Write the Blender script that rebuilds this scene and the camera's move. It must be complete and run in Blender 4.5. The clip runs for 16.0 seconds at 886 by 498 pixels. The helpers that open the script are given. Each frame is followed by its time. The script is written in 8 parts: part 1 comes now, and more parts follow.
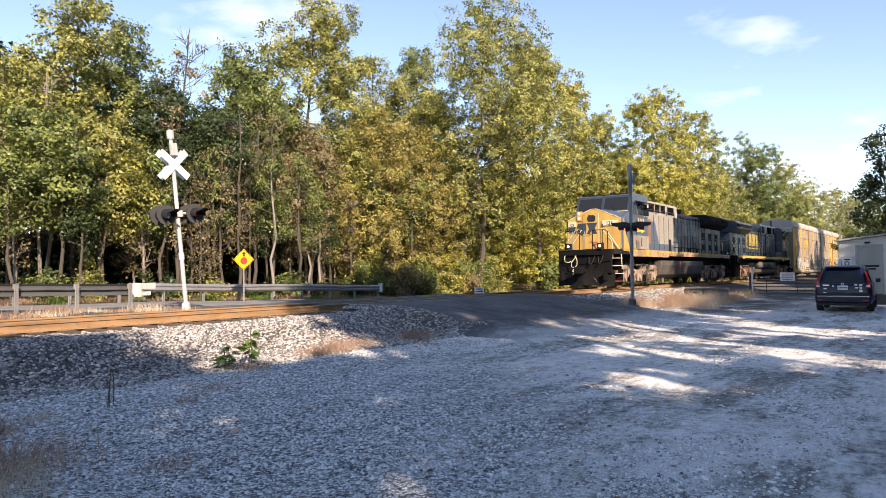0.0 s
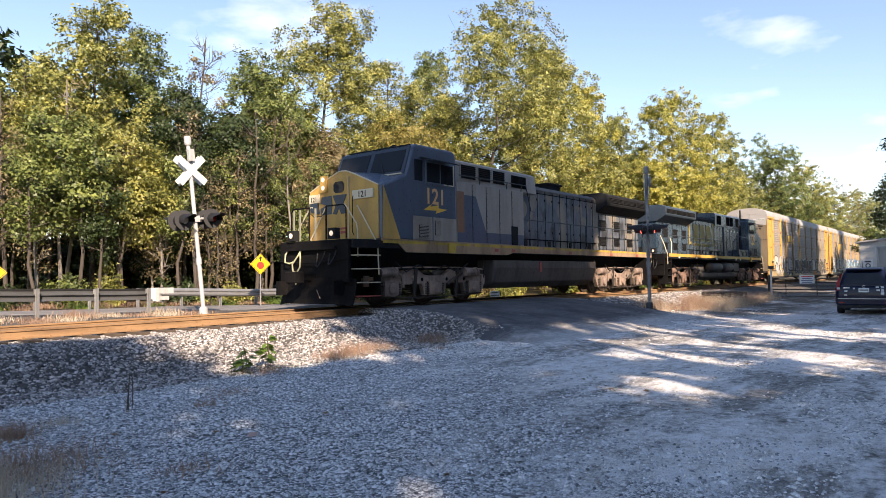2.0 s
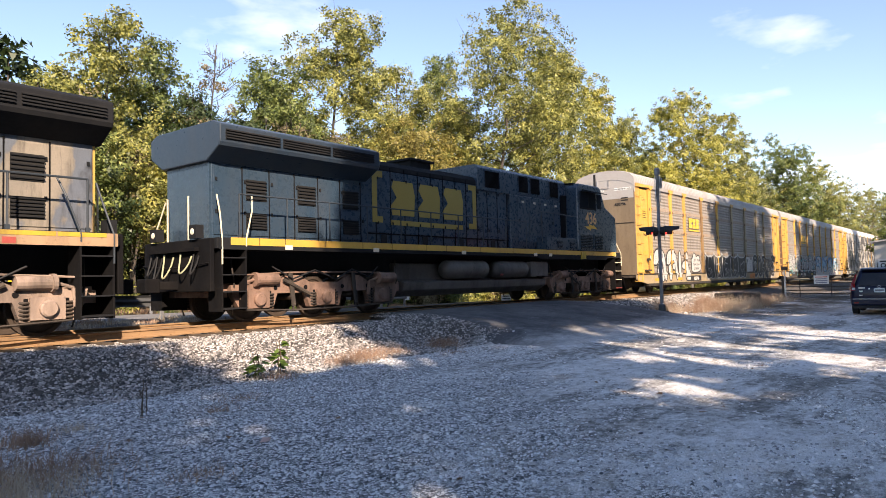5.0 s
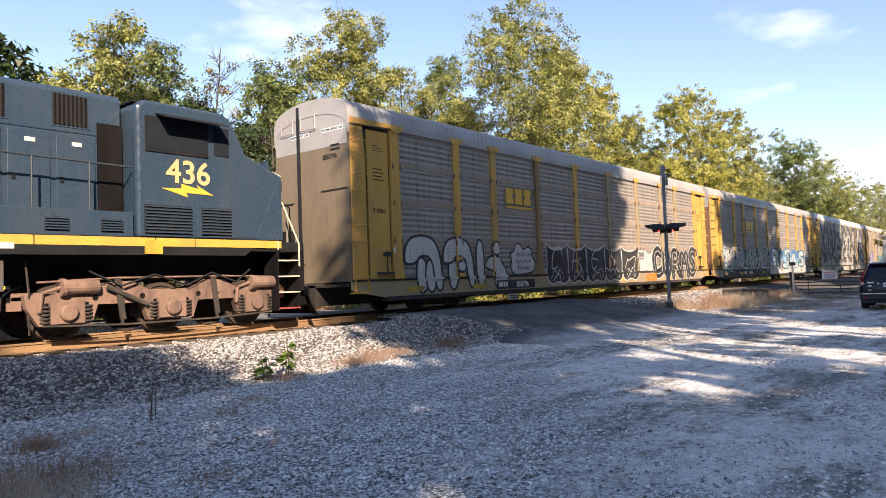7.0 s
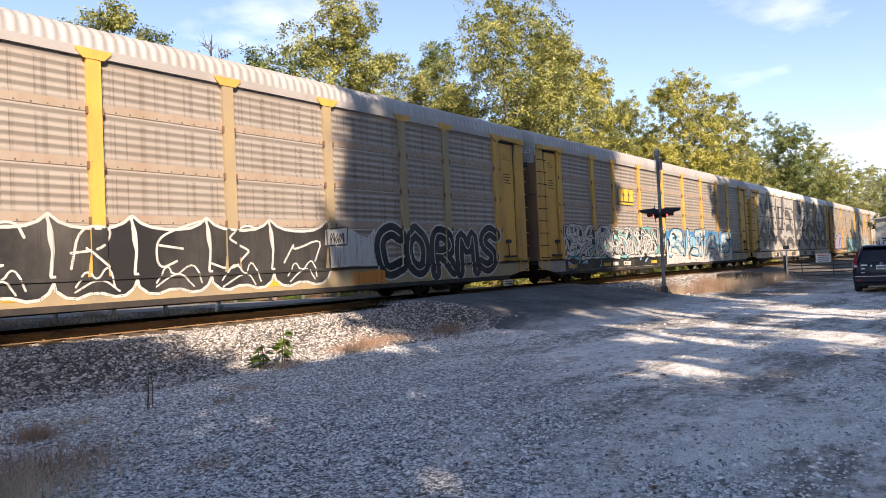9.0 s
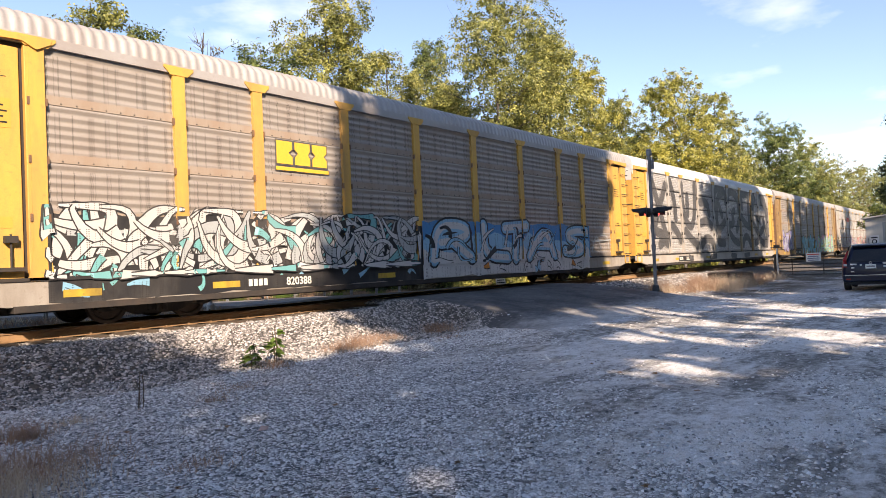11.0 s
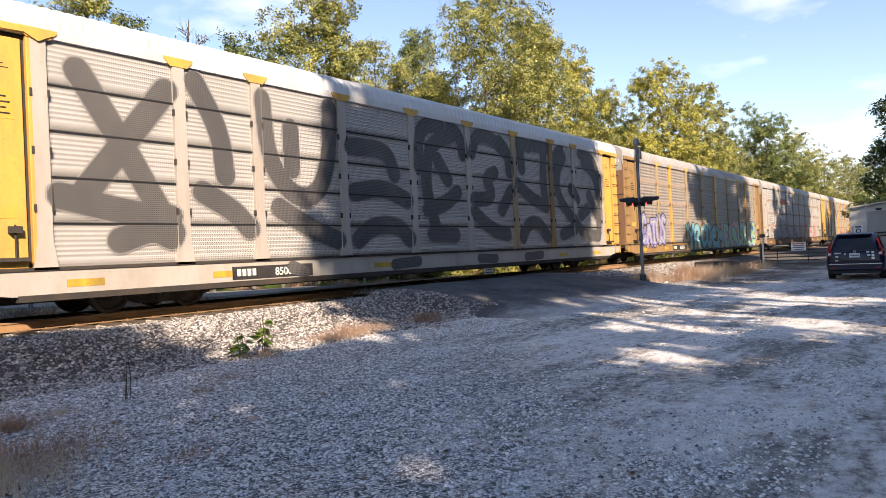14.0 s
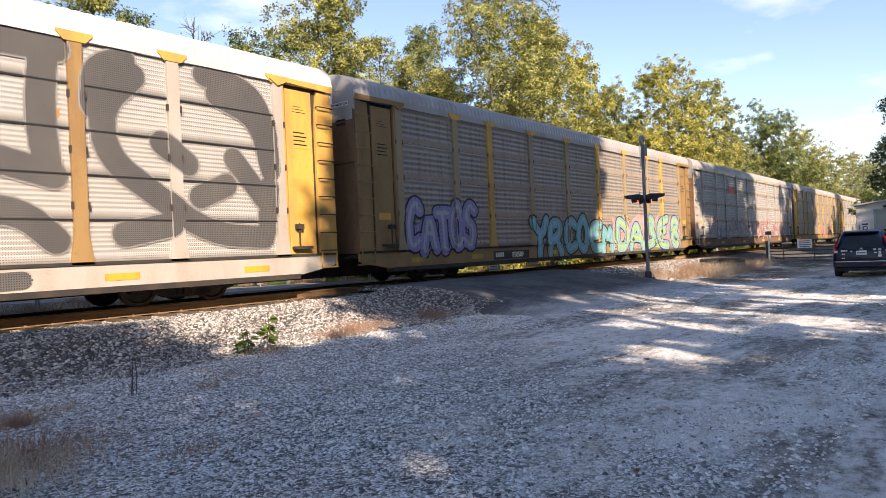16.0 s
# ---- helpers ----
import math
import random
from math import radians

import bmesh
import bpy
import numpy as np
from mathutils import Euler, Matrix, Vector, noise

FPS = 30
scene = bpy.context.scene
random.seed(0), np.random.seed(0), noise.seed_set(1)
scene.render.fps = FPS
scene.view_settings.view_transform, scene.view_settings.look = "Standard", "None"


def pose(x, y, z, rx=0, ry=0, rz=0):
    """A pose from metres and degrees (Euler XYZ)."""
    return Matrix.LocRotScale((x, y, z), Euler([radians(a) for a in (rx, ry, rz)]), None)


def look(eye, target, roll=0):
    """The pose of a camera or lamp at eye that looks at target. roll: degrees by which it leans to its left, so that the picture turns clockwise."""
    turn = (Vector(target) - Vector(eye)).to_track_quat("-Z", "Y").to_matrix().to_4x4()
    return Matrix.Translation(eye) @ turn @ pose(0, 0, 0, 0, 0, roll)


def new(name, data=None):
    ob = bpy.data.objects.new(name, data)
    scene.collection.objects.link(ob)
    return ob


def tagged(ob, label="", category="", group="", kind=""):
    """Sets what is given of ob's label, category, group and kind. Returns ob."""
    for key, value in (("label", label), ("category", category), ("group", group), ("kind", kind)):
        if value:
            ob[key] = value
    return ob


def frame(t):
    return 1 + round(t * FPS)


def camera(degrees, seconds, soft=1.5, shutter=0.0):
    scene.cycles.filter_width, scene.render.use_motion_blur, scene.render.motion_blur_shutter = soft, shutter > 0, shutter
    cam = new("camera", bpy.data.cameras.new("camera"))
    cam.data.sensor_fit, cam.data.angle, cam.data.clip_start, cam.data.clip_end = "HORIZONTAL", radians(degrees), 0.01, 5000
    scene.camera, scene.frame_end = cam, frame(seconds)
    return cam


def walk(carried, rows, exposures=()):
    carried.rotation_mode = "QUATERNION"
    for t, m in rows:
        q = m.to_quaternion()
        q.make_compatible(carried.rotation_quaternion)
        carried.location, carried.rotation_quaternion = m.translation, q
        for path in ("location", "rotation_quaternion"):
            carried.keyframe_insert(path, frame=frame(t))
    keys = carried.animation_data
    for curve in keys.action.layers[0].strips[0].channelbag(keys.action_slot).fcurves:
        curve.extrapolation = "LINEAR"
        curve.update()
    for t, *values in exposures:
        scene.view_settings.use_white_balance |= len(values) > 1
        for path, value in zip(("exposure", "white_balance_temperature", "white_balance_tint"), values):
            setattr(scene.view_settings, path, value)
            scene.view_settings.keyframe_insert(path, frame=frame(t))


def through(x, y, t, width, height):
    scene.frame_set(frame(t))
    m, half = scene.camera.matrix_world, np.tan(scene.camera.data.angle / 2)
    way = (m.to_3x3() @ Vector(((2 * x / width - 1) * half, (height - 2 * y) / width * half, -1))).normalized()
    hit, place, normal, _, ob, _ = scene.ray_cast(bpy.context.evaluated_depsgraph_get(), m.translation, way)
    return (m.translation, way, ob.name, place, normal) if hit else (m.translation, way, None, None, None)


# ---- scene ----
# The camera stands on the gravel lot and only turns a little; x runs along the track, y across it.
EYE = (0.0, 0.0, 1.55)
PATH = [
    (0, 36.650, 1.977, -0.641), (0.5, 36.970, 2.081, -0.722), (1, 37.286, 2.129, -0.800),
    (1.5, 37.626, 2.216, -0.845), (2, 37.925, 2.306, -0.855), (2.5, 38.200, 2.374, -0.870),
    (3, 38.342, 2.375, -0.890), (3.5, 38.460, 2.454, -0.985), (4, 38.561, 2.553, -1.180),
    (6.5, 39.261, 2.734, -1.751), (7, 39.325, 2.669, -2.116), (7.5, 39.346, 2.417, -2.511),
    (8, 39.336, 2.161, -2.640), (8.5, 39.167, 1.885, -2.700), (9, 38.962, 1.537, -2.640),
    (11.5, 38.055, 1.321, -2.560), (12, 37.681, 1.125, -2.510), (12.5, 37.400, 0.956, -2.580),
    (13, 37.295, 0.677, -2.550), (13.5, 37.336, 0.568, -2.597), (14, 37.399, 0.521, -2.705),
    (14.5, 37.464, 0.486, -2.820), (15, 37.567, 0.457, -2.830), (15.5, 37.643, 0.332, -2.729),
    (16, 37.817, 0.271, -2.619),
]


def aim(yaw, pitch, roll):
    a, b = radians(yaw), radians(pitch)
    way = Vector((math.cos(a) * math.cos(b), math.sin(a) * math.cos(b), math.sin(b)))
    return look(EYE, Vector(EYE) + way * 10, roll)


cam = camera(65.5, 16.0, soft=0.4)
walk(cam, [(t, aim(yaw, pitch, roll)) for t, yaw, pitch, roll in PATH], exposures=[(0, 1.33, 7650, 19), (6.5, 1.33, 7650, 19), (8.5, 1.24, 7700, 19), (16, 1.24, 7700, 19)])

# ---- light ----
SUN_WAY = Vector((-0.50, -0.75, 0.52)).normalized()
sun = new("sun", bpy.data.lights.new("sun", "SUN"))
sun.data.energy, sun.data.angle, sun.data.color = 3.8, radians(0.6), (1.0, 0.915, 0.80)
sun.matrix_world = look(SUN_WAY * 50, (0, 0, 0))
world = bpy.data.worlds.new("sky")
scene.world = world
world.use_nodes = True
wn, wl = world.node_tree.nodes, world.node_tree.links
sky = wn.new("ShaderNodeTexSky")
sky.sky_type, sky.sun_disc = "NISHITA", False
sky.sun_elevation = math.asin(SUN_WAY.z)
sky.sun_rotation = math.atan2(SUN_WAY.x, SUN_WAY.y)
sky.air_density, sky.dust_density, sky.ozone_density = 1.0, 0.14, 2.4
coord = wn.new("ShaderNodeTexCoord")
stretch = wn.new("ShaderNodeMapping")
stretch.inputs["Scale"].default_value = (2.2, 2.2, 6.5)
puffs = wn.new("ShaderNodeTexNoise")
puffs.inputs["Scale"].default_value, puffs.inputs["Detail"].default_value = 1.6, 7
cover = wn.new("ShaderNodeMapRange")
cover.inputs["From Min"].default_value, cover.inputs["From Max"].default_value = 0.60, 0.92
clouds = wn.new("ShaderNodeMix")
clouds.data_type = "RGBA"
clouds.inputs["B"].default_value = (7.4, 7.9, 8.6, 1)
wl.new(coord.outputs["Generated"], stretch.inputs["Vector"])
wl.new(stretch.outputs["Vector"], puffs.inputs["Vector"])
wl.new(puffs.outputs["Fac"], cover.inputs["Value"])
wl.new(cover.outputs["Result"], clouds.inputs["Factor"])
clear = wn.new("ShaderNodeMix")
clear.data_type, clear.blend_type = "RGBA", "MULTIPLY"
clear.inputs["Factor"].default_value = 1.0
clear.inputs["B"].default_value = (0.915, 0.955, 1.0, 1)
wl.new(sky.outputs["Color"], clear.inputs["A"])
wl.new(clear.outputs["Result"], clouds.inputs["A"])
wl.new(clouds.outputs["Result"], wn["Background"].inputs["Color"])
wn["Background"].inputs["Strength"].default_value = 0.109
# ---- mesh tools ----
class Shape:
    """Collects vertices and faces of one mesh."""

    def __init__(self):
        self.v, self.f = [], []

    def add(self, verts, faces):
        n = len(self.v)
        self.v += [tuple(p) for p in verts]
        self.f += [tuple(n + i for i in f) for f in faces]
        return self

    def box(self, x0, x1, y0, y1, z0, z1, m=None):
        pts = [Vector((x, y, z)) for x in (x0, x1) for y in (y0, y1) for z in (z0, z1)]
        if m:
            pts = [m @ p for p in pts]
        return self.add(pts, [(0, 1, 3, 2), (4, 6, 7, 5), (0, 4, 5, 1), (2, 3, 7, 6), (0, 2, 6, 4), (1, 5, 7, 3)])

    def slab(self, poly, y0, y1, m=None):
        """A polygon of (x, z), counter-clockwise seen from -y, drawn out from y0 to y1."""
        n = len(poly)
        pts = [Vector((x, y, z)) for y in (y0, y1) for x, z in poly]
        if m:
            pts = [m @ p for p in pts]
        return self.add(pts, [tuple(range(n)), tuple(range(2 * n - 1, n - 1, -1))] + [(i, n + i, n + (i + 1) % n, (i + 1) % n) for i in range(n)])

    def prism(self, poly, x0, x1, m=None):
        """A polygon of (y, z) drawn out from x0 to x1."""
        n = len(poly)
        pts = [Vector((x, y, z)) for x in (x0, x1) for y, z in poly]
        if m:
            pts = [m @ p for p in pts]
        return self.add(pts, [tuple(range(n - 1, -1, -1)), tuple(range(n, 2 * n))] + [(i, (i + 1) % n, n + (i + 1) % n, n + i) for i in range(n)])

    def rod(self, a, b, r0, r1=None, n=8):
        a, b = Vector(a), Vector(b)
        r1 = r0 if r1 is None else r1
        u = (b - a).normalized().orthogonal().normalized()
        w = (b - a).normalized().cross(u)
        ring = [u * math.cos(2 * math.pi * i / n) + w * math.sin(2 * math.pi * i / n) for i in range(n)]
        return self.add([a + d * r0 for d in ring] + [b + d * r1 for d in ring],
                        [tuple(range(n - 1, -1, -1)), tuple(range(n, 2 * n))] + [(i, (i + 1) % n, n + (i + 1) % n, n + i) for i in range(n)])

    def tube(self, pts, r, n=6):
        """One pipe swept along the points."""
        pts = [Vector(p) for p in pts]
        base, k = len(self.v), len(pts)
        u = (pts[1] - pts[0]).normalized().orthogonal().normalized()
        for i, p in enumerate(pts):
            d = (pts[min(i + 1, k - 1)] - pts[max(i - 1, 0)])
            d = d.normalized() if d.length > 1e-6 else (pts[i] - pts[i - 1]).normalized()
            u = (u - d * u.dot(d))
            u = u.normalized() if u.length > 1e-4 else d.orthogonal().normalized()
            w = d.cross(u)
            self.v += [tuple(p + (u * math.cos(2 * math.pi * j / n) + w * math.sin(2 * math.pi * j / n)) * r) for j in range(n)]
        self.f += [tuple(base + j for j in range(n - 1, -1, -1)), tuple(base + (k - 1) * n + j for j in range(n))]
        self.f += [(base + i * n + j, base + i * n + (j + 1) % n, base + (i + 1) * n + (j + 1) % n, base + (i + 1) * n + j) for i in range(k - 1) for j in range(n)]
        return self

    def turned(self, profile, centre, axis="y", n=20):
        """A profile of (radius, along) turned about an axis through centre."""
        c, base, k = Vector(centre), len(self.v), len(profile)
        for i in range(n):
            a = 2 * math.pi * i / n
            for r, h in profile:
                p = {"y": (r * math.cos(a), h, r * math.sin(a)), "x": (h, r * math.cos(a), r * math.sin(a)), "z": (r * math.cos(a), r * math.sin(a), h)}[axis]
                self.v.append(tuple(c + Vector(p)))
        for i in range(n):
            for j in range(k - 1):
                self.f.append((base + i * k + j, base + i * k + j + 1, base + (i + 1) % n * k + j + 1, base + (i + 1) % n * k + j))
        return self

    def mesh(self, name, material, smooth=False):
        me = bpy.data.meshes.new(name)
        me.from_pydata(self.v, [], self.f)
        if material:
            me.materials.append(material)
        b = bmesh.new()
        b.from_mesh(me)
        bmesh.ops.recalc_face_normals(b, faces=b.faces)
        b.to_mesh(me)
        b.free()
        if smooth:
            me.polygons.foreach_set("use_smooth", [True] * len(me.polygons))
        return me


def part(name, shape, material, parent, label="", bevel=0.0, smooth=False):
    """One mesh object under a thing or a part (or at top level, with no parent)."""
    me = shape if isinstance(shape, bpy.types.Mesh) else shape.mesh(name, material, smooth)
    ob = new(name, me)
    ob.parent = parent
    if label:
        ob["label"] = label
    if bevel:
        mod = ob.modifiers.new("bevel", "BEVEL")
        mod.width, mod.segments, mod.limit_method, mod.angle_limit = bevel, 2, "ANGLE", radians(35)
    return ob


def thing(name, m, label, category, group="", kind=""):
    """An Empty at the thing's base, which parents its parts."""
    ob = new(name)
    ob.empty_display_size = 0.3
    ob.matrix_basis = m
    return tagged(ob, label, category, group, kind)


def mesh_arrays(name, verts, quads, material, smooth=False):
    """A mesh straight from arrays."""
    me = bpy.data.meshes.new(name)
    nv, nf, k = len(verts), len(quads), quads.shape[1]
    me.vertices.add(nv)
    me.vertices.foreach_set("co", np.asarray(verts, np.float32).ravel())
    me.loops.add(nf * k)
    me.loops.foreach_set("vertex_index", np.asarray(quads, np.int32).ravel())
    me.polygons.add(nf)
    me.polygons.foreach_set("loop_start", np.arange(0, nf * k, k, dtype=np.int32))
    me.polygons.foreach_set("loop_total", np.full(nf, k, np.int32))
    if smooth:
        me.polygons.foreach_set("use_smooth", np.ones(nf, bool))
    me.materials.append(material)
    me.update(calc_edges=True)
    return me
# ---- materials ----
class Nodes:
    """Short hand for building one material's node tree."""

    def __init__(self, name):
        self.m = bpy.data.materials.new(name)
        self.m.use_nodes = True
        self.t = self.m.node_tree
        self.b = self.t.nodes["Principled BSDF"]
        self.out = self.t.nodes["Material Output"]
        self.co = self.t.nodes.new("ShaderNodeTexCoord")

    def node(self, kind, **inputs):
        n = self.t.nodes.new(kind)
        for key, value in inputs.items():
            n.inputs[key.replace("_", " ")].default_value = value
        return n

    def link(self, a, b):
        self.t.links.new(a, b)

    def noise(self, scale, detail=4, rough=0.55, stretch=None, space="Object"):
        n = self.node("ShaderNodeTexNoise", Scale=scale, Detail=detail, Roughness=rough)
        src = self.co.outputs[space]
        if stretch:
            mp = self.node("ShaderNodeMapping", Scale=stretch)
            self.link(src, mp.inputs["Vector"])
            src = mp.outputs["Vector"]
        self.link(src, n.inputs["Vector"])
        return n.outputs["Fac"]

    def ramp(self, fac, stops):
        r = self.node("ShaderNodeValToRGB")
        el = r.color_ramp.elements
        while len(el) < len(stops):
            el.new(0.5)
        for e, (at, col) in zip(el, stops):
            e.position, e.color = at, (*col, 1) if len(col) == 3 else col
        self.link(fac, r.inputs["Fac"])
        return r.outputs["Color"]

    def mix(self, fac, a, b, how="MIX"):
        n = self.node("ShaderNodeMix")
        n.data_type, n.blend_type = "RGBA", how
        for key, v in (("Factor", fac), ("A", a), ("B", b)):
            if isinstance(v, (int, float)):
                n.inputs[key].default_value = v
            elif isinstance(v, tuple):
                n.inputs[key].default_value = (*v, 1)
            else:
                self.link(v, n.inputs[key])
        return n.outputs["Result"]

    def done(self, colour, rough=0.6, metal=0.0, bump=None, depth=0.01, strength=0.5):
        if isinstance(colour, tuple):
            self.b.inputs["Base Color"].default_value = (*colour, 1)
        else:
            self.link(colour, self.b.inputs["Base Color"])
        if isinstance(rough, float):
            self.b.inputs["Roughness"].default_value = rough
        else:
            self.link(rough, self.b.inputs["Roughness"])
        self.b.inputs["Metallic"].default_value = metal
        if bump is not None:
            n = self.node("ShaderNodeBump", Strength=strength, Distance=depth)
            self.link(bump, n.inputs["Height"])
            self.link(n.outputs["Normal"], self.b.inputs["Normal"])
        return self.m


def worn(name, colour, dirt=(0.05, 0.04, 0.03), amount=0.5, rough=0.55, metal=0.0, streak=(1.0, 1.0, 0.25), grain=0.2, shine=0.4):
    """Paint or metal with stains running down it, grime patches and a fine grain."""
    n = Nodes(name)
    stain = n.noise(1.7, 6, 0.6, streak)
    spots = n.noise(9.0, 5, 0.65)
    fine = n.noise(60.0, 3, 0.6)
    fac = n.ramp(stain, [(0.42, (0, 0, 0)), (0.72, (amount,) * 3)])
    c = n.mix(fac, colour, dirt)
    fac2 = n.ramp(spots, [(0.58, (0, 0, 0)), (0.75, (amount * 0.8,) * 3)])
    c = n.mix(fac2, c, dirt)
    c = n.mix(grain, c, n.ramp(fine, [(0.3, (0.35, 0.35, 0.35)), (0.7, (0.65, 0.65, 0.65))]), "OVERLAY")
    r = n.ramp(spots, [(0.3, (rough - 0.1,) * 3), (0.7, (min(1, rough + 0.15),) * 3)])
    n.b.inputs["Specular IOR Level"].default_value = shine
    return n.done(c, r, metal, fine, 0.002, 0.25)


def plain(name, colour, rough=0.5, metal=0.0):
    n = Nodes(name)
    f = n.noise(25.0, 4)
    c = n.mix(0.25, colour, n.ramp(f, [(0.3, (0.3, 0.3, 0.3)), (0.7, (0.7, 0.7, 0.7))]), "OVERLAY")
    return n.done(c, rough, metal, f, 0.001, 0.15)


def glow(name, colour, strength):
    n = Nodes(name)
    n.b.inputs["Emission Color"].default_value = (*colour, 1)
    n.b.inputs["Emission Strength"].default_value = strength
    return n.done(colour, 0.3)


def leafy(name, stops, through=0.28, clump=0.9):
    """Leaves: tones drift from clump to clump and a little from leaf to leaf; some light comes through."""
    n = Nodes(name)
    g = n.node("ShaderNodeNewGeometry")
    tone = n.node("ShaderNodeMath")
    tone.operation = "MULTIPLY_ADD"
    tone.inputs[1].default_value = 0.36
    n.link(g.outputs["Random Per Island"], tone.inputs[0])
    drift = n.node("ShaderNodeMapRange")
    drift.inputs["From Min"].default_value, drift.inputs["From Max"].default_value = 0.30, 0.70
    drift.inputs["To Min"].default_value, drift.inputs["To Max"].default_value = 0.0, 0.58
    n.link(n.noise(clump, 3, 0.6), drift.inputs["Value"])
    n.link(drift.outputs["Result"], tone.inputs[2])
    c = n.ramp(tone.outputs[0], stops)
    n.done(c, 0.48)
    n.b.inputs["Specular IOR Level"].default_value = 0.5
    tr = n.node("ShaderNodeBsdfTranslucent")
    n.link(c, tr.inputs["Color"])
    mx = n.node("ShaderNodeMixShader", Fac=through)
    n.link(n.b.outputs[0], mx.inputs[1])
    n.link(tr.outputs[0], mx.inputs[2])
    n.link(mx.outputs[0], n.out.inputs["Surface"])
    return n.m


def stony(name, stops, bump=0.004):
    """Loose stones, each with its own tone."""
    n = Nodes(name)
    g = n.node("ShaderNodeNewGeometry")
    c = n.ramp(g.outputs["Random Per Island"], stops)
    f = n.noise(45.0, 4)
    c = n.mix(0.4, c, n.ramp(f, [(0.3, (0.3, 0.3, 0.3)), (0.7, (0.7, 0.7, 0.7))]), "OVERLAY")
    return n.done(c, 0.85, 0, f, bump, 0.4)


def ground_paint():
    """Gravel lot: crushed stone towards the track, packed dusty lanes elsewhere, fines under the ballast darkened for
    the shade between stones, leaf litter in the wood.
    """
    n = Nodes("gravel ground")
    sep = n.node("ShaderNodeSeparateXYZ")
    n.link(n.co.outputs["Object"], sep.inputs["Vector"])
    def cells(scale, stops, gap, dark):
        """Packed stones: a tone for each, and dark gaps between them that put crevice shade into the colour."""
        tone, edge = n.node("ShaderNodeTexVoronoi", Scale=scale), n.node("ShaderNodeTexVoronoi", Scale=scale)
        edge.feature = "DISTANCE_TO_EDGE"
        warp = n.mix(0.03, n.co.outputs["Object"], n.node("ShaderNodeTexNoise", Scale=scale * 0.8).outputs["Color"], "LINEAR_LIGHT")
        n.link(warp, tone.inputs["Vector"])
        n.link(warp, edge.inputs["Vector"])
        grey = n.node("ShaderNodeSeparateColor")
        n.link(tone.outputs["Color"], grey.inputs["Color"])
        c = n.ramp(grey.outputs["Red"], stops)
        return n.mix(n.ramp(edge.outputs["Distance"], [(0.0, (1, 1, 1)), (gap, (0, 0, 0))]), c, dark), edge.outputs["Distance"]
    stones, stone_edge = cells(34.0, [(0.0, (0.055, 0.058, 0.062)), (0.3, (0.33, 0.34, 0.345)), (0.6, (0.76, 0.77, 0.77)), (1.0, (1.0, 1.0, 0.99))], 0.14, (0.022, 0.023, 0.025))
    lanes = n.noise(0.5, 5, 0.6, (0.35, 1.0, 1.0))
    mid, fine = n.noise(2.2, 6, 0.7), n.noise(85.0, 4, 0.7)
    dust = n.ramp(lanes, [(0.30, (0.50, 0.49, 0.475)), (0.5, (0.70, 0.685, 0.66)), (0.72, (0.88, 0.855, 0.82))])
    dust = n.mix(0.75, dust, n.ramp(mid, [(0.36, (0.30, 0.295, 0.29)), (0.60, (0.82, 0.81, 0.80))]), "OVERLAY")
    specks, speck_edge = cells(48.0, [(0.0, (0.36, 0.36, 0.36)), (0.3, (0.48, 0.48, 0.48)), (0.85, (0.56, 0.56, 0.56)), (1.0, (0.95, 0.95, 0.95))], 0.10, (0.30, 0.30, 0.30))
    dust = n.mix(n.ramp(n.noise(1.1, 5, 0.65, (0.5, 1.2, 1.0)), [(0.34, (0.25, 0.25, 0.25)), (0.60, (0.95, 0.95, 0.95))]), dust, specks, "OVERLAY")
    mud = n.ramp(n.noise(0.7, 7, 0.72, (0.3, 1.0, 1.0)), [(0.46, (0, 0, 0)), (0.58, (0.85, 0.85, 0.85))])
    dust = n.mix(mud, dust, (0.20, 0.188, 0.172))
    dust = n.mix(0.8, dust, n.ramp(n.noise(4.5, 7, 0.78, (0.7, 1.3, 1.0)), [(0.36, (0.20, 0.20, 0.20)), (0.64, (0.80, 0.80, 0.80))]), "OVERLAY")
    dust = n.mix(n.ramp(n.noise(15.0, 6, 0.8), [(0.56, (0, 0, 0)), (0.66, (0.7, 0.7, 0.7))]), dust, (0.13, 0.125, 0.118))
    # stones gather towards the bank; the driving side is packed smooth
    slope = n.node("ShaderNodeVectorMath")
    slope.operation = "DOT_PRODUCT"
    slope.inputs[1].default_value = (-0.16, 0.15, 0.0)
    n.link(n.co.outputs["Object"], slope.inputs[0])
    blend = n.node("ShaderNodeMath")
    blend.operation = "MULTIPLY_ADD"
    blend.inputs[1].default_value = 2.2
    n.link(n.noise(0.8, 6, 0.72, (0.6, 1.2, 1.0)), blend.inputs[0])
    n.link(slope.outputs["Value"], blend.inputs[2])
    c = n.mix(n.ramp(blend.outputs[0], [(0.45, (0, 0, 0)), (0.85, (0.95, 0.95, 0.95))]), dust, stones)
    c = n.mix(0.5, c, n.ramp(fine, [(0.3, (0.36, 0.36, 0.36)), (0.7, (0.92, 0.92, 0.92))]), "OVERLAY")
    # mid-scale lighter and darker mottling over lot and loose stone
    c = n.mix(0.85, c, n.ramp(n.noise(7.0, 6, 0.75), [(0.34, (0.16, 0.16, 0.16)), (0.5, (0.50, 0.50, 0.50)), (0.66, (0.88, 0.88, 0.88))]), "OVERLAY")
    litter = n.ramp(n.noise(6.0, 5), [(0.3, (0.07, 0.05, 0.03)), (0.5, (0.16, 0.11, 0.06)), (0.7, (0.10, 0.11, 0.04))])
    far = n.node("ShaderNodeMapRange")
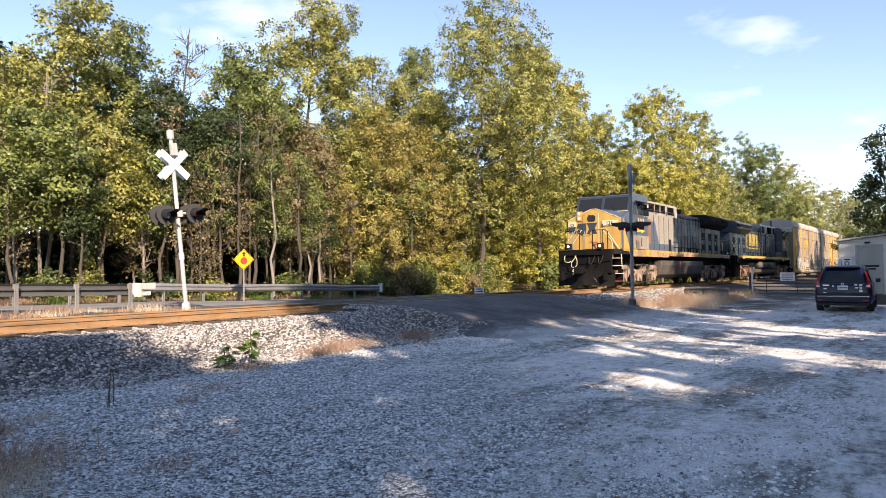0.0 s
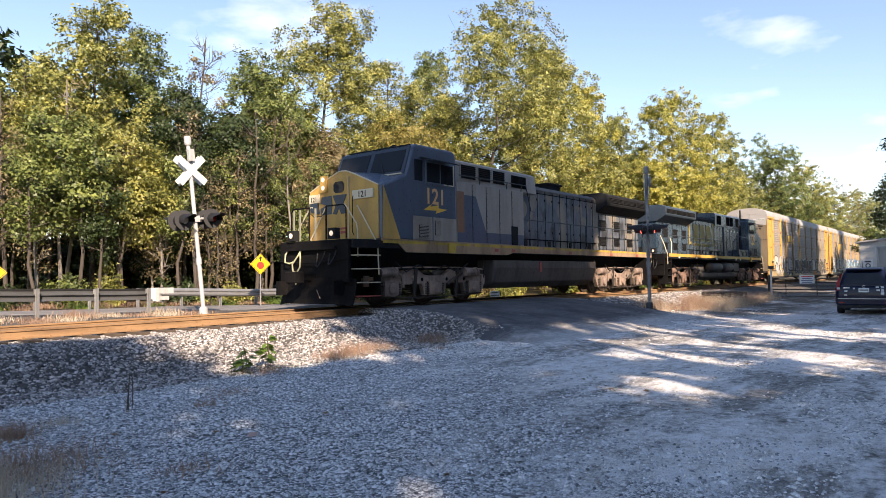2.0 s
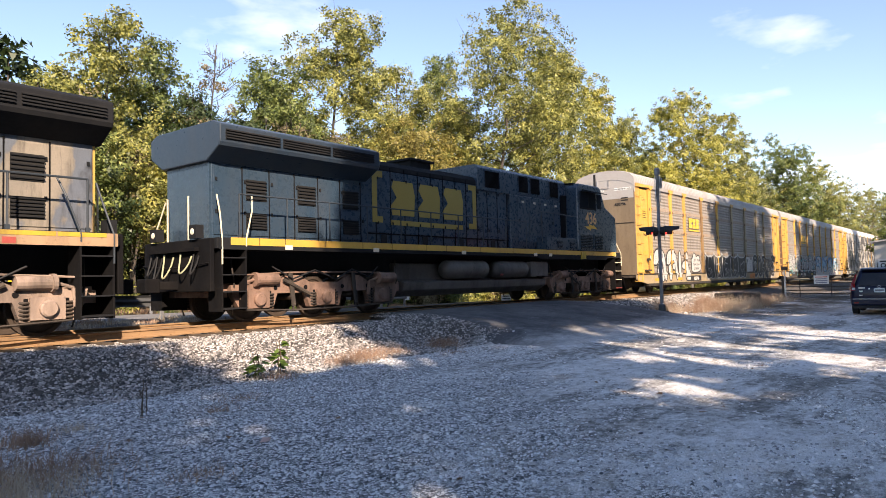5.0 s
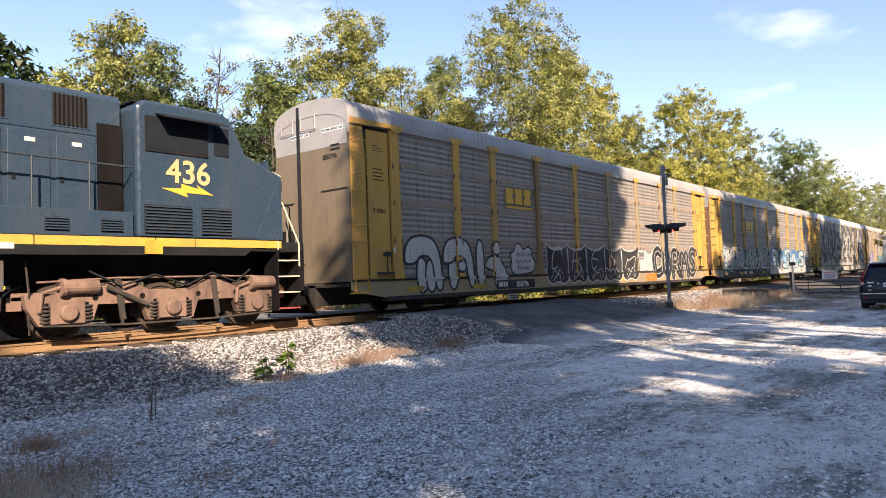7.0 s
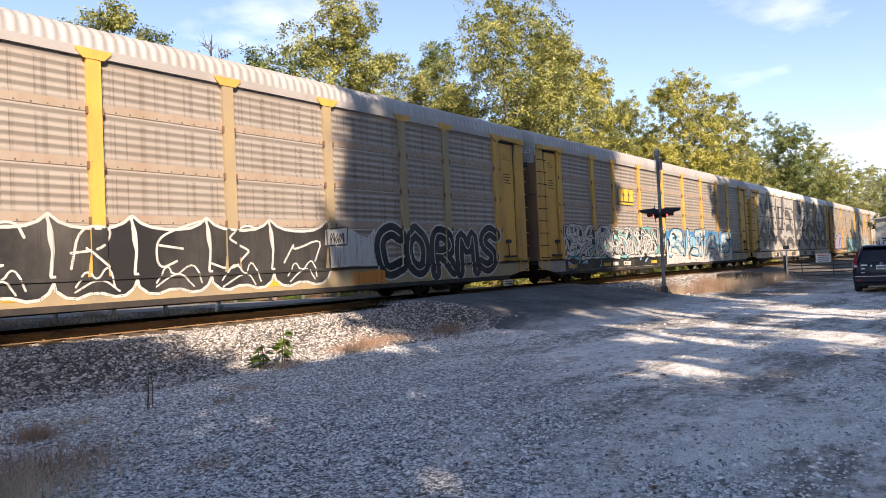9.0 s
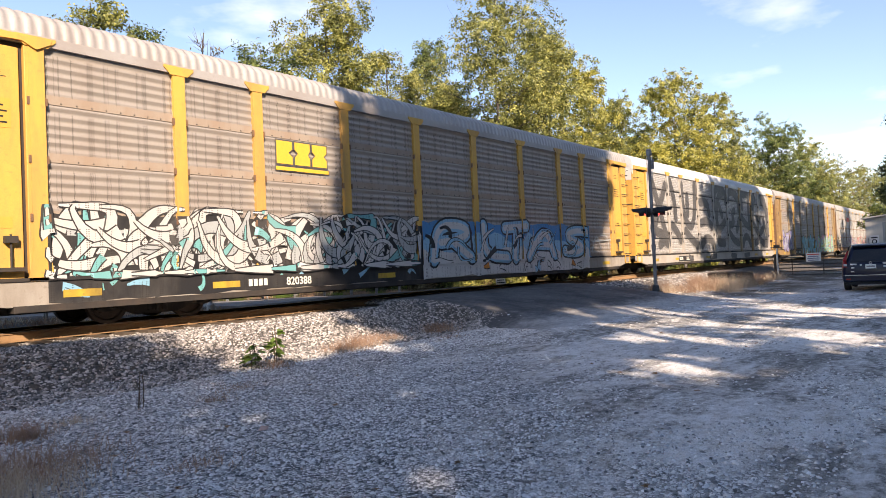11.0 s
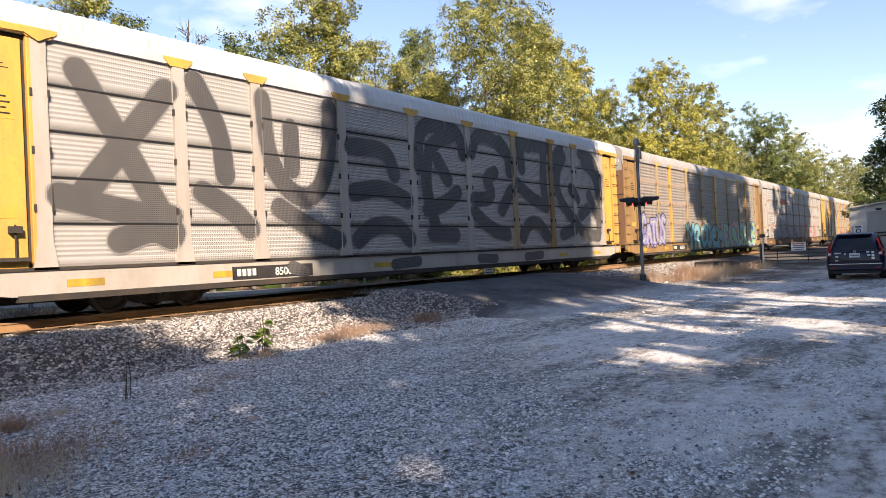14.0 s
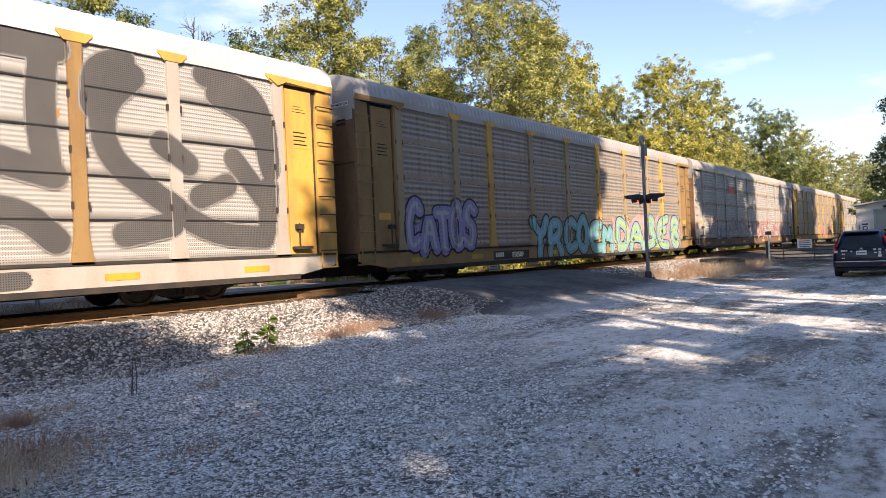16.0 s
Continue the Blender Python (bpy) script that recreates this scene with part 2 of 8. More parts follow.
    far.inputs["From Min"].default_value, far.inputs["From Max"].default_value = 26.8, 28.2
    n.link(sep.outputs["Y"], far.inputs["Value"])
    bank = n.node("ShaderNodeMapRange")
    bank.inputs["From Min"].default_value, bank.inputs["From Max"].default_value = 9.6, 10.6
    n.link(sep.outputs["Y"], bank.inputs["Value"])
    # fines, darkened so the gaps between ballast stones read as shade
    soil = n.ramp(fine, [(0.3, (0.06, 0.053, 0.047)), (0.7, (0.15, 0.135, 0.12))])
    # bare brown dirt and dead weeds beyond the crossing, dark enough to make up for missing shade
    east, north = n.node("ShaderNodeMapRange"), n.node("ShaderNodeMapRange")
    east.inputs["From Min"].default_value, east.inputs["From Max"].default_value = 24.5, 28.0
    north.inputs["From Min"].default_value, north.inputs["From Max"].default_value = 3.6, 6.6
    n.link(sep.outputs["X"], east.inputs["Value"])
    n.link(sep.outputs["Y"], north.inputs["Value"])
    waste = n.node("ShaderNodeMath")
    waste.operation = "MULTIPLY"
    n.link(east.outputs["Result"], waste.inputs[0])
    n.link(north.outputs["Result"], waste.inputs[1])
    patchy = n.node("ShaderNodeMath")
    patchy.operation = "MULTIPLY"
    n.link(waste.outputs[0], patchy.inputs[0])
    n.link(n.ramp(n.noise(0.45, 6, 0.7), [(0.40, (0.25, 0.25, 0.25)), (0.52, (1, 1, 1))]), patchy.inputs[1])
    dirt = n.ramp(n.noise(3.0, 6, 0.7), [(0.3, (0.055, 0.046, 0.036)), (0.55, (0.13, 0.112, 0.088)), (0.75, (0.24, 0.21, 0.17))])
    c = n.mix(patchy.outputs[0], c, dirt)
    c = n.mix(far.outputs["Result"], n.mix(bank.outputs["Result"], c, soil), litter)
    add = n.node("ShaderNodeMath")
    relief = n.node("ShaderNodeMath")
    relief.operation = "MULTIPLY_ADD"
    relief.inputs[1].default_value = 1.6
    n.link(stone_edge, relief.inputs[0])
    n.link(fine, relief.inputs[2])
    n.link(mid, add.inputs[0])
    n.link(relief.outputs[0], add.inputs[1])
    return n.done(c, 0.92, 0, add.outputs[0], 0.014, 1.0)


def asphalt_paint(name, dark, light):
    n = Nodes(name)
    big, fine = n.noise(0.8, 5, 0.65), n.noise(90.0, 3)
    c = n.ramp(big, [(0.35, dark), (0.7, light)])
    # dust and grit carried over the edges from the lot
    sep = n.node("ShaderNodeSeparateXYZ")
    n.link(n.co.outputs["Object"], sep.inputs["Vector"])
    near = n.node("ShaderNodeMapRange")
    near.inputs["From Min"].default_value, near.inputs["From Max"].default_value = 9.4, 6.4
    n.link(sep.outputs["Y"], near.inputs["Value"])
    add = n.node("ShaderNodeMath")
    n.link(near.outputs["Result"], add.inputs[0])
    n.link(n.noise(1.3, 6, 0.7, (0.5, 1.0, 1.0)), add.inputs[1])
    c = n.mix(n.ramp(add.outputs[0], [(0.60, (0, 0, 0)), (1.20, (0.9, 0.9, 0.9))]), c, (0.52, 0.50, 0.475))
    c = n.mix(0.5, c, n.ramp(n.noise(9.0, 6, 0.75, (0.4, 1.0, 1.0)), [(0.35, (0.25, 0.25, 0.25)), (0.65, (0.75, 0.75, 0.75))]), "OVERLAY")
    c = n.mix(0.4, c, n.ramp(fine, [(0.3, (0.25, 0.25, 0.25)), (0.7, (0.75, 0.75, 0.75))]), "OVERLAY")
    return n.done(c, 0.85, 0, fine, 0.004, 0.5)


GROUND = ground_paint()
ASPHALT = asphalt_paint("worn asphalt", (0.05, 0.051, 0.054), (0.15, 0.147, 0.143))
ROAD_FAR = asphalt_paint("grey road", (0.16, 0.155, 0.15), (0.26, 0.25, 0.24))
RAIL_RUST = worn("rusty rail", (0.34, 0.205, 0.105), (0.10, 0.06, 0.04), 0.75, 0.75, 0.0, (0.5, 1, 3))
RAIL_TOP = plain("bright rail head", (0.42, 0.38, 0.34), 0.3, 0.9)
TIE_WOOD = worn("creosoted tie", (0.10, 0.075, 0.055), (0.03, 0.025, 0.02), 0.5, 0.85)
BALLAST = stony("ballast stone", [(0.0, (0.05, 0.048, 0.046)), (0.3, (0.20, 0.187, 0.175)), (0.7, (0.43, 0.395, 0.365)), (1.0, (0.74, 0.69, 0.64))])
GRAVEL = stony("crushed gravel", [(0.0, (0.08, 0.085, 0.09)), (0.25, (0.37, 0.385, 0.395)), (0.65, (0.74, 0.755, 0.76)), (1.0, (1.0, 1.0, 0.99))], 0.002)
PALE_GRAVEL = stony("dusty pale gravel", [(0.0, (0.20, 0.20, 0.20)), (0.3, (0.50, 0.495, 0.49)), (1.0, (0.98, 0.965, 0.94))], 0.002)
BARK = worn("tree bark", (0.085, 0.07, 0.058), (0.05, 0.04, 0.03), 0.6, 0.9, streak=(3, 3, 0.6))
BARK_PALE = worn("pale bark", (0.25, 0.225, 0.195), (0.12, 0.09, 0.07), 0.6, 0.9, streak=(3, 3, 0.6))
LEAF_GREEN = leafy("green leaves", [(0.0, (0.012, 0.022, 0.007)), (0.4, (0.103, 0.137, 0.037)), (0.8, (0.319, 0.362, 0.098)), (1.0, (0.557, 0.545, 0.186))])
LEAF_MIX = leafy("turning leaves", [(0.0, (0.018, 0.023, 0.009)), (0.35, (0.165, 0.181, 0.048)), (0.75, (0.481, 0.455, 0.123)), (1.0, (0.723, 0.608, 0.223))])
LEAF_GOLD = leafy("golden leaves", [(0.0, (0.035, 0.040, 0.010)), (0.3, (0.243, 0.247, 0.051)), (0.75, (0.547, 0.488, 0.104)), (1.0, (0.749, 0.593, 0.186))])
LEAF_TAN = leafy("tan autumn leaves", [(0.0, (0.037, 0.033, 0.012)), (0.3, (0.204, 0.175, 0.048)), (0.75, (0.416, 0.350, 0.098)), (1.0, (0.536, 0.405, 0.159))])
# dark leaf tone; within the wood it also stands in for shade
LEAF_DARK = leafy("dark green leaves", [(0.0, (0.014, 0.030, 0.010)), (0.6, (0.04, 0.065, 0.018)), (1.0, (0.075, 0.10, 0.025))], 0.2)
LEAF_RUST = leafy("rusty dry leaves", [(0.0, (0.11, 0.09, 0.045)), (0.5, (0.25, 0.20, 0.10)), (1.0, (0.42, 0.33, 0.18))])
GALV = worn("galvanised steel", (0.36, 0.365, 0.37), (0.20, 0.17, 0.14), 0.4, 0.45, 0.6)
# darker than GALV; used on the near beam and one mast base
GALV_DARK = worn("darker galvanised steel", (0.075, 0.08, 0.085), (0.04, 0.035, 0.03), 0.5, 0.75, 0.0)
STEEL_POST = worn("silver painted mast", (0.62, 0.62, 0.61), (0.18, 0.13, 0.10), 0.5, 0.45, 0.3)
# copy of STEEL_POST, darkened for the shade on the near mast
MAST_SHADED = worn("silver mast paint darkened for shade", (0.27, 0.275, 0.28), (0.12, 0.09, 0.07), 0.5, 0.5, 0.2)
BLACK = plain("black painted metal", (0.012, 0.012, 0.013), 0.65)
WHITE = worn("white paint", (0.76, 0.78, 0.76), (0.35, 0.32, 0.28), 0.25, 0.5)
# ---- the ground, the track and the roads ----
TRACK_Y, RAIL_TOP_Z = 14.85, 0.69


def ease(a, b, x):
    k = min(1.0, max(0.0, (x - a) / (b - a)))
    return k * k * (3 - 2 * k)


def lie(x, y):
    """Height of the ground: a level lot, the ballast bank, the crossing's hump, the roadside beyond."""
    side = TRACK_Y - y
    bank = 0.46 * (1 - ease(1.75, 4.7, side)) if side > 0 else 0.46
    hump = 0.655 * (1 - ease(1.6, 8.3, side)) if side > 0 else 0.655
    on_road = ease(13.4, 14.6, x) * (1 - ease(23.6, 25.2, x))
    z = bank * (1 - on_road) + hump * on_road
    z += (0.10 * math.exp(-((x - 25.0) ** 2 + (y - 10.0) ** 2) / 2.2)) if side > 0 else 0
    if side < 0:
        far = max(-0.35, 0.62 - 0.0225 * (min(x, 40) - 8)) + 0.035 * max(0, y - 30)
        k = ease(2.0, 4.6, -side)
        z = z * (1 - k) + far * k
    z += 0.05 * noise.noise(Vector((x * 0.35, y * 0.35, 0))) + 0.018 * noise.noise(Vector((x * 1.5, y * 1.5, 3)))
    if side > -1.7 and side < 1.6:
        z = min(z, 0.655) if 14 < x < 24 else min(z, 0.47)
    return z


def steps_between(marks):
    out = []
    for (a, b, d) in marks:
        out += list(np.arange(a, b, d))
    return out + [marks[-1][1]]


def sheet(name, xs, ys, material, height):
    g = np.array([[(x, y, height(x, y)) for y in ys] for x in xs], np.float32)
    nx, ny = len(xs), len(ys)
    i = np.arange((nx - 1) * ny).reshape(nx - 1, ny)[:, :-1].ravel()
    quads = np.stack([i, i + ny, i + ny + 1, i + 1], 1)
    return new(name, mesh_arrays(name, g.reshape(-1, 3), quads, material, True))


ground = sheet("ground", steps_between([(-1600, -100, 150), (-100, -20, 8), (-20, 0, 1), (0, 30, 0.25), (30, 60, 1), (60, 200, 10), (200, 2600, 200)]),
               steps_between([(-1600, -100, 150), (-100, -10, 6), (-10, 0, 1), (0, 20, 0.25), (20, 40, 1), (40, 120, 10), (120, 2600, 200)]), GROUND, lie)
tagged(ground, "grey crushed-stone gravel lot with worn dusty lanes", "ground", kind="structure")


def ragged_strip(name, x0, x1, y0, y1, step, rag, material, lift):
    """A road sheet with uneven edges that lies on the ground."""
    nx, ny = int((x1 - x0) / step) + 1, int((y1 - y0) / step) + 1
    v = np.zeros((nx, ny, 3), np.float32)
    for i in range(nx):
        for j in range(ny):
            u, w = i / (nx - 1), j / (ny - 1)
            y = y0 + (y1 - y0) * w + rag * noise.noise(Vector((u * (x1 - x0) * 0.9, w * 2, 5))) * (1 - w)
            edge = (1 - 2 * u)
            x = x0 + (x1 - x0) * u + rag * noise.noise(Vector((y * 0.8, edge * 3, 9))) * abs(edge) - edge * 1.6 * ease(11.0, 6.0, y) * 1.0
            v[i, j] = (x, y, lie(x, y) + lift * (1.0 if 0.0 < u < 1 and 0 < w else -1.5))
    i = np.arange((nx - 1) * ny).reshape(nx - 1, ny)[:, :-1].ravel()
    return new(name, mesh_arrays(name, v.reshape(-1, 3), np.stack([i, i + ny, i + ny + 1, i + 1], 1), material, True))


tagged(ragged_strip("road", 14.1, 24.0, 7.4, 20.5, 0.3, 0.7, ASPHALT, 0.02), "dark patched asphalt road humped over the railway crossing", "road", kind="structure")
tagged(ragged_strip("road_beyond", -70.0, 24.0, 21.2, 26.4, 1.0, 0.3, ROAD_FAR, 0.03), "pale grey asphalt road running beside the railway", "road", kind="structure")

track = thing("railway_track", pose(0, TRACK_Y, 0), "rusty steel railway track on wooden ties in grey ballast", "railway track", kind="structure")
RAIL = [(-0.07, 0), (0.07, 0), (0.07, 0.015), (0.012, 0.035), (0.012, 0.135), (0.037, 0.145), (0.037, 0.172), (0.03, 0.18), (-0.03, 0.18), (-0.037, 0.172), (-0.037, 0.145), (-0.012, 0.135), (-0.012, 0.035), (-0.07, 0.015)]
for y in (-0.755, 0.755):
    rail = part("rail", Shape().prism([(y + a, RAIL_TOP_Z - 0.18 + b) for a, b in RAIL], -90, 420), RAIL_RUST, track)
    part("rail_head", Shape().box(-90, 420, y - 0.028, y + 0.028, RAIL_TOP_Z - 0.003, RAIL_TOP_Z + 0.003), RAIL_TOP, rail, "steel head polished by wheels")
tie_mesh = Shape().box(-0.115, 0.115, -1.3, 1.3, -0.17, 0).mesh("tie", TIE_WOOD)
plate_mesh = Shape().box(-0.09, 0.09, -0.16, 0.16, 0, 0.014).box(-0.05, -0.02, -0.11, -0.08, 0.014, 0.045).box(0.02, 0.05, 0.08, 0.11, 0.014, 0.045).mesh("tie_plate", RAIL_RUST)
rest = Shape()
for i in range(-120, 500):
    x = i * 0.53 + random.uniform(-0.03, 0.03)
    if 13.6 < x < 24.2:
        continue
    m = pose(x, random.uniform(-0.06, 0.06), RAIL_TOP_Z - 0.184, 0, 0, random.uniform(-1.2, 1.2))
    if 0 < x < 60:
        ob = part("tie", tie_mesh, None, track)
        ob.matrix_basis = m
        for y in (-0.755, 0.755):
            pl = part("tie_plate", plate_mesh, None, ob)
            pl.matrix_basis = pose(0, y, 0)
    else:
        rest.box(-0.115, 0.115, -1.3, 1.3, -0.17, 0, m)
tagged(part("far_ties", rest, TIE_WOOD, track), kind="stuff")


def stones(name, spots, sizes, material, flat=0.7):
    """Many small angular stones in one mesh; spots are their centres."""
    n = len(spots)
    rng = np.random.default_rng(7)
    base = np.array([(1, 0.1, -0.5), (-0.1, 1, -0.5), (-1, -0.1, -0.5), (0.1, -1, -0.5), (0.5, 0.5, 0.55), (-0.65, 0.15, 0.6), (0.2, -0.6, 0.5)], np.float32)
    v = base[None] * rng.uniform(0.7, 1.25, (n, 7, 1)) + rng.normal(0, 0.16, (n, 7, 3))
    v *= (sizes[:, None, None] * np.stack([np.ones(n), rng.uniform(0.55, 1, n), np.full(n, flat)], 1)[:, None, :])
    a, t = rng.uniform(0, 6.28, n), rng.normal(0, 0.3, n)
    ca, sa, ct, st = np.cos(a), np.sin(a), np.cos(t), np.sin(t)
    x, y, z = v[..., 0], v[..., 1], v[..., 2]
    y, z = y * ct[:, None] - z * st[:, None], y * st[:, None] + z * ct[:, None]
    x, y = x * ca[:, None] - y * sa[:, None], x * sa[:, None] + y * ca[:, None]
    v = np.stack([x, y, z], 2) + spots[:, None, :]
    f = np.array([(0, 1, 4), (1, 2, 5), (2, 3, 5), (3, 0, 6), (1, 5, 4), (3, 6, 5), (0, 4, 6), (4, 5, 6)])
    faces = (f[None] + 7 * np.arange(n)[:, None, None]).reshape(-1, 3)
    return new(name, mesh_arrays(name, v.reshape(-1, 3), faces, material))


def strewn(n, x0, x1, y0, y1, keep, seed):
    rng = np.random.default_rng(seed)
    out = []
    for x, y in rng.uniform((x0, y0), (x1, y1), (n, 2)):
        if keep(x, y):
            out.append((x, y, lie(x, y)))
    return np.array(out, np.float32)


def off_road(x, y):
    wob = 0.35 * noise.noise(Vector((x * 0.9, y * 0.9, 2)))
    return not (14.6 + wob - 1.6 * ease(11.0, 6.0, y) < x < 24.0 + wob)


spots = strewn(78000, -4, 27, 9.6, 14.5, lambda x, y: off_road(x, y), 3)
rng = np.random.default_rng(5)
tagged(stones("ballast", spots + np.array([0, 0, 0.012]), 0.014 + 0.030 * rng.uniform(0, 1, len(spots)) ** 1.4, BALLAST), "pale angular ballast stones banked against the track", "ballast", kind="stuff")
spots = strewn(9000, 24, 45, 9.8, 14.5, lambda x, y: True, 4)
tagged(stones("ballast", spots + np.array([0, 0, 0.02]), np.random.default_rng(6).uniform(0.035, 0.065, len(spots)), BALLAST), "pale angular ballast stones banked against the track", "ballast", kind="stuff")


def loose_here(x, y):
    k = noise.noise(Vector((x * 0.3, y * 0.6, 11))) + 0.6 * noise.noise(Vector((x * 0.9, y * 0.9, 12)))
    left = ease(7.5, 0.5, x - 0.95 * y + 1.0 + 1.8 * noise.noise(Vector((x * 0.5, y * 0.5, 14))))
    return off_road(x, y) and random.random() < 0.05 + 0.9 * left * (0.4 + 0.6 * ease(-0.22, 0.15, noise.noise(Vector((x * 0.8, y * 1.3, 23))))) + 0.55 * ease(0.10, 0.5, k)


random.seed(11)
spots = strewn(118000, 1.5, 16, 0.8, 10.6, loose_here, 8)
# dark angular stone by the bank, paler dusty stone on the driven side
dusty = spots[:, 0] - 0.95 * spots[:, 1] + np.random.default_rng(12).normal(0, 1.2, len(spots)) > 3.4
for name, mask, mat, words in (("loose_gravel", ~dusty, GRAVEL, "loose grey and bluish crushed stone"), ("dusty_gravel", dusty, PALE_GRAVEL, "loose pale dusty crushed stone")):
    here = spots[mask]
    tagged(stones(name, here + np.array([0, 0, 0.004]), 0.006 + 0.022 * np.random.default_rng(9).uniform(0, 1, len(here)) ** 2.2, mat, 0.6), words, "gravel", kind="stuff")
spots = strewn(9000, 12, 30, 1.0, 10.0, lambda x, y: random.random() < 0.25 + 0.7 * ease(0.0, 0.4, noise.noise(Vector((x * 0.4, y * 0.8, 19)))), 18)
tagged(stones("scattered_gravel", spots + np.array([0, 0, 0.004]), 0.010 + 0.030 * np.random.default_rng(19).uniform(0, 1, len(spots)) ** 2, PALE_GRAVEL, 0.5), "loose pale crushed stone scattered on packed dust", "gravel", kind="stuff")
# ---- trees ----
# place on the ground, height, half width of the crown, kind
WOOD = [
    (13.1, 34.0, 11.0, 2.3, "mix"),
    (16.8, 36.0, 15.4, 2.5, "mix"),
    (21.5, 39.0, 16.2, 1.9, "green"),
    (24.1, 38.0, 16.4, 2.1, "bare"),
    (28.3, 37.0, 16.3, 3.0, "green"),
    (33.6, 36.0, 21.3, 3.8, "mix"),
    (42.4, 39.0, 19.8, 3.3, "mix"),
    (48.7, 39.8, 22.0, 2.6, "green"),
    (42.1, 28.3, 22.3, 5.5, "mix"),
    (51.8, 28.5, 22.2, 3.4, "mix"),
    (63.7, 31.6, 22.1, 3.5, "gold"),
    (82.0, 35.9, 22.1, 4.3, "mix"),
    (78.4, 27.0, 22.5, 4.9, "gold"),
    (92.9, 27.0, 22.8, 3.8, "mix"),
    (123.9, 27.0, 23.3, 5.7, "green"),
    (149.9, 27.0, 22.7, 5.6, "mix"),
    (187.5, 27.0, 23.6, 6.1, "bare"),
    (221.4, 27.0, 24.0, 6.4, "mix"),
    (268.7, 27.0, 26.0, 7.6, "green"),
    (36.9, 31.5, 12.7, 5.0, "tan"),
    (28.9, 32.0, 10.8, 2.4, "rust"),
    (49.6, 31.0, 13.1, 3.9, "gold"),
    (55.7, 30.0, 12.4, 3.6, "gold"),
    (13.1, 31.0, 8.3, 2.2, "green"),
    (15.7, 31.0, 8.3, 2.1, "mix"),
    # dark kind on these two: the wood's inner shade as leaf colour
    (20.6, 34.0, 11.6, 2.1, "dark"),
    (23.3, 33.0, 10.7, 2.2, "dark"),
    (27.4, 34.0, 12.5, 2.1, "green"),
    (64.1, 30.0, 14.4, 3.4, "mix"),
    (73.2, 29.5, 14.4, 3.8, "gold"),
    (86.8, 29.0, 15.5, 4.3, "gold"),
    (107.2, 29.0, 17.2, 4.3, "mix"),
    (123.6, 28.0, 16.2, 4.8, "mix"),
    (157.8, 27.0, 16.7, 5.9, "mix"),
    (33.9, 33.0, 11.1, 2.7, "mix"),
    (47.0, 35.0, 17.4, 3.9, "mix"),
]
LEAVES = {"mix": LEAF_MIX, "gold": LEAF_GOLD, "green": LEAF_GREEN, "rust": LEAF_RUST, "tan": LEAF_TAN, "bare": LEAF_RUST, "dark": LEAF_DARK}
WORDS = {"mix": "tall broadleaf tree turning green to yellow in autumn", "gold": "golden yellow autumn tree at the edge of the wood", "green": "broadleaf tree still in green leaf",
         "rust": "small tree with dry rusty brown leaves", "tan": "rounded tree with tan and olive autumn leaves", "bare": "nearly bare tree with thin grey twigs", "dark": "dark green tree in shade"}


def leaf_cloud(centres, radii, count, size, rng, spray=0.34, axis_pull=0.5):
    """Small leaf blades in sprays, the sprays in uneven clumps; blades turn towards the open air."""
    m = max(1, count // 34)
    which = rng.choice(len(centres), m, p=radii ** 2 / (radii ** 2).sum())
    d = rng.normal(0, 1, (m, 3))
    d /= np.linalg.norm(d, axis=1)[:, None]
    d *= (rng.uniform(0.05, 1.0, m) ** 0.4)[:, None]
    hubs = centres[which] + d * radii[which][:, None] * np.array([1, 1, 0.8])
    own = rng.choice(m, count)
    p = hubs[own] + np.clip(rng.normal(0, 0.55, (count, 3)), -1.2, 1.2) * np.array([1, 1, 0.8]) * np.minimum(spray, radii[which])[own][:, None]
    s = size * rng.uniform(0.6, 1.4, count)
    out = d[own] * 0.8 + p * np.array([1, 1, 0]) / (np.abs(p[:, :2]).max() + 0.1) * axis_pull + np.array([0, 0, 0.45]) + rng.normal(0, 0.42, (count, 3))
    out /= np.linalg.norm(out, axis=1)[:, None] + 1e-6
    u = np.cross(out, rng.normal(0, 1, (count, 3)))
    u /= np.linalg.norm(u, axis=1)[:, None] + 1e-6
    w = np.cross(out, u)
    a, b = u * s[:, None], w * (s * 0.7)[:, None]
    v = np.stack([p + a, p - a * 0.6 + b, p - a * 0.6 - b], 1)
    return v.reshape(-1, 3), np.arange(3 * count).reshape(-1, 3)


def limb(shape, a, b, r0, r1, rng, bends=3, n=6):
    pts = [np.array(a) + (np.array(b) - np.array(a)) * k / bends + (rng.normal(0, 0.009, 3) * np.linalg.norm(np.array(b) - np.array(a)) if 0 < k < bends else 0) for k in range(bends + 1)]
    for k in range(bends):
        shape.rod(pts[k], pts[k + 1], r0 + (r1 - r0) * k / bends, r0 + (r1 - r0) * (k + 1) / bends, n)
    return pts


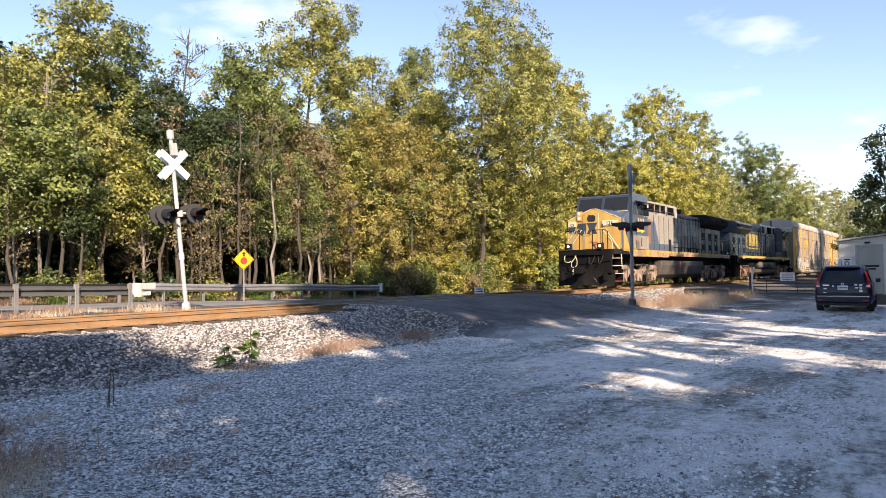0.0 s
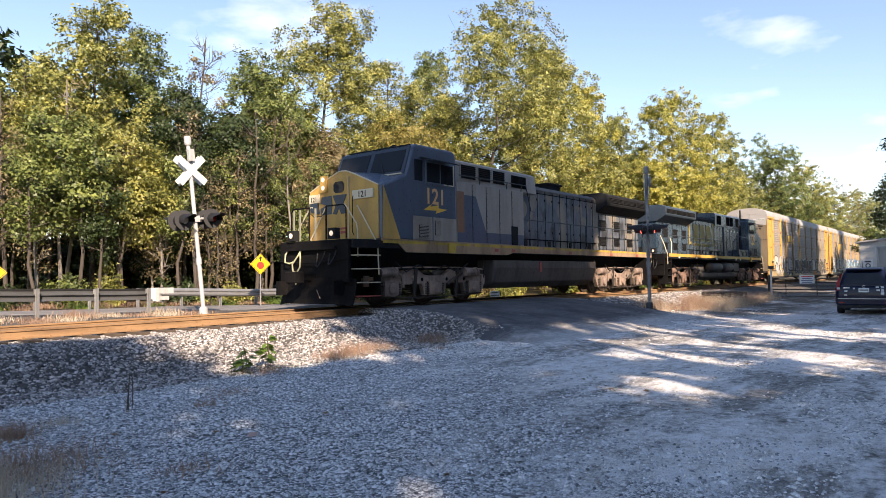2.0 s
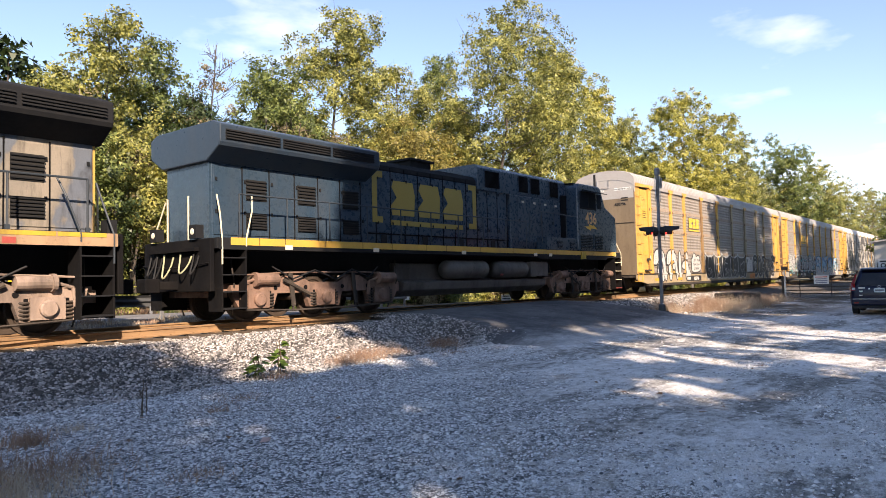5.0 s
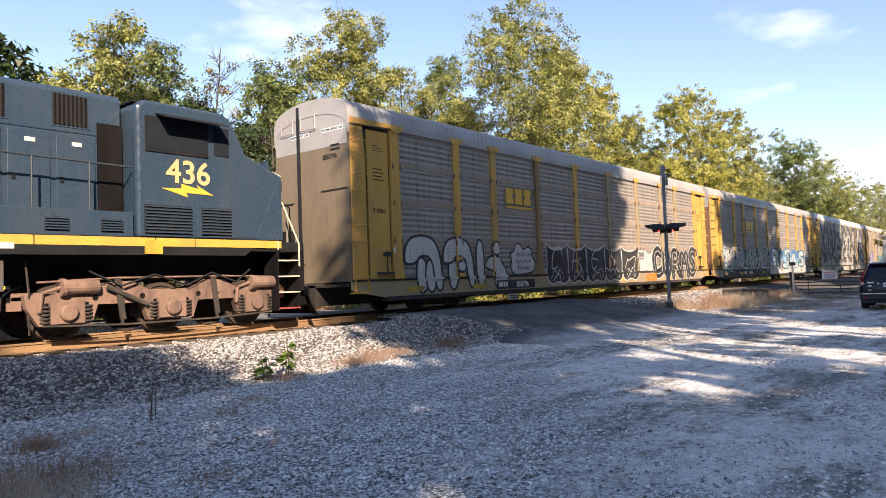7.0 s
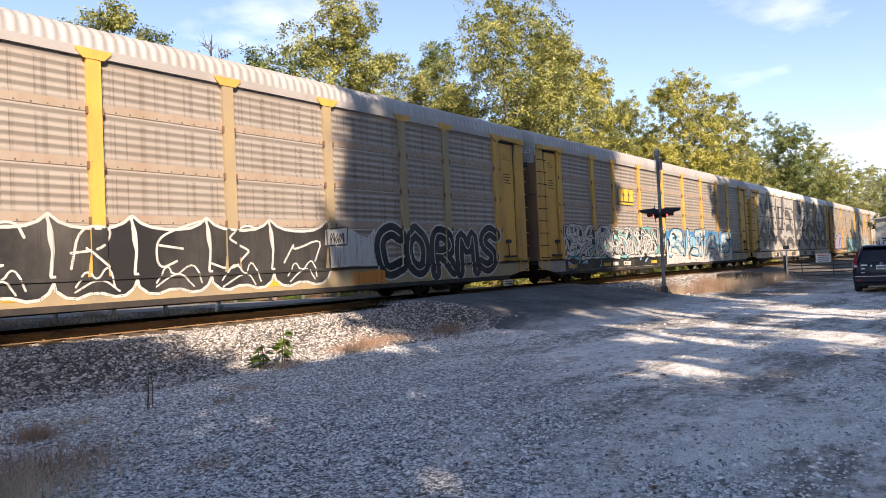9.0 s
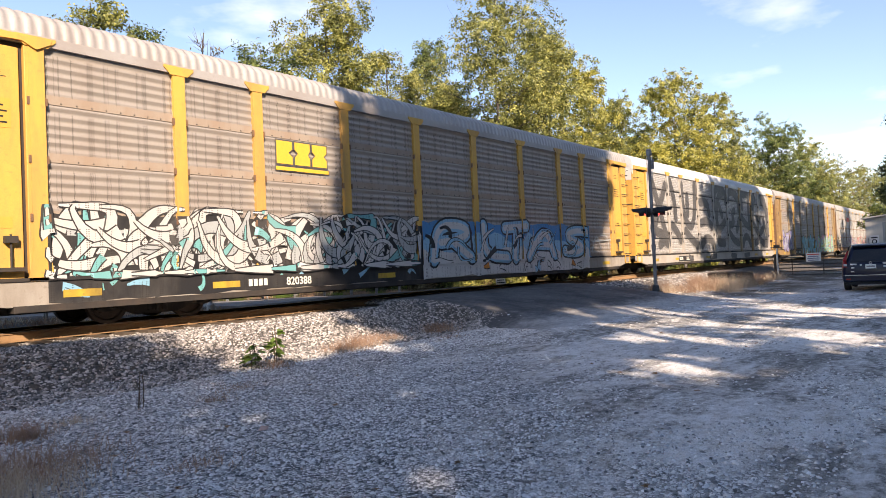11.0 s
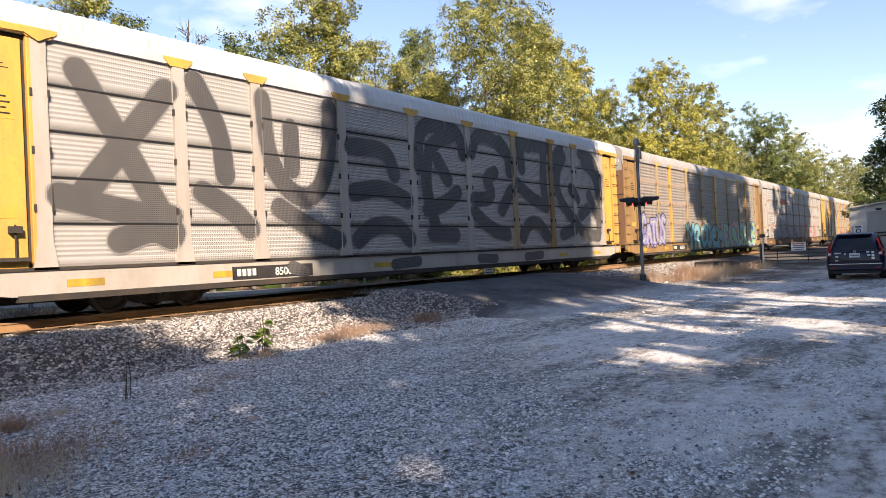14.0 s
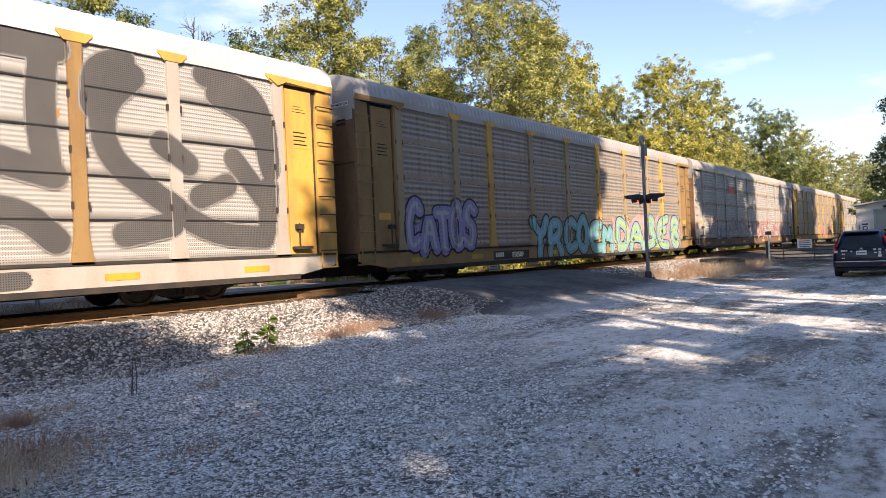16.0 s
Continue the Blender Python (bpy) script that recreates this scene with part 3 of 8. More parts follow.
def tree(x, y, h, r, kind, seed, leaves=7000, leaf=0.17, low=0.3, group="wood beyond the track", z=None, clumps=0):
    rng = np.random.default_rng(seed)
    base = lie(x, y) if z is None else z
    t = thing("tree", pose(x, y, base - 0.1), WORDS[kind], "tree", group)
    wood = Shape()
    r = max(r, h * 0.15)
    girth = 0.007 * h + 0.03
    lean = rng.normal(0, 0.02, 2) * h
    trunk = np.array(limb(wood, (0, 0, 0), (lean[0], lean[1], h * 0.95), girth, 0.025, rng, 7, 8))
    tips, radii = [], []
    count = clumps or int(26 + h * 1.5)
    for k in range(count):
        f = low + (0.965 - low) * ((k + rng.uniform(0, 1)) / count) ** 0.9
        g = (f - low) / (1.0 - low)
        wide = r * (0.55 + 0.45 * min(1, g / 0.25)) * max(0.04, 1 - g ** 2.8) ** 0.6
        a = rng.uniform(0, 6.283)
        rc = max(0.5, r * rng.uniform(0.26, 0.44) * (1.0 - 0.3 * g))
        away = max(0.0, wide - rc * 0.5) * rng.uniform(0.1, 1.15) ** 0.5
        def along(e):
            return np.array([np.interp(e, np.linspace(0, 0.95, 8), trunk[:, i]) for i in range(3)])
        tip = along(f) + np.array([math.cos(a) * away, math.sin(a) * away, -rc * 0.5])
        root = along(max(0.06, f - 0.45 * away / h - 0.03))
        mid = limb(wood, root, tip, max(0.02, girth * 0.36 * (1.1 - g)), 0.012, rng, 2, 3)
        tips.append(tip)
        radii.append(rc)
        if away > 1.2:
            tips.append(mid[1] + rng.normal(0, 0.12, 3) * r)
            radii.append(rc * 0.75)
        for _ in range(5 if kind == "bare" else 1):
            q = tip + np.clip(rng.normal(0, 0.5, 3), -0.9, 0.9) * rc + np.array([0, 0, rc * 0.4])
            limb(wood, mid[1], q, 0.018, 0.005, rng, 1, 3)
    part("trunk", wood, BARK_PALE if rng.random() < 0.22 else BARK, t, "grey bark")
    tips, radii = np.array(tips), np.array(radii)
    if kind == "bare":
        leaves //= 13
    v, q = leaf_cloud(tips, radii, leaves, leaf, rng, 0.36 if leaf < 0.2 else 0.7)
    part("crown", mesh_arrays("crown", v, q, LEAVES[kind]), None, t)
    return t


def shrub(x, y, h, r, kind, seed, leaves=2200, leaf=0.13, group="undergrowth at the wood's edge"):
    rng = np.random.default_rng(seed)
    t = thing("bush", pose(x, y, lie(x, y) - 0.05), {"gold": "yellow autumn bush at the roadside", "green": "green leafy bush at the roadside", "mix": "yellow-green bush at the roadside", "rust": "dry brown bush at the roadside", "dark": "dark green bush, shade put into its leaf tone"}[kind], "bush", group)
    wood = Shape()
    tips, radii = [], []
    for k in range(9):
        a, e = rng.uniform(0, 6.283), rng.uniform(0.2, 1.0)
        tip = np.array([math.cos(a) * r * e, math.sin(a) * r * e, h * rng.uniform(0.35, 0.98)])
        m = limb(wood, (rng.normal(0, 0.1), rng.normal(0, 0.1), 0), tip, 0.03, 0.008, rng, 3, 4)
        for q in (tip, m[2], m[1]):
            tips.append(q)
            radii.append(r * rng.uniform(0.25, 0.5))
    part("woody_stem", wood, BARK, t)
    v, q = leaf_cloud(np.array(tips), np.array(radii), leaves, leaf, rng)
    part("foliage", mesh_arrays("foliage", v, q, LEAVES[kind]), None, t)
    return t


for k, (x, y, h, r, kind) in enumerate(WOOD):
    near = x < 60
    tree(x, y, h * 1.045, r * (1.5 if h > 14 else 1.3), kind, 100 + k, int(min(56000, 27000 * (max(r, 2.0) / 2.6) ** 1.2 * (h / 15) ** 0.5 * (1.0 if near else 0.62))), (0.098 if h > 14 else 0.085) if near else 0.125, 0.30 if h > 14 else (0.46 if x < 32 else 0.16))
# the wood's second row and its undergrowth; dark leaf tones stand in for the shade inside
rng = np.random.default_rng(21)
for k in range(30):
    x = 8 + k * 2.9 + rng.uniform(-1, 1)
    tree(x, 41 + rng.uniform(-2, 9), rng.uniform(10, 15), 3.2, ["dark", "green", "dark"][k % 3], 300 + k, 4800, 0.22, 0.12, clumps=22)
# thin saplings at the wood's edge, its shade put into their darker leaf tones
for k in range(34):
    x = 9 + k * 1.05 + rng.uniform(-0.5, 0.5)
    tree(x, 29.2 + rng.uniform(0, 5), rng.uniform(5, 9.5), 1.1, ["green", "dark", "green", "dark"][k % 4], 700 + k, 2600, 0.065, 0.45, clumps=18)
# slender bare stems among them
for k in range(46):
    x = 8 + k * 0.82 + rng.uniform(-0.5, 0.5)
    tree(x, 29.0 + rng.uniform(0, 4.5), rng.uniform(4.5, 11.5), 0.9, "bare", 760 + k, 9000, 0.06, 0.3, clumps=13)
for k in range(50):
    x = 6 + k * 1.1 + rng.uniform(-0.6, 0.6)
    far = k > 36
    x = x if not far else 47 + (k - 36) * 5.0
    big = far or x > 31
    if not big and k % 2:
        continue
    shrub(x, 28.4 + rng.uniform(0, 1.8) - (1.5 if far else 0), rng.uniform(1.6, 4.0) if big else rng.uniform(0.7, 2.0), rng.uniform(1.0, 1.9) if big else rng.uniform(0.6, 1.1), (["mix", "mix", "green", "gold", "rust", "green", "green"] if big else ["green", "dark", "mix"])[k % (7 if big else 3)], 400 + k, 5200 if big else 1800, 0.075 if not far else 0.12)
# trees behind the lot whose shade falls on the gravel and the train
SHADE = [(-22, 18.6), (-19, 19.4), (-16.5, 19.9), (-14.2, 19.9), (-12.2, 19.7), (-10.6, 18.9), (-9.5, 18.0), (-7.8, 16.2), (-6.1, 15.8), (-4.9, 15.7), (-1.0, 28), (1.6, 31), (4.2, 32), (6.6, 31), (8.7, 28), (13, 15.5), (17, 15.5), (21, 16), (25.3, 17), (29.4, 29), (32, 31), (34.6, 29),
         (39, 15.5), (43, 16), (46.5, 16), (50, 17), (53.6, 29), (57, 31), (61, 29), (65, 17), (70, 16), (75, 16), (80, 26)]
for k, (x, h) in enumerate(SHADE):
    high = -5 < x < 12
    tree(x, -12.5 + (k % 3 - 1) * 0.8, h, 3.0 if h > 20 else 3.2, "dark", 500 + k, 5600 if h > 20 else 1450 if -10 < x < 10 else 3300, 0.40, 0.56 if high else 0.34 if h > 20 else 0.12, "trees behind the lot", clumps=32 if h < 20 and -10 < x < 22 else 46)
for k, (x, h) in enumerate(((-4.9, 14.6), (-3.2, 15.2), (-2.0, 14.2), (-0.8, 13.4), (0.6, 13.0), (2.4, 12.4), (4.0, 14.0), (5.6, 12.8), (7.6, 13.5), (11.0, 13.4), (14.8, 14.8), (19.0, 15.5), (23.0, 15.0))):
    tree(x, -11.6 - (k % 2) * 1.5, h, 2.8, "dark", 560 + k, 950, 0.36, 0.1, "trees behind the lot", clumps=22)
# unseen dense wood, added further back to hold low sky light off the train
for k in range(26):
    tree(-62 + k * 7.2 + rng.uniform(-2, 2), -28 + rng.uniform(-3, 3), rng.uniform(20, 23.5), 6.0, "dark", 900 + k, 5200, 0.62, 0.06, "trees behind the lot", clumps=40)
# undergrowth deep in the wood, its shade put into the dark leaf colour
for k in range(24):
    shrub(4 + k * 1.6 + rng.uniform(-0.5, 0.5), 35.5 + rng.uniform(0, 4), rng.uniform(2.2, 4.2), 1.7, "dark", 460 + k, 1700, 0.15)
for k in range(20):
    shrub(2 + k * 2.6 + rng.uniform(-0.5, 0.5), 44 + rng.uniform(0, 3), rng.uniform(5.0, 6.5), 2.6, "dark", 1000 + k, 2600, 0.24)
# dark trees past the shed, shade included in their leaf tone, and the far end of the line
for k, (x, y, h, r) in enumerate(((60, 4.0, 12.6, 2.6), (60, -1.0, 15, 3.6), (84, 3.0, 6, 3), (62, -4, 12, 5), (90, 6, 9, 6), (110, 4, 11, 7), (130, 8, 12, 7), (160, 6, 13, 9), (200, 12, 14, 10), (240, 20, 14, 12), (230, 4, 14, 12))):
    tree(x, y, h, r, "dark" if k < 4 else "green", 600 + k, 9000 if k < 4 else 11000, 0.10 if k == 0 else 0.13 if k < 4 else 0.18, 0.2, "trees past the shed", clumps=24 if k == 0 else 0)
# ---- the train: two locomotives and nine enclosed car carriers ----
SPEED, LOCO_AT, RACK_AT, RACK_STEP = 9.357, (42.85, 65.9), 91.74, 28.4
CARS, WHEELS = [], []
CACHE = {}


def cached(key, make):
    if key not in CACHE:
        CACHE[key] = make()
    return CACHE[key]


def on_track(offset, flipped=False):
    return pose(offset, TRACK_Y, RAIL_TOP_Z, 0, 0, 180 if flipped else 0)


# paints of the train
LOCO_BLUE = worn("faded blue engine paint", (0.075, 0.105, 0.152), (0.05, 0.047, 0.045), 0.45, 0.33, grain=0.15, shine=0.5)
LOCO_GREY = worn("weathered grey engine paint", (0.34, 0.315, 0.28), (0.16, 0.12, 0.08), 0.45, 0.5)
def patched(name):
    """Faded paint in large tan, grey and sooty patches."""
    n = Nodes(name)
    big, fine = n.noise(0.9, 5, 0.55, (1.0, 1.0, 0.6)), n.noise(40.0, 4)
    c = n.ramp(big, [(0.36, (0.04, 0.042, 0.046)), (0.43, (0.13, 0.15, 0.18)), (0.485, (0.125, 0.14, 0.165)), (0.515, (0.22, 0.195, 0.16)), (0.62, (0.29, 0.25, 0.20))])
    c = n.mix(n.ramp(n.noise(4.0, 6, 0.7, (2.0, 2.0, 0.3)), [(0.5, (0, 0, 0)), (0.75, (0.7, 0.7, 0.7))]), c, (0.03, 0.027, 0.025))
    c = n.mix(0.25, c, n.ramp(fine, [(0.3, (0.35, 0.35, 0.35)), (0.7, (0.65, 0.65, 0.65))]), "OVERLAY")
    return n.done(c, 0.5, 0.0, fine, 0.002, 0.25)


LOCO_HOOD = patched("patched and sooty hood paint")
LOCO_YELLOW = worn("dull engine yellow", (0.58, 0.345, 0.085), (0.24, 0.155, 0.075), 0.6, 0.55)
LOCO_PANEL = worn("grimy grey panel paint", (0.34, 0.30, 0.255), (0.08, 0.065, 0.05), 0.6, 0.55)
STRIPE_BRIGHT = worn("orange-yellow sill stripe", (0.66, 0.38, 0.07), (0.30, 0.19, 0.07), 0.4, 0.5)
LOCO_SLATE = worn("slate blue engine paint", (0.030, 0.056, 0.086), (0.065, 0.075, 0.085), 0.4, 0.28, shine=0.5)
LOCO_DARK = worn("dark blue engine paint", (0.026, 0.044, 0.066), (0.07, 0.065, 0.06), 0.35, 0.35)
SOOT = worn("sooty roof paint", (0.014, 0.015, 0.017), (0.032, 0.031, 0.031), 0.5, 0.8, shine=0.15)
SILL = worn("dusty sill paint", (0.42, 0.275, 0.165), (0.09, 0.062, 0.042), 0.7, 0.65)
STRIPE = worn("yellow sill stripe", (0.55, 0.37, 0.05), (0.10, 0.07, 0.045), 0.8, 0.5)
PILOT_BLACK = worn("grimy black pilot paint", (0.006, 0.006, 0.007), (0.022, 0.019, 0.017), 0.5, 0.85, shine=0.12)
HOSE_PALE = plain("pale rubber hose", (0.42, 0.42, 0.26), 0.6)
POST_PALE = plain("dull pale post paint", (0.24, 0.235, 0.18), 0.6)
NUMBER_TAN = plain("faded orange lettering paint", (0.72, 0.43, 0.20), 0.5)
TRUCK_DUST = worn("dusty cast steel", (0.36, 0.265, 0.21), (0.04, 0.033, 0.028), 0.9, 0.8)
TRUCK_RUST = worn("rusty cast steel", (0.25, 0.155, 0.115), (0.03, 0.024, 0.02), 0.9, 0.8)
TRUCK_DARK = worn("greasy cast steel", (0.05, 0.043, 0.038), (0.16, 0.12, 0.09), 0.5, 0.8, shine=0.15)
TANK = worn("dusty tank steel", (0.11, 0.098, 0.088), (0.03, 0.026, 0.024), 0.75, 0.6)
WHEEL = worn("wheel steel", (0.09, 0.065, 0.05), (0.03, 0.025, 0.02), 0.5, 0.6, 0.3)
PALE = plain("pale lettering paint", (0.72, 0.70, 0.62), 0.5)
GOLD = plain("yellow lettering paint", (0.78, 0.445, 0.06), 0.45)
GOLD_FADED = plain("faded yellow emblem paint", (0.36, 0.255, 0.055), 0.55)
DARK_GLASS = plain("dark cab glass", (0.02, 0.024, 0.03), 0.06)
DARK_GLASS.node_tree.nodes["Principled BSDF"].inputs["Specular IOR Level"].default_value = 0.12
MESH_DARK = plain("dark louvre opening", (0.012, 0.011, 0.010), 0.8)
LAMP_ON = glow("lit headlamp", (1.0, 0.84, 0.62), 0.22)
RED_MARK = plain("red marker paint", (0.38, 0.075, 0.06), 0.5)
REFLECT = plain("pale reflector", (0.75, 0.68, 0.55), 0.3)
RAIL_GRIP = plain("handrail paint", (0.035, 0.045, 0.055), 0.5)
RAIL_PALE = plain("pale handrail paint", (0.62, 0.55, 0.40), 0.5)


def wheelset(parent, x, r, gauge_y=0.755):
    def make():
        s = Shape()
        for e in (-1, 1):
            y = e * gauge_y
            s.turned([(0, y - 0.06), (0.10, y - 0.06), (0.14, y - 0.035), (r - 0.10, y - 0.03), (r - 0.07, y - 0.065), (r, y - 0.065), (r, y + 0.065), (r - 0.07, y + 0.065), (r - 0.10, y + 0.03), (0.14, y + 0.035), (0, y + 0.06)], (0, 0, 0), "y", 28)
            s.turned([(0, y + 0.064 * e), (0.07, y + 0.10 * e), (0.07, y + 0.32 * e), (0, y + 0.33 * e)], (0, 0, 0), "y", 10)
            for k in range(3):
                a = k * 2.094
                s.box(r * 0.42, r * 0.62, y - 0.05, y + 0.05, -0.05, 0.05, pose(0, 0, 0, 0, math.degrees(a), 0))
        s.rod((0, -gauge_y, 0), (0, gauge_y, 0), 0.085, n=10)
        return s.mesh("wheelset", WHEEL)
    ob = part("wheelset", cached(("wheels", r), make), None, parent)
    ob.matrix_basis = pose(x, 0, r)
    WHEELS.append((ob, x, r))
    return ob


def loco_truck(parent, x, mat):
    """A three-axle truck: cast side frames, journals, springs, brake gear and wheels."""
    def frame_mesh():
        s = Shape()
        for e in (-1, 1):
            y0, y1 = sorted((e * 1.10, e * 1.26))
            low = [(-2.75, 0.62), (-2.55, 0.30), (-1.62, 0.30), (-1.50, 0.66), (-0.62, 0.66), (-0.50, 0.30), (0.50, 0.30), (0.62, 0.66), (1.50, 0.66), (1.62, 0.30), (2.55, 0.30), (2.75, 0.62)]
            top = [(2.80, 0.88), (1.55, 0.92), (1.25, 1.08), (0.85, 1.10), (0.45, 0.90), (-0.45, 0.90), (-0.85, 1.10), (-1.25, 1.08), (-1.55, 0.92), (-2.80, 0.88)]
            s.slab(low + top, y0, y1)
            for a in (-2.07, 0, 2.07):
                s.box(a - 0.30, a + 0.30, min(e * 1.05, e * 1.33), max(e * 1.05, e * 1.33), 0.33, 0.74)
                s.turned([(0, e * 1.42), (0.13, e * 1.42), (0.16, e * 1.39), (0.16, e * 1.32), (0.20, e * 1.31)], (a, 0, 0.53), "y", 16)
            for a in (-1.05, 1.05):
                s.turned([(0, e * 1.31), (0.07, e * 1.31), (0.07, e * 1.25)], (a, 0, 0.86), "y", 12)
            s.box(-2.95, 2.95, min(e * 1.0, e * 1.10), max(e * 1.0, e * 1.10), 0.78, 0.92)
        for a in (-2.9, 2.9):
            s.box(a - 0.12, a + 0.12, -1.1, 1.1, 0.60, 0.85)
        return s.mesh("side_frame", mat)

    def spring_mesh():
        s = Shape()
        for k in range(5):
            s.turned([(0, k * 0.07), (0.115, k * 0.07), (0.13, k * 0.07 + 0.02), (0.115, k * 0.07 + 0.045), (0.0, k * 0.07 + 0.045)], (0, 0, 0), "z", 12)
        return s.mesh("spring", TRUCK_DARK)

    def cylinder_mesh():
        s = Shape().rod((-0.38, 0, 0), (0.22, 0, 0), 0.135, n=14).rod((0.22, 0, 0), (0.30, 0, 0), 0.17, n=14).rod((0.3, 0, 0), (0.62, 0, -0.1), 0.035).rod((0.62, 0, -0.1), (0.66, 0, -0.45), 0.04)
        return s.mesh("brake_cylinder", mat)

    ob = part("truck", cached(("loco frame", mat.name), frame_mesh), None, parent, "dusty three-axle cast steel truck")
    ob.matrix_basis = pose(x, 0, 0)
    for a in (-2.07, 0, 2.07):
        wheelset(ob, a, 0.53)
    for e in (-1, 1):
        for a in (-2.44, -1.70, -0.37, 0.37, 1.70, 2.44):
            sp = part("spring", cached(("spring",), spring_mesh), None, ob)
            sp.matrix_basis = pose(a, e * 1.19, 0.34)
        # black pieces set on the frame paint in the shade of gaps and holes
        for a in (-2.07, 0, 2.07):
            for d in (-0.355, 0.355):
                part("pedestal_gap", Shape().box(a + d - 0.035, a + d + 0.035, *sorted((e * 1.255, e * 1.268)), 0.31, 0.72), PILOT_BLACK, ob)
        for a in (-1.55, -0.62, 0.62, 1.55):
            part("frame_hole", Shape().turned([(0, e * 1.268), (0.055, e * 1.268), (0.06, e * 1.255)], (a, 0, 0.79), "y", 10), PILOT_BLACK, ob)
        for a in (-1.05, 1.05):
            part("brake_lever", Shape().slab([(a - 0.06, 0.35), (a + 0.05, 0.33), (a + 0.16, 1.18), (a + 0.04, 1.20)], *sorted((e * 1.30, e * 1.335))), TRUCK_DARK, ob)
            part("brake_shoe", Shape().box(a - 0.55, a - 0.42, *sorted((e * 0.70, e * 0.86)), 0.38, 0.72), TRUCK_DARK, ob)
        part("traction_hose", Shape().tube([(-1.9, e * 1.33, 1.30), (-1.5, e * 1.38, 1.02), (-0.9, e * 1.36, 1.24), (-0.3, e * 1.38, 0.98), (0.4, e * 1.36, 1.22), (1.1, e * 1.38, 1.0), (1.7, e * 1.34, 1.30)], 0.022, 5), BLACK, ob)
        for a in (-2.2, 1.9):
            cy = part("brake_cylinder", cached(("brake", mat.name), cylinder_mesh), None, ob)
            cy.matrix_basis = pose(a, e * 1.30, 1.0)
        part("brake_beam", Shape().tube([(-2.5, e * 1.30, 0.30), (-1.0, e * 1.31, 0.24), (1.0, e * 1.31, 0.24), (2.5, e * 1.30, 0.30)], 0.025, 5).rod((-1.05, e * 1.30, 0.25), (-1.05, e * 1.27, 0.75), 0.035, n=5).rod((1.05, e * 1.30, 0.25), (1.05, e * 1.27, 0.75), 0.035, n=5), TRUCK_DARK, ob)
        for a in (-1, 1):
            part("sand_pipe", Shape().tube([(a * 2.75, e * 1.2, 1.5), (a * 2.72, e * 1.28, 0.9), (a * 2.62, e * 1.0, 0.15)], 0.02, 5), TRUCK_DARK, ob)
        part("damper", Shape().rod((0.55, e * 1.33, 0.62), (1.35, e * 1.33, 0.98), 0.05, 0.05, 8), TRUCK_DARK, ob)
        part("air_pipe", Shape().tube([(-2.6, e * 1.3, 1.12), (-1.2, e * 1.32, 1.16), (1.2, e * 1.32, 1.16), (2.6, e * 1.3, 1.10)], 0.022), mat, ob)
    return ob


def lettering(text, size, m, material, parent, name="lettering", label=""):
    """Characters in the built-in font, as a thin mesh."""
    cu = bpy.data.curves.new(name, "FONT")
    cu.body, cu.size, cu.extrude, cu.align_x = text, size, 0.002, "CENTER"
    cu.offset = size * 0.018
    tmp = bpy.data.objects.new("tmp", cu)
    me = bpy.data.meshes.new_from_object(tmp)
    bpy.data.objects.remove(tmp)
    bpy.data.curves.remove(cu)
    me.materials.clear()
    me.materials.append(material)
    ob = part(name, me, None, parent, label)
    ob.matrix_basis = m
    return ob


def facing(x, y, z, side):
    """Pose for lettering upright on a side wall: side -1 is read from -y, 1 from +y."""
    return pose(x, y, z, 90, 0, 0 if side < 0 else 180)


def handrail(parent, x0, x1, y, z0, z1, step, material):
    n = max(1, round(abs(x1 - x0) / step))
    for k in range(n + 1):
        x = x0 + (x1 - x0) * k / n
        part("handrail_post", Shape().rod((x, y, z0), (x, y, z1), 0.02, n=6).box(x - 0.04, x + 0.04, y - 0.02, y + 0.02, z0, z0 + 0.1), material, parent)
    part("handrail", Shape().rod((x0, y, z1), (x1, y, z1), 0.021, n=6), material, parent)


def louvre(parent, x0, x1, z0, z1, y, side, name="louvre", fins=7, frame_mat=None, upright=False):
    ob = part(name, Shape().box(x0, x1, min(y, y - 0.02 * -side), max(y, y - 0.02 * -side), z0, z1), MESH_DARK, parent)
    fin = Shape()
    for k in range(fins):
        if upright:
            x = x0 + (x1 - x0) * (k + 0.5) / fins
            fin.box(x - 0.012, x + 0.012, min(y + side * 0.02, y + side * 0.045), max(y + side * 0.02, y + side * 0.045), z0, z1)
        else:
            z = z0 + (z1 - z0) * (k + 0.5) / fins
            fin.box(x0, x1, min(y + side * 0.02, y + side * 0.05), max(y + side * 0.02, y + side * 0.05), z - 0.012, z + 0.012)
    part("grille", fin, frame_mat or SOOT, ob)
    return ob


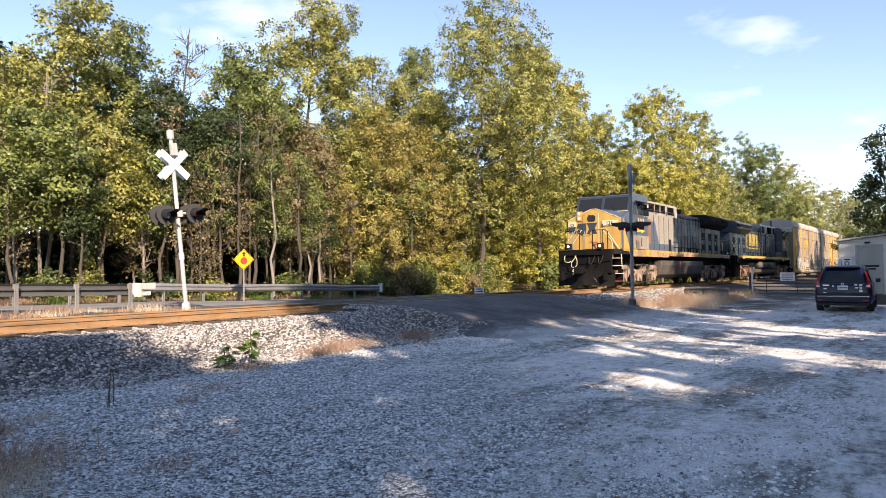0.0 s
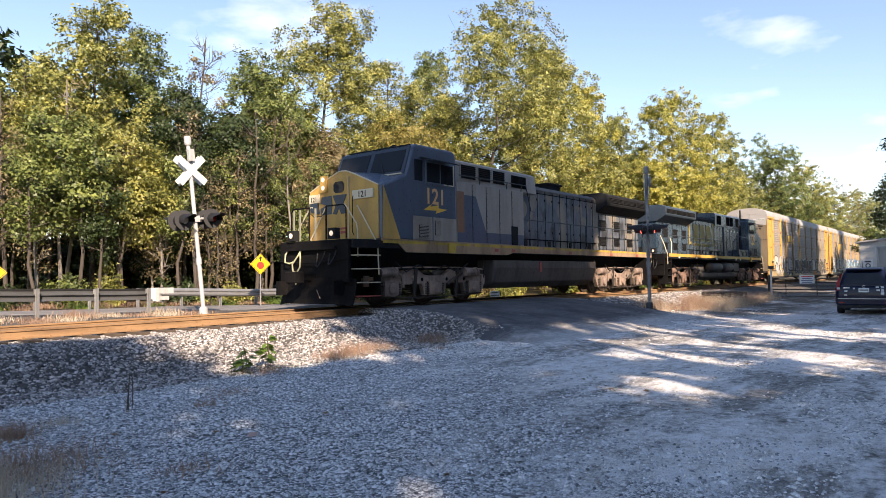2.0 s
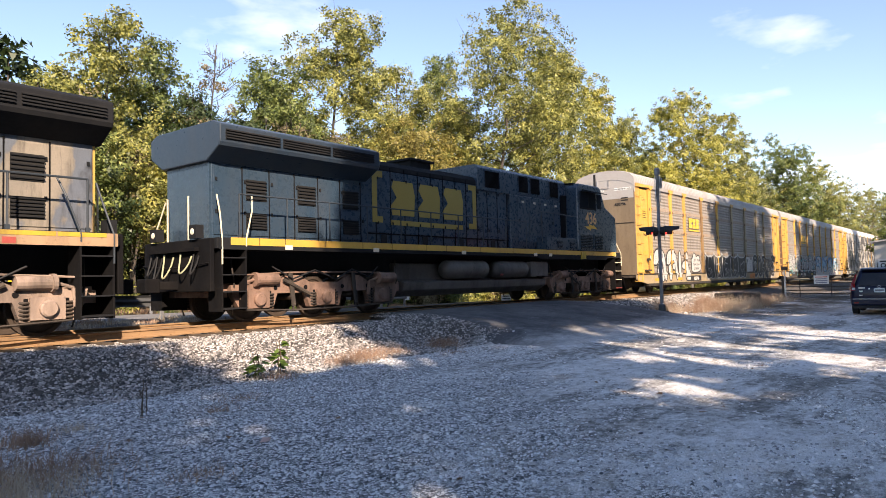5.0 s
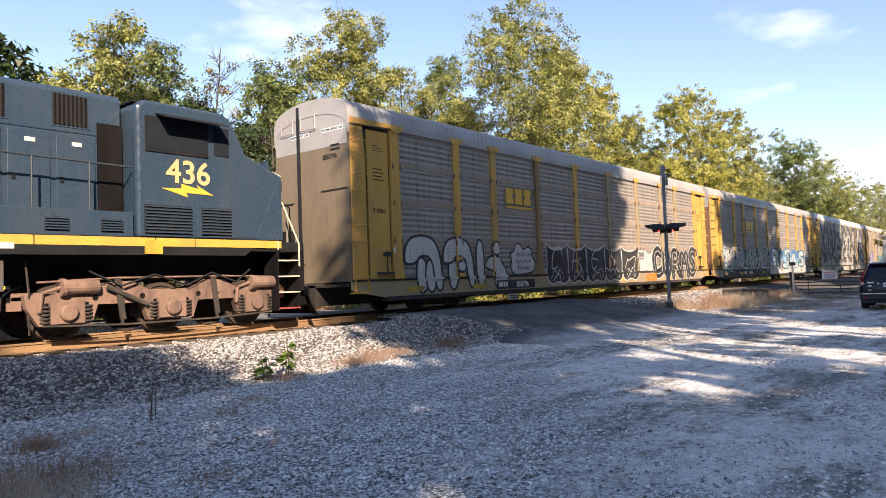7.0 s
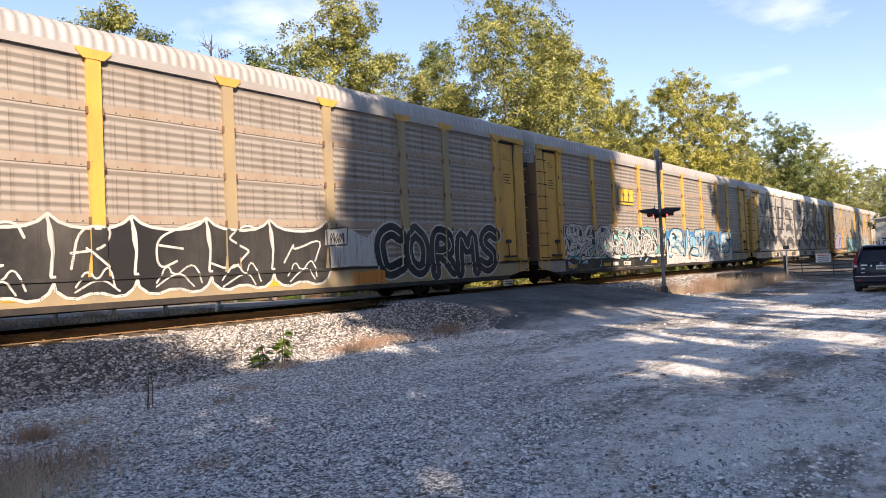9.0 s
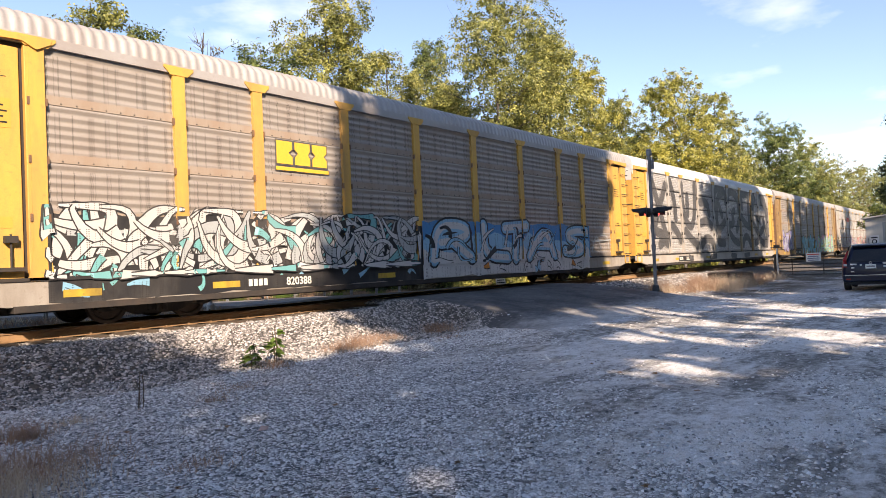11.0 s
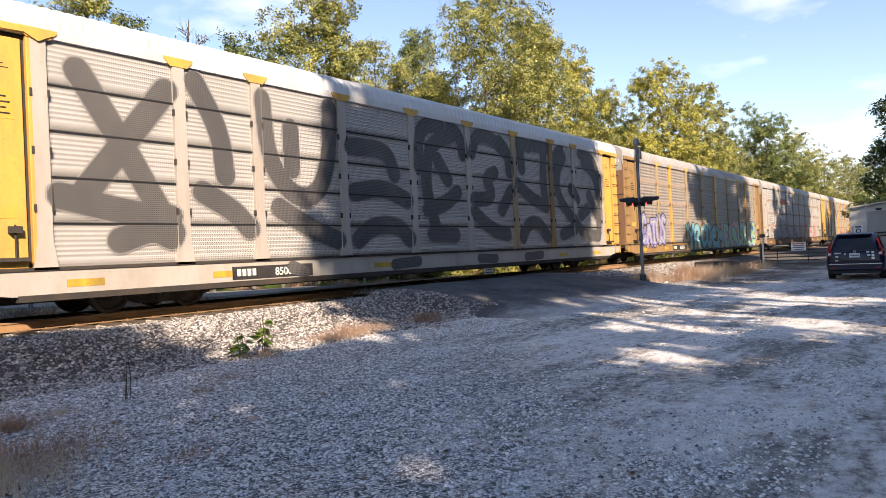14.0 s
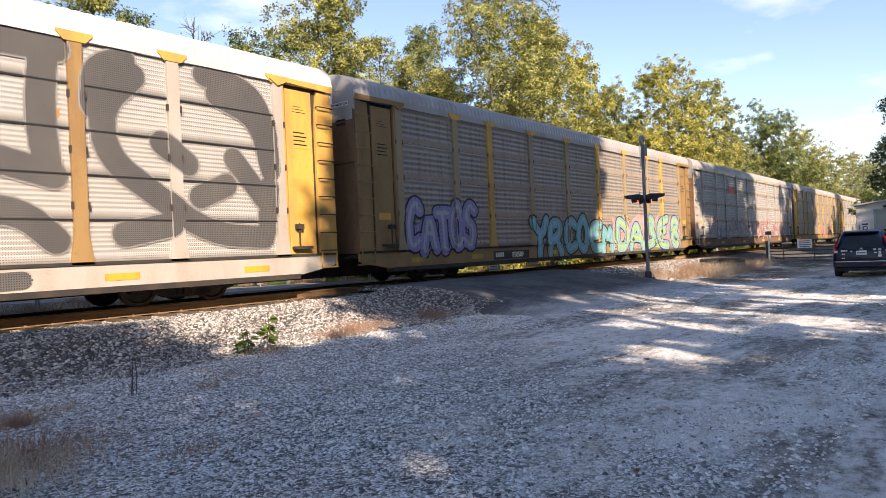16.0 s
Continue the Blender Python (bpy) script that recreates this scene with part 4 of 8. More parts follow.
def locomotive(offset, flipped, number, body, cabinet, hood, nose, truck_mat, label, gold_logo):
    """Wide-nosed six-axle diesel; its front points to -x."""
    t = thing("locomotive", on_track(offset, flipped), label, "locomotive", "locomotives")
    # frame, walkway and tank
    lead = number == "121"
    fore = -10.95 if lead else -10.45
    frame_ob = part("frame", Shape().box(fore, 10.45, -1.50, 1.50, 1.70, 1.93).box(-9.7, 9.9, -0.7, 0.7, 1.1, 1.72), SOOT, t, bevel=0.01)
    for e in (-1, 1):
        # the second engine's panel is black for the shaded gap below its stripe
        part("sill_panel", Shape().slab([(-9.85, 1.90), (-9.2, 1.90), (-8.8, 1.60), (-3.3, 1.60), (-2.9, 1.68), (10.4, 1.68), (10.4, 1.93), (-9.85, 1.98)], min(e * 1.50, e * 1.535), max(e * 1.50, e * 1.535)), SILL if number == "121" else SOOT, frame_ob)
        x = -9.8
        while x < 10.0:
            w = min(random.uniform(0.7, 2.3), 10.2 - x)
            part("sill_stripe", Shape().box(x, x + w - 0.02, min(e * 1.535, e * 1.541), max(e * 1.535, e * 1.541), 1.85 if number == "121" else 1.78, 1.93 if number == "121" else 1.95), STRIPE if number == "121" else STRIPE_BRIGHT, frame_ob)
            x += w + (random.uniform(0.0, 0.4) if number == "121" else 0.0)
        for x in (-4.0, -2.9, 1.5, 5.5, 8.5):
            part("reflector", Shape().box(x - 0.11, x + 0.11, min(e * 1.535, e * 1.545), max(e * 1.535, e * 1.545), 1.70, 1.81), RED_MARK if number == "121" else REFLECT, frame_ob)
    tank = part("fuel_tank", Shape().prism([(-1.28, 0.62), (-0.95, 0.42), (0.95, 0.42), (1.28, 0.62), (1.42, 1.15), (1.42, 1.42), (-1.42, 1.42), (-1.42, 1.15)] if number == "121" else
                                           [(-1.25, 0.60), (-0.95, 0.42), (0.95, 0.42), (1.25, 0.60), (1.30, 0.85), (0.9, 0.92), (0.9, 1.42), (-0.9, 1.42), (-0.9, 0.92), (-1.30, 0.85)], -4.0, 4.1), TANK, t, "dusty dark fuel tank", bevel=0.03)
    for e in (-1, 1):
        part("sight_gauge", Shape().box(-0.86, -0.70, min(e * 1.42, e * 1.45), max(e * 1.42, e * 1.45), 1.0, 1.38), RED_MARK, tank)
        if number != "121":
            for x0, x1 in ((-2.6, -0.55), (-0.1, 2.2)):
                s = Shape()
                s.turned([(0, x0), (0.22, x0 + 0.03), (0.30, x0 + 0.16), (0.30, x1 - 0.16), (0.22, x1 - 0.03), (0, x1)], (0, e * 1.2, 1.22), "x", 18)
                part("air_reservoir", s, TANK, t, "dusty cylindrical air tank", smooth=True)
            part("locker", Shape().box(-4.0, -2.75, min(e * 0.9, e * 1.4), max(e * 0.9, e * 1.4), 0.95, 1.5), TANK, t, bevel=0.02)
    for x in (-7.15, 7.15):
        loco_truck(t, x, truck_mat)
    # pilots, plough, couplers, steps
    for e, x in ((-1, fore), (1, 10.45)):
        part("pilot", Shape().box(min(x, x + e * 0.12), max(x, x + e * 0.12), -1.42, 1.42, 0.75, 1.93), PILOT_BLACK, t, bevel=0.02)
        cp = part("coupler", Shape().box(min(x, x + e * 0.75), max(x, x + e * 0.75), -0.12, 0.12, 0.80, 1.0).box(min(x + e * 0.6, x + e * 0.95), max(x + e * 0.6, x + e * 0.95), -0.2, 0.2, 0.74, 1.06), PILOT_BLACK, t, bevel=0.03)
        if e < 0 and lead:
            part("air_hose", Shape().tube([(x - 0.14, 1.02, 1.70), (x - 0.24, 1.04, 1.55), (x - 0.30, 0.98, 1.34), (x - 0.28, 0.82, 1.30), (x - 0.18, 0.70, 1.36)], 0.024), HOSE_PALE, cp, "pale yellowish hose")
            part("air_hose", Shape().tube([(x - 0.14, 0.42, 1.72), (x - 0.26, 0.46, 1.52), (x - 0.32, 0.64, 1.28), (x - 0.33, 0.60, 1.08), (x - 0.33, 0.44, 1.04), (x - 0.32, 0.32, 1.18), (x - 0.28, 0.34, 1.42), (x - 0.16, 0.50, 1.66)], 0.024), HOSE_PALE, cp, "pale yellowish looped hose")
            part("hose_bracket", Shape().tube([(x - 0.30, 0.50, 0.98), (x - 0.34, 0.56, 0.86), (x - 0.30, 0.44, 0.80), (x - 0.24, 0.60, 0.70)], 0.02), RAIL_PALE, cp)
        for y, drop, wide, tone in ((-1.0, 0.35, 0.25, BLACK), (-0.55, 0.4, 0.3, BLACK)) if e < 0 and lead else ((-1.0, 0.45, 0.2, BLACK), (-0.72, 0.55, 0.22, BLACK), (-0.40, 0.52, 0.40, HOSE_PALE), (0.30, 0.42, 0.46, HOSE_PALE), (0.85, 0.45, 0.2, BLACK)):
            hose = [(x + e * (0.16 + 0.16 * math.sin(a * 3.14)), y + wide * a, 1.62 - drop * math.sin(a * 3.14) ** 0.7 - 0.06 * a) for a in [k / 12 for k in range(13)]]
            part("air_hose", Shape().tube(hose, 0.02), tone, cp)
        part("uncoupling_lever", Shape().tube([(x + e * 0.16, -1.4, 1.38), (x + e * 0.22, -0.3, 1.30), (x + e * 0.22, 0.3, 1.30), (x + e * 0.16, 1.4, 1.38)], 0.018), PILOT_BLACK, cp)
        part("pilot_step", Shape().box(min(x, x + e * 0.24), max(x, x + e * 0.24), -1.0, 1.0, 1.66, 1.74), PILOT_BLACK, cp)
        if e < 0:
            blade = Shape()
            rows = [(0.16, 0.20), (0.30, 0.14), (0.48, 0.08), (0.68, 0.04), (0.88, 0.03)] if lead else [(0.16, 0.62), (0.30, 0.52), (0.48, 0.40), (0.68, 0.32), (0.88, 0.30)]
            ys = [-1.5, -1.1, -0.6, 0.0, 0.6, 1.1, 1.5]
            front = [(x - d - 0.22 * (1 - abs(yy) / 1.5) ** 0.8 + 0.12 * (abs(yy) / 1.5) ** 3, yy, zz - 0.05 * (abs(yy) > 1.4)) for zz, d in rows for yy in ys]
            n = len(front)
            nf = []
            for i in range(4):
                for j in range(6):
                    p0 = i * 7 + j
                    nf += [(p0, p0 + 1, p0 + 8, p0 + 7), (n + p0, n + p0 + 7, n + p0 + 8, n + p0 + 1)]
            edge = [k for k in range(7)] + [7 * i + 6 for i in range(1, 5)] + [28 + j for j in range(5, -1, -1)] + [7 * i for i in range(3, 0, -1)]
            nf += [(edge[k], edge[k - 1], n + edge[k - 1], n + edge[k]) for k in range(len(edge))]
            blade.add(front + [(p[0] + 0.05, p[1], p[2]) for p in front], nf)
            pl = part("snow_plough", blade, PILOT_BLACK, t, "black curved steel snow plough", smooth=False)
            for yb in (-1.16, 1.16):
                part("plough_brace", Shape().box(x - 0.45, x + 0.02, yb - 0.04, yb + 0.04, 0.4, 0.8), PILOT_BLACK, pl)
            part("scratch_line", Shape().tube([(x - 0.66, -0.9, 0.32), (x - 0.60, -0.7, 0.55)], 0.006), TRUCK_DUST, pl)
            # front porch: deck, gate rails and pale stanchions
            gate = part("porch_rail", Shape().tube([(x + 0.08, -1.15, 1.95), (x + 0.08, -1.15, 2.80), (x + 0.08, -1.05, 2.90), (x + 0.08, -0.35, 2.90)], 0.02), PILOT_BLACK, t)
            part("porch_rail", Shape().tube([(x + 0.08, 0.35, 2.90), (x + 0.08, 1.05, 2.90), (x + 0.08, 1.15, 2.80), (x + 0.08, 1.15, 1.95)], 0.02), PILOT_BLACK, t)
            for yy in (-0.35, 0.35):
                part("stanchion", Shape().rod((x + 0.08, yy, 1.95), (x + 0.08, yy, 2.90), 0.024), PILOT_BLACK, gate)
            for yy in (0.05, 0.72, 0.98):
                part("stanchion", Shape().box(x + 0.02, x + 0.06, yy - 0.022, yy + 0.022, 1.95, 2.86), POST_PALE, gate, "pale painted post")
            part("safety_chain", Shape().tube([(x + 0.08, -0.35, 2.75), (x + 0.07, -0.15, 2.62), (x + 0.07, 0.15, 2.62), (x + 0.08, 0.35, 2.75)], 0.012), PILOT_BLACK, gate)
        for side in (-1, 1):
            xs = x - e * 0.12
            w = Shape()
            run = 0.92 if lead and e < 0 else 0.62
            for xx in (xs - e * run,) if lead and e < 0 else (xs, xs - e * run):
                w.box(xx - 0.02, xx + 0.02, min(side * 1.0, side * 1.52), max(side * 1.0, side * 1.52), 0.30, 1.72)
            w.box(min(xs, xs - e * run), max(xs, xs - e * run), min(side * 0.98, side * 1.02), max(side * 0.98, side * 1.02), 0.30, 1.9)
            stp = part("step_well", w, PILOT_BLACK, t)
            for k in range(4):
                z = 0.34 + k * 0.38
                part("tread", Shape().box(min(xs, xs - e * run), max(xs, xs - e * run), min(side * 1.05, side * 1.54), max(side * 1.05, side * 1.54), z, z + 0.028), RED_MARK if k == 0 and e < 0 else RAIL_PALE if e < 0 else SOOT, stp)
            grab = RAIL_PALE if e < 0 or number != "121" else RAIL_GRIP
            if lead and e < 0:
                part("grab_rail", Shape().tube([(-10.52, side * 0.62, 2.95), (-10.50, side * 0.72, 2.97), (-10.52, side * 1.20, 2.38), (-10.55, side * 1.27, 2.20), (-10.57, side * 1.29, 1.45)], 0.02), grab, stp)
                part("grab_rail", Shape().tube([(-9.90, side * 0.62, 2.96), (-9.96, side * 0.68, 2.97), (-9.97, side * 1.32, 2.05), (-9.95, side * 1.46, 1.80), (-9.95, side * 1.50, 0.95)], 0.02), grab, stp)
            else:
                part("grab_rail", Shape().tube([(xs, side * 1.53, 1.35), (xs, side * 1.53, 1.9), (xs - e * 0.1, side * 1.3, 2.5), (xs - e * 0.15, side * 1.1, 2.95)], 0.02), grab, stp)
                part("grab_rail", Shape().tube([(xs - e * 0.62, side * 1.53, 1.75), (xs - e * 0.62, side * 1.53, 1.9), (xs - e * 0.85, side * 1.45, 2.6), (xs - e * 0.95, side * 1.3, 2.95)], 0.02), grab, stp)
        for y in (-0.85, 0.85):
            dl = part("ditch_light", Shape().box(min(x, x + e * 0.2), max(x, x + e * 0.2), y - 0.14, y + 0.14, 1.95, 2.25), SOOT, t)
            part("lens", Shape().turned([(0, e * 0.215), (0.065, e * 0.212), (0.08, e * 0.195)], (x, y, 2.1), "x", 14), LAMP_ON if e < 0 and number == "121" else REFLECT, dl)
        for y in (-0.45, 0.45):
            if e > 0:
                part("end_post", Shape().rod((x + e * 0.05, y, 1.93), (x + e * 0.05, y, 2.95), 0.022), RAIL_PALE, t)
    # cab and nose
    top = 4.90 if number == "121" else 4.76
    prof = [(-9.0, 1.95), (-5.45, 1.95), (-5.45, top - 0.15), (-5.6, top), (-7.42, top), (-7.60, top - 0.1), (-7.97, 3.92), (-9.0, 3.50)]
    cab = part("cab", Shape().slab(prof, -1.55, 1.55), body, t, bevel=0.07)
    cab.matrix_basis = pose(-0.86, 0, 0)
    gable = [(-1.45, 3.50), (-0.52, 3.90), (-0.15, 4.03), (0.15, 4.03), (0.52, 3.90), (1.45, 3.50)]
    hip = Shape().add([(-8.99, y, z - 0.04) for y, z in gable] + [(-7.93, y * 1.03, 3.86 + (z - 3.50) * 0.45) for y, z in gable],
                      [(k, k + 1, k + 7, k + 6) for k in range(5)] + [(0, 6, 11, 5), (5, 4, 3, 2, 1, 0), (6, 7, 8, 9, 10, 11)])
    part("nose_top", hip, body, cab, "peaked top of the short hood")
    part("nose_front", Shape().prism([(-1.45, 1.98)] + gable + [(1.45, 1.98)], -9.03, -8.985), nose, cab)
    part("nose_door", Shape().prism([(-0.27, 2.0), (0.60, 2.0), (0.60, 3.80), (0.50, 3.86), (-0.17, 3.86), (-0.27, 3.80)], -9.06, -9.025), nose, cab, bevel=0.012)
    part("door_seam", Shape().box(-9.064, -9.055, -0.285, -0.262, 2.0, 3.85), RAIL_PALE, cab)
    part("door_window", Shape().prism([(-0.02, 3.40), (0.26, 3.40), (0.34, 3.48), (0.34, 3.66), (0.26, 3.74), (-0.02, 3.74), (-0.10, 3.66), (-0.10, 3.48)], -9.075, -9.055), DARK_GLASS, cab)
    em = part("nose_emblem", Shape().prism([(0.98, 2.82), (1.36, 2.90), (1.40, 3.05), (1.36, 3.20), (0.98, 3.28), (1.04, 3.05)], -9.072, -9.026), LOCO_DARK, cab, "plain dark blue emblem shapes")
    part("emblem_block", Shape().prism([(0.44, 2.78), (0.88, 2.78), (0.92, 2.98), (0.66, 3.06), (0.92, 3.14), (0.86, 3.32), (0.44, 3.34), (0.40, 3.06)], -9.074, -9.026), LOCO_DARK, em)
    part("emblem_block", Shape().prism([(-0.20, 2.78), (0.02, 2.76), (0.12, 2.94), (0.22, 2.76), (0.38, 2.78), (0.24, 3.06), (0.38, 3.34), (-0.22, 3.34), (-0.06, 3.06)], -9.074, -9.026), LOCO_DARK, em)
    part("nose_trim", Shape().tube([(-9.03, y, z + 0.01) for y, z in gable], 0.02), RAIL_PALE, cab)
    part("grab_iron", Shape().tube([(-9.06, -0.5, 2.1), (-9.12, -0.5, 2.2), (-9.12, -0.5, 3.2), (-9.06, -0.5, 3.3)], 0.014), PILOT_BLACK, cab)
    part("marker_line", Shape().slab([(-9.072, 2.30), (-9.060, 2.30), (-9.060, 2.36), (-9.072, 2.36)], -0.2, 0.1).slab([(-9.072, 2.18), (-9.060, 2.18), (-9.060, 2.26), (-9.072, 2.26)], -0.2, 0.06), RED_MARK, cab)
    hl = part("headlight_housing", Shape().box(-9.09, -9.0, 0.64, 0.92, 3.46, 3.96), nose, cab)
    for z in (3.60, 3.85):
        part("headlight", Shape().turned([(0, -0.09), (0.06, -0.095), (0.075, -0.08)], (-9.01, 0.79, z), "x", 14), LAMP_ON if number == "121" else REFLECT, hl)
    for y, half in ((-0.87, 0.42), (1.20, 0.22)):
        nb = part("number_board", Shape().slab([(-9.09, 3.16), (-9.02, 3.16), (-9.02, 3.42), (-9.09, 3.42)], y - half, y + half), RAIL_PALE if lead else SOOT, cab, bevel=0.012)
        lettering(number, 0.25 if half > 0.3 else 0.20, pose(-9.095, y, 3.20, 90, 0, -90), BLACK, nb, "board_number")
    part("windscreen_surround", Shape().add([(-7.995, -1.50, 3.94), (-7.995, 1.50, 3.94), (-7.63, 1.46, top - 0.08), (-7.63, -1.46, top - 0.08), (-7.90, -1.50, 3.94), (-7.90, 1.50, 3.94), (-7.50, 1.46, top - 0.08), (-7.50, -1.46, top - 0.08)],
                                             [(0, 1, 2, 3), (4, 7, 6, 5), (0, 4, 5, 1), (1, 5, 6, 2), (2, 6, 7, 3), (3, 7, 4, 0)]), LOCO_DARK, cab)
    part("cab_roof", Shape().slab([(-7.50, top - 0.02), (-5.50, top - 0.02), (-5.50, top + 0.025), (-7.45, top + 0.025)], -1.30, 1.30), SOOT, cab, "sooty roof sheet", bevel=0.01)
    part("screen_ledge", Shape().box(-8.03, -7.96, -1.42, 1.42, 3.93, 3.965), RAIL_PALE if lead else SOOT, cab)
    for y0, y1 in ((-1.36, -0.09), (0.09, 1.36)):
        part("windscreen", Shape().add([(-7.972, y, 4.04) for y in (y0, y1)] + [(-7.690, y, top - 0.19) for y in (y1, y0)] + [(-7.86, y, 4.03) for y in (y0, y1)] + [(-7.60, y, top - 0.20) for y in (y1, y0)],
                                       [(0, 1, 2, 3), (4, 7, 6, 5), (0, 4, 5, 1), (1, 5, 6, 2), (2, 6, 7, 3), (3, 7, 4, 0)]), DARK_GLASS, cab)
        part("wiper", Shape().rod((-8.02, (y0 + y1) / 2, 3.98), (-7.84, (y0 + y1) / 2 + 0.25, 4.36), 0.012), BLACK, cab)
    for e in (-1, 1):
        y0, y1 = sorted((e * 1.545, e * 1.562))
        part("nose_side", Shape().slab([(-8.97, 1.97), (-8.22, 1.97), (-8.93, 3.50)], y0, y1), nose, cab)
        part("corner_window", Shape().box(-7.56, -7.18, *sorted((e * 1.54, e * 1.565)), 3.78, 4.42), DARK_GLASS, cab, bevel=0.05)
        wf = part("side_window", Shape().box(-7.04, -5.62, *sorted((e * 1.54, e * 1.575)), 3.70, 4.44), LOCO_BLUE if number == "121" else SOOT, cab, bevel=0.02)
        for x0, x1 in ((-6.98, -6.36), (-6.30, -5.68)):
            part("pane", Shape().box(x0, x1, *sorted((e * 1.57, e * 1.582)), 3.78, 4.38), DARK_GLASS, wf)
        if number == "121":
            part("window_edge", Shape().box(-5.66, -5.62, *sorted((e * 1.575, e * 1.588)), 3.76, 4.42).box(-6.16, -5.62, *sorted((e * 1.575, e * 1.588)), 3.74, 3.77), RAIL_PALE, wf)
        part("sun_visor", Shape().slab([(-7.3, 4.38), (-5.85, 4.38), (-5.85, 4.41), (-7.3, 4.41)], *sorted((e * 1.53, e * 1.98)), Matrix.Shear("XY", 4, (0, 0)) @ Matrix(((1, 0, 0, 0), (0, 1, 0, 0), (0, 0.32 * -e, 1, 0.61), (0, 0, 0, 1)))), SOOT, cab)
        lettering(number, 0.68, facing(-6.57, e * 1.562, 3.12, e), NUMBER_TAN, cab, "unit_number")
        z = 2.90
        part("lightning_emblem", Shape().slab([(-7.15, z), (-6.5, z + 0.02), (-6.55, z - 0.08), (-5.95, z + 0.08), (-6.4, z + 0.10), (-6.4, z + 0.20), (-6.8, z + 0.12), (-6.75, z + 0.2)], *sorted((e * 1.550, e * 1.557))), GOLD, cab)
        panel = part("equipment_door", Shape().box(-7.65, -6.74, *sorted((e * 1.54, e * 1.572)), 1.98, 2.70), body if number != "121" else LOCO_PANEL, cab, bevel=0.01)
        louvre(panel, *((-7.38, -6.95, 2.04, 2.44) if number == "121" else (-7.55, -6.84, 2.03, 2.62)), e * 1.572, e, "vent", 9, LOCO_PANEL if number == "121" else body)
        panel = part("equipment_door", Shape().box(-6.68, -5.50, *sorted((e * 1.54, e * 1.568)), 1.98, 2.70), body if number != "121" else LOCO_PANEL, cab, bevel=0.01)
        louvre(panel, *((-6.62, -6.36, 2.16, 2.60) if number == "121" else (-6.60, -5.58, 2.03, 2.62)), e * 1.568, e, "vent", 6 if number == "121" else 9, LOCO_PANEL if number == "121" else body, number == "121")
        part("foot_step", Shape().box(-6.8, -6.45, *sorted((e * 1.50, e * 1.60)), 1.62, 1.90), STRIPE, t)
    part("horn", Shape().rod((-6.6, -0.3, 4.96), (-7.1, -0.3, 4.98), 0.05, 0.10).rod((-6.6, -0.1, 4.96), (-7.0, -0.1, 4.98), 0.05, 0.09).rod((-6.6, -0.2, 4.68), (-6.6, -0.2, 4.98), 0.04), SOOT, cab)
    part("wind_deflector_mirror", Shape().box(-6.02, -5.98, -1.78, -1.57, 3.75, 4.2), DARK_GLASS, cab)
    # cabinet behind the cab: flush on one side, behind a walkway on the other
    end_x, crest = (-0.15, 4.74) if number == "121" else (0.75, 4.88)
    box = part("equipment_cabinet", Shape().box(-5.43, -1.25, -1.50, 1.02, 1.95, 3.98).prism([(-1.42, 3.98), (1.02, 3.98), (1.02, crest - 0.12), (0.9, crest), (-1.2, crest), (-1.36, crest - 0.08)], -5.43, end_x), cabinet, t, bevel=0.025)
    box.matrix_basis = pose(-0.82, 0, 0)
    for e, yy, yu in ((-1, 1.50, 1.41), (1, 1.02, 1.02)):
        for k, (x0, x1) in enumerate(((-5.05, -4.25), (-4.05, -3.35), (-3.15, -2.45)) if e < 0 else ((-4.77, -4.13), (-3.33, -2.68), (-2.47, -1.84))):
            gr = part("grille_frame", Shape().box(x0 - 0.05, x1 + 0.05, *sorted((e * (yu - 0.02), e * (yu + 0.012))), 4.08, crest - 0.12), cabinet, box)
            louvre(gr, x0, x1, 4.12, crest - 0.17, e * yu, e, "intake_grille", 7 if e < 0 else 8, PILOT_BLACK, e > 0)
        louvre(box, *((end_x - 1.8, end_x - 0.8) if e < 0 else (-0.55, 0.32)), 4.10, crest - 0.2, e * yu, e, "intake_grille", 13, PILOT_BLACK, True)
        if number == "121" and e < 0:
            part("blue_panel", Shape().slab([(-5.40, 1.98), (-1.28, 1.98), (-1.28, 2.35), (-3.75, 2.35), (-4.35, 3.55), (-5.40, 3.55)], *sorted((e * 1.50, e * 1.505))), LOCO_BLUE, box)
            part("rust_patch", Shape().box(-5.42, -5.02, *sorted((e * 1.505, e * 1.510)), 2.3, 3.65), worn("brown primer", (0.26, 0.13, 0.075), amount=0.3), box)
        for x in (-4.55, -3.72, -2.9, -2.08):
            if e < 0:
                part("panel_seam", Shape().box(x - 0.008, x + 0.008, *sorted((e * yy, e * (yy + 0.012))), 2.0, 3.92), SOOT, box)
                riv = Shape()
                for k in range(9):
                    riv.box(x + 0.04, x + 0.06, *sorted((e * yy, e * (yy + 0.014))), 2.1 + k * 0.2, 2.12 + k * 0.2)
                part("rivets", riv, SOOT, box)
            else:
                dr = part("cabinet_door", Shape().box(x - 0.36, x + 0.36, *sorted((e * yy, e * (yy + 0.022))), 2.25, 3.92), cabinet, box, bevel=0.008)
                part("latch", Shape().box(x + 0.24, x + 0.30, *sorted((e * (yy + 0.02), e * (yy + 0.045))), 3.0, 3.1), SOOT, dr)
                part("data_plate", Shape().box(x - 0.1, x + 0.08, *sorted((e * (yy + 0.022), e * (yy + 0.027))), 3.72, 3.80), REFLECT, dr)
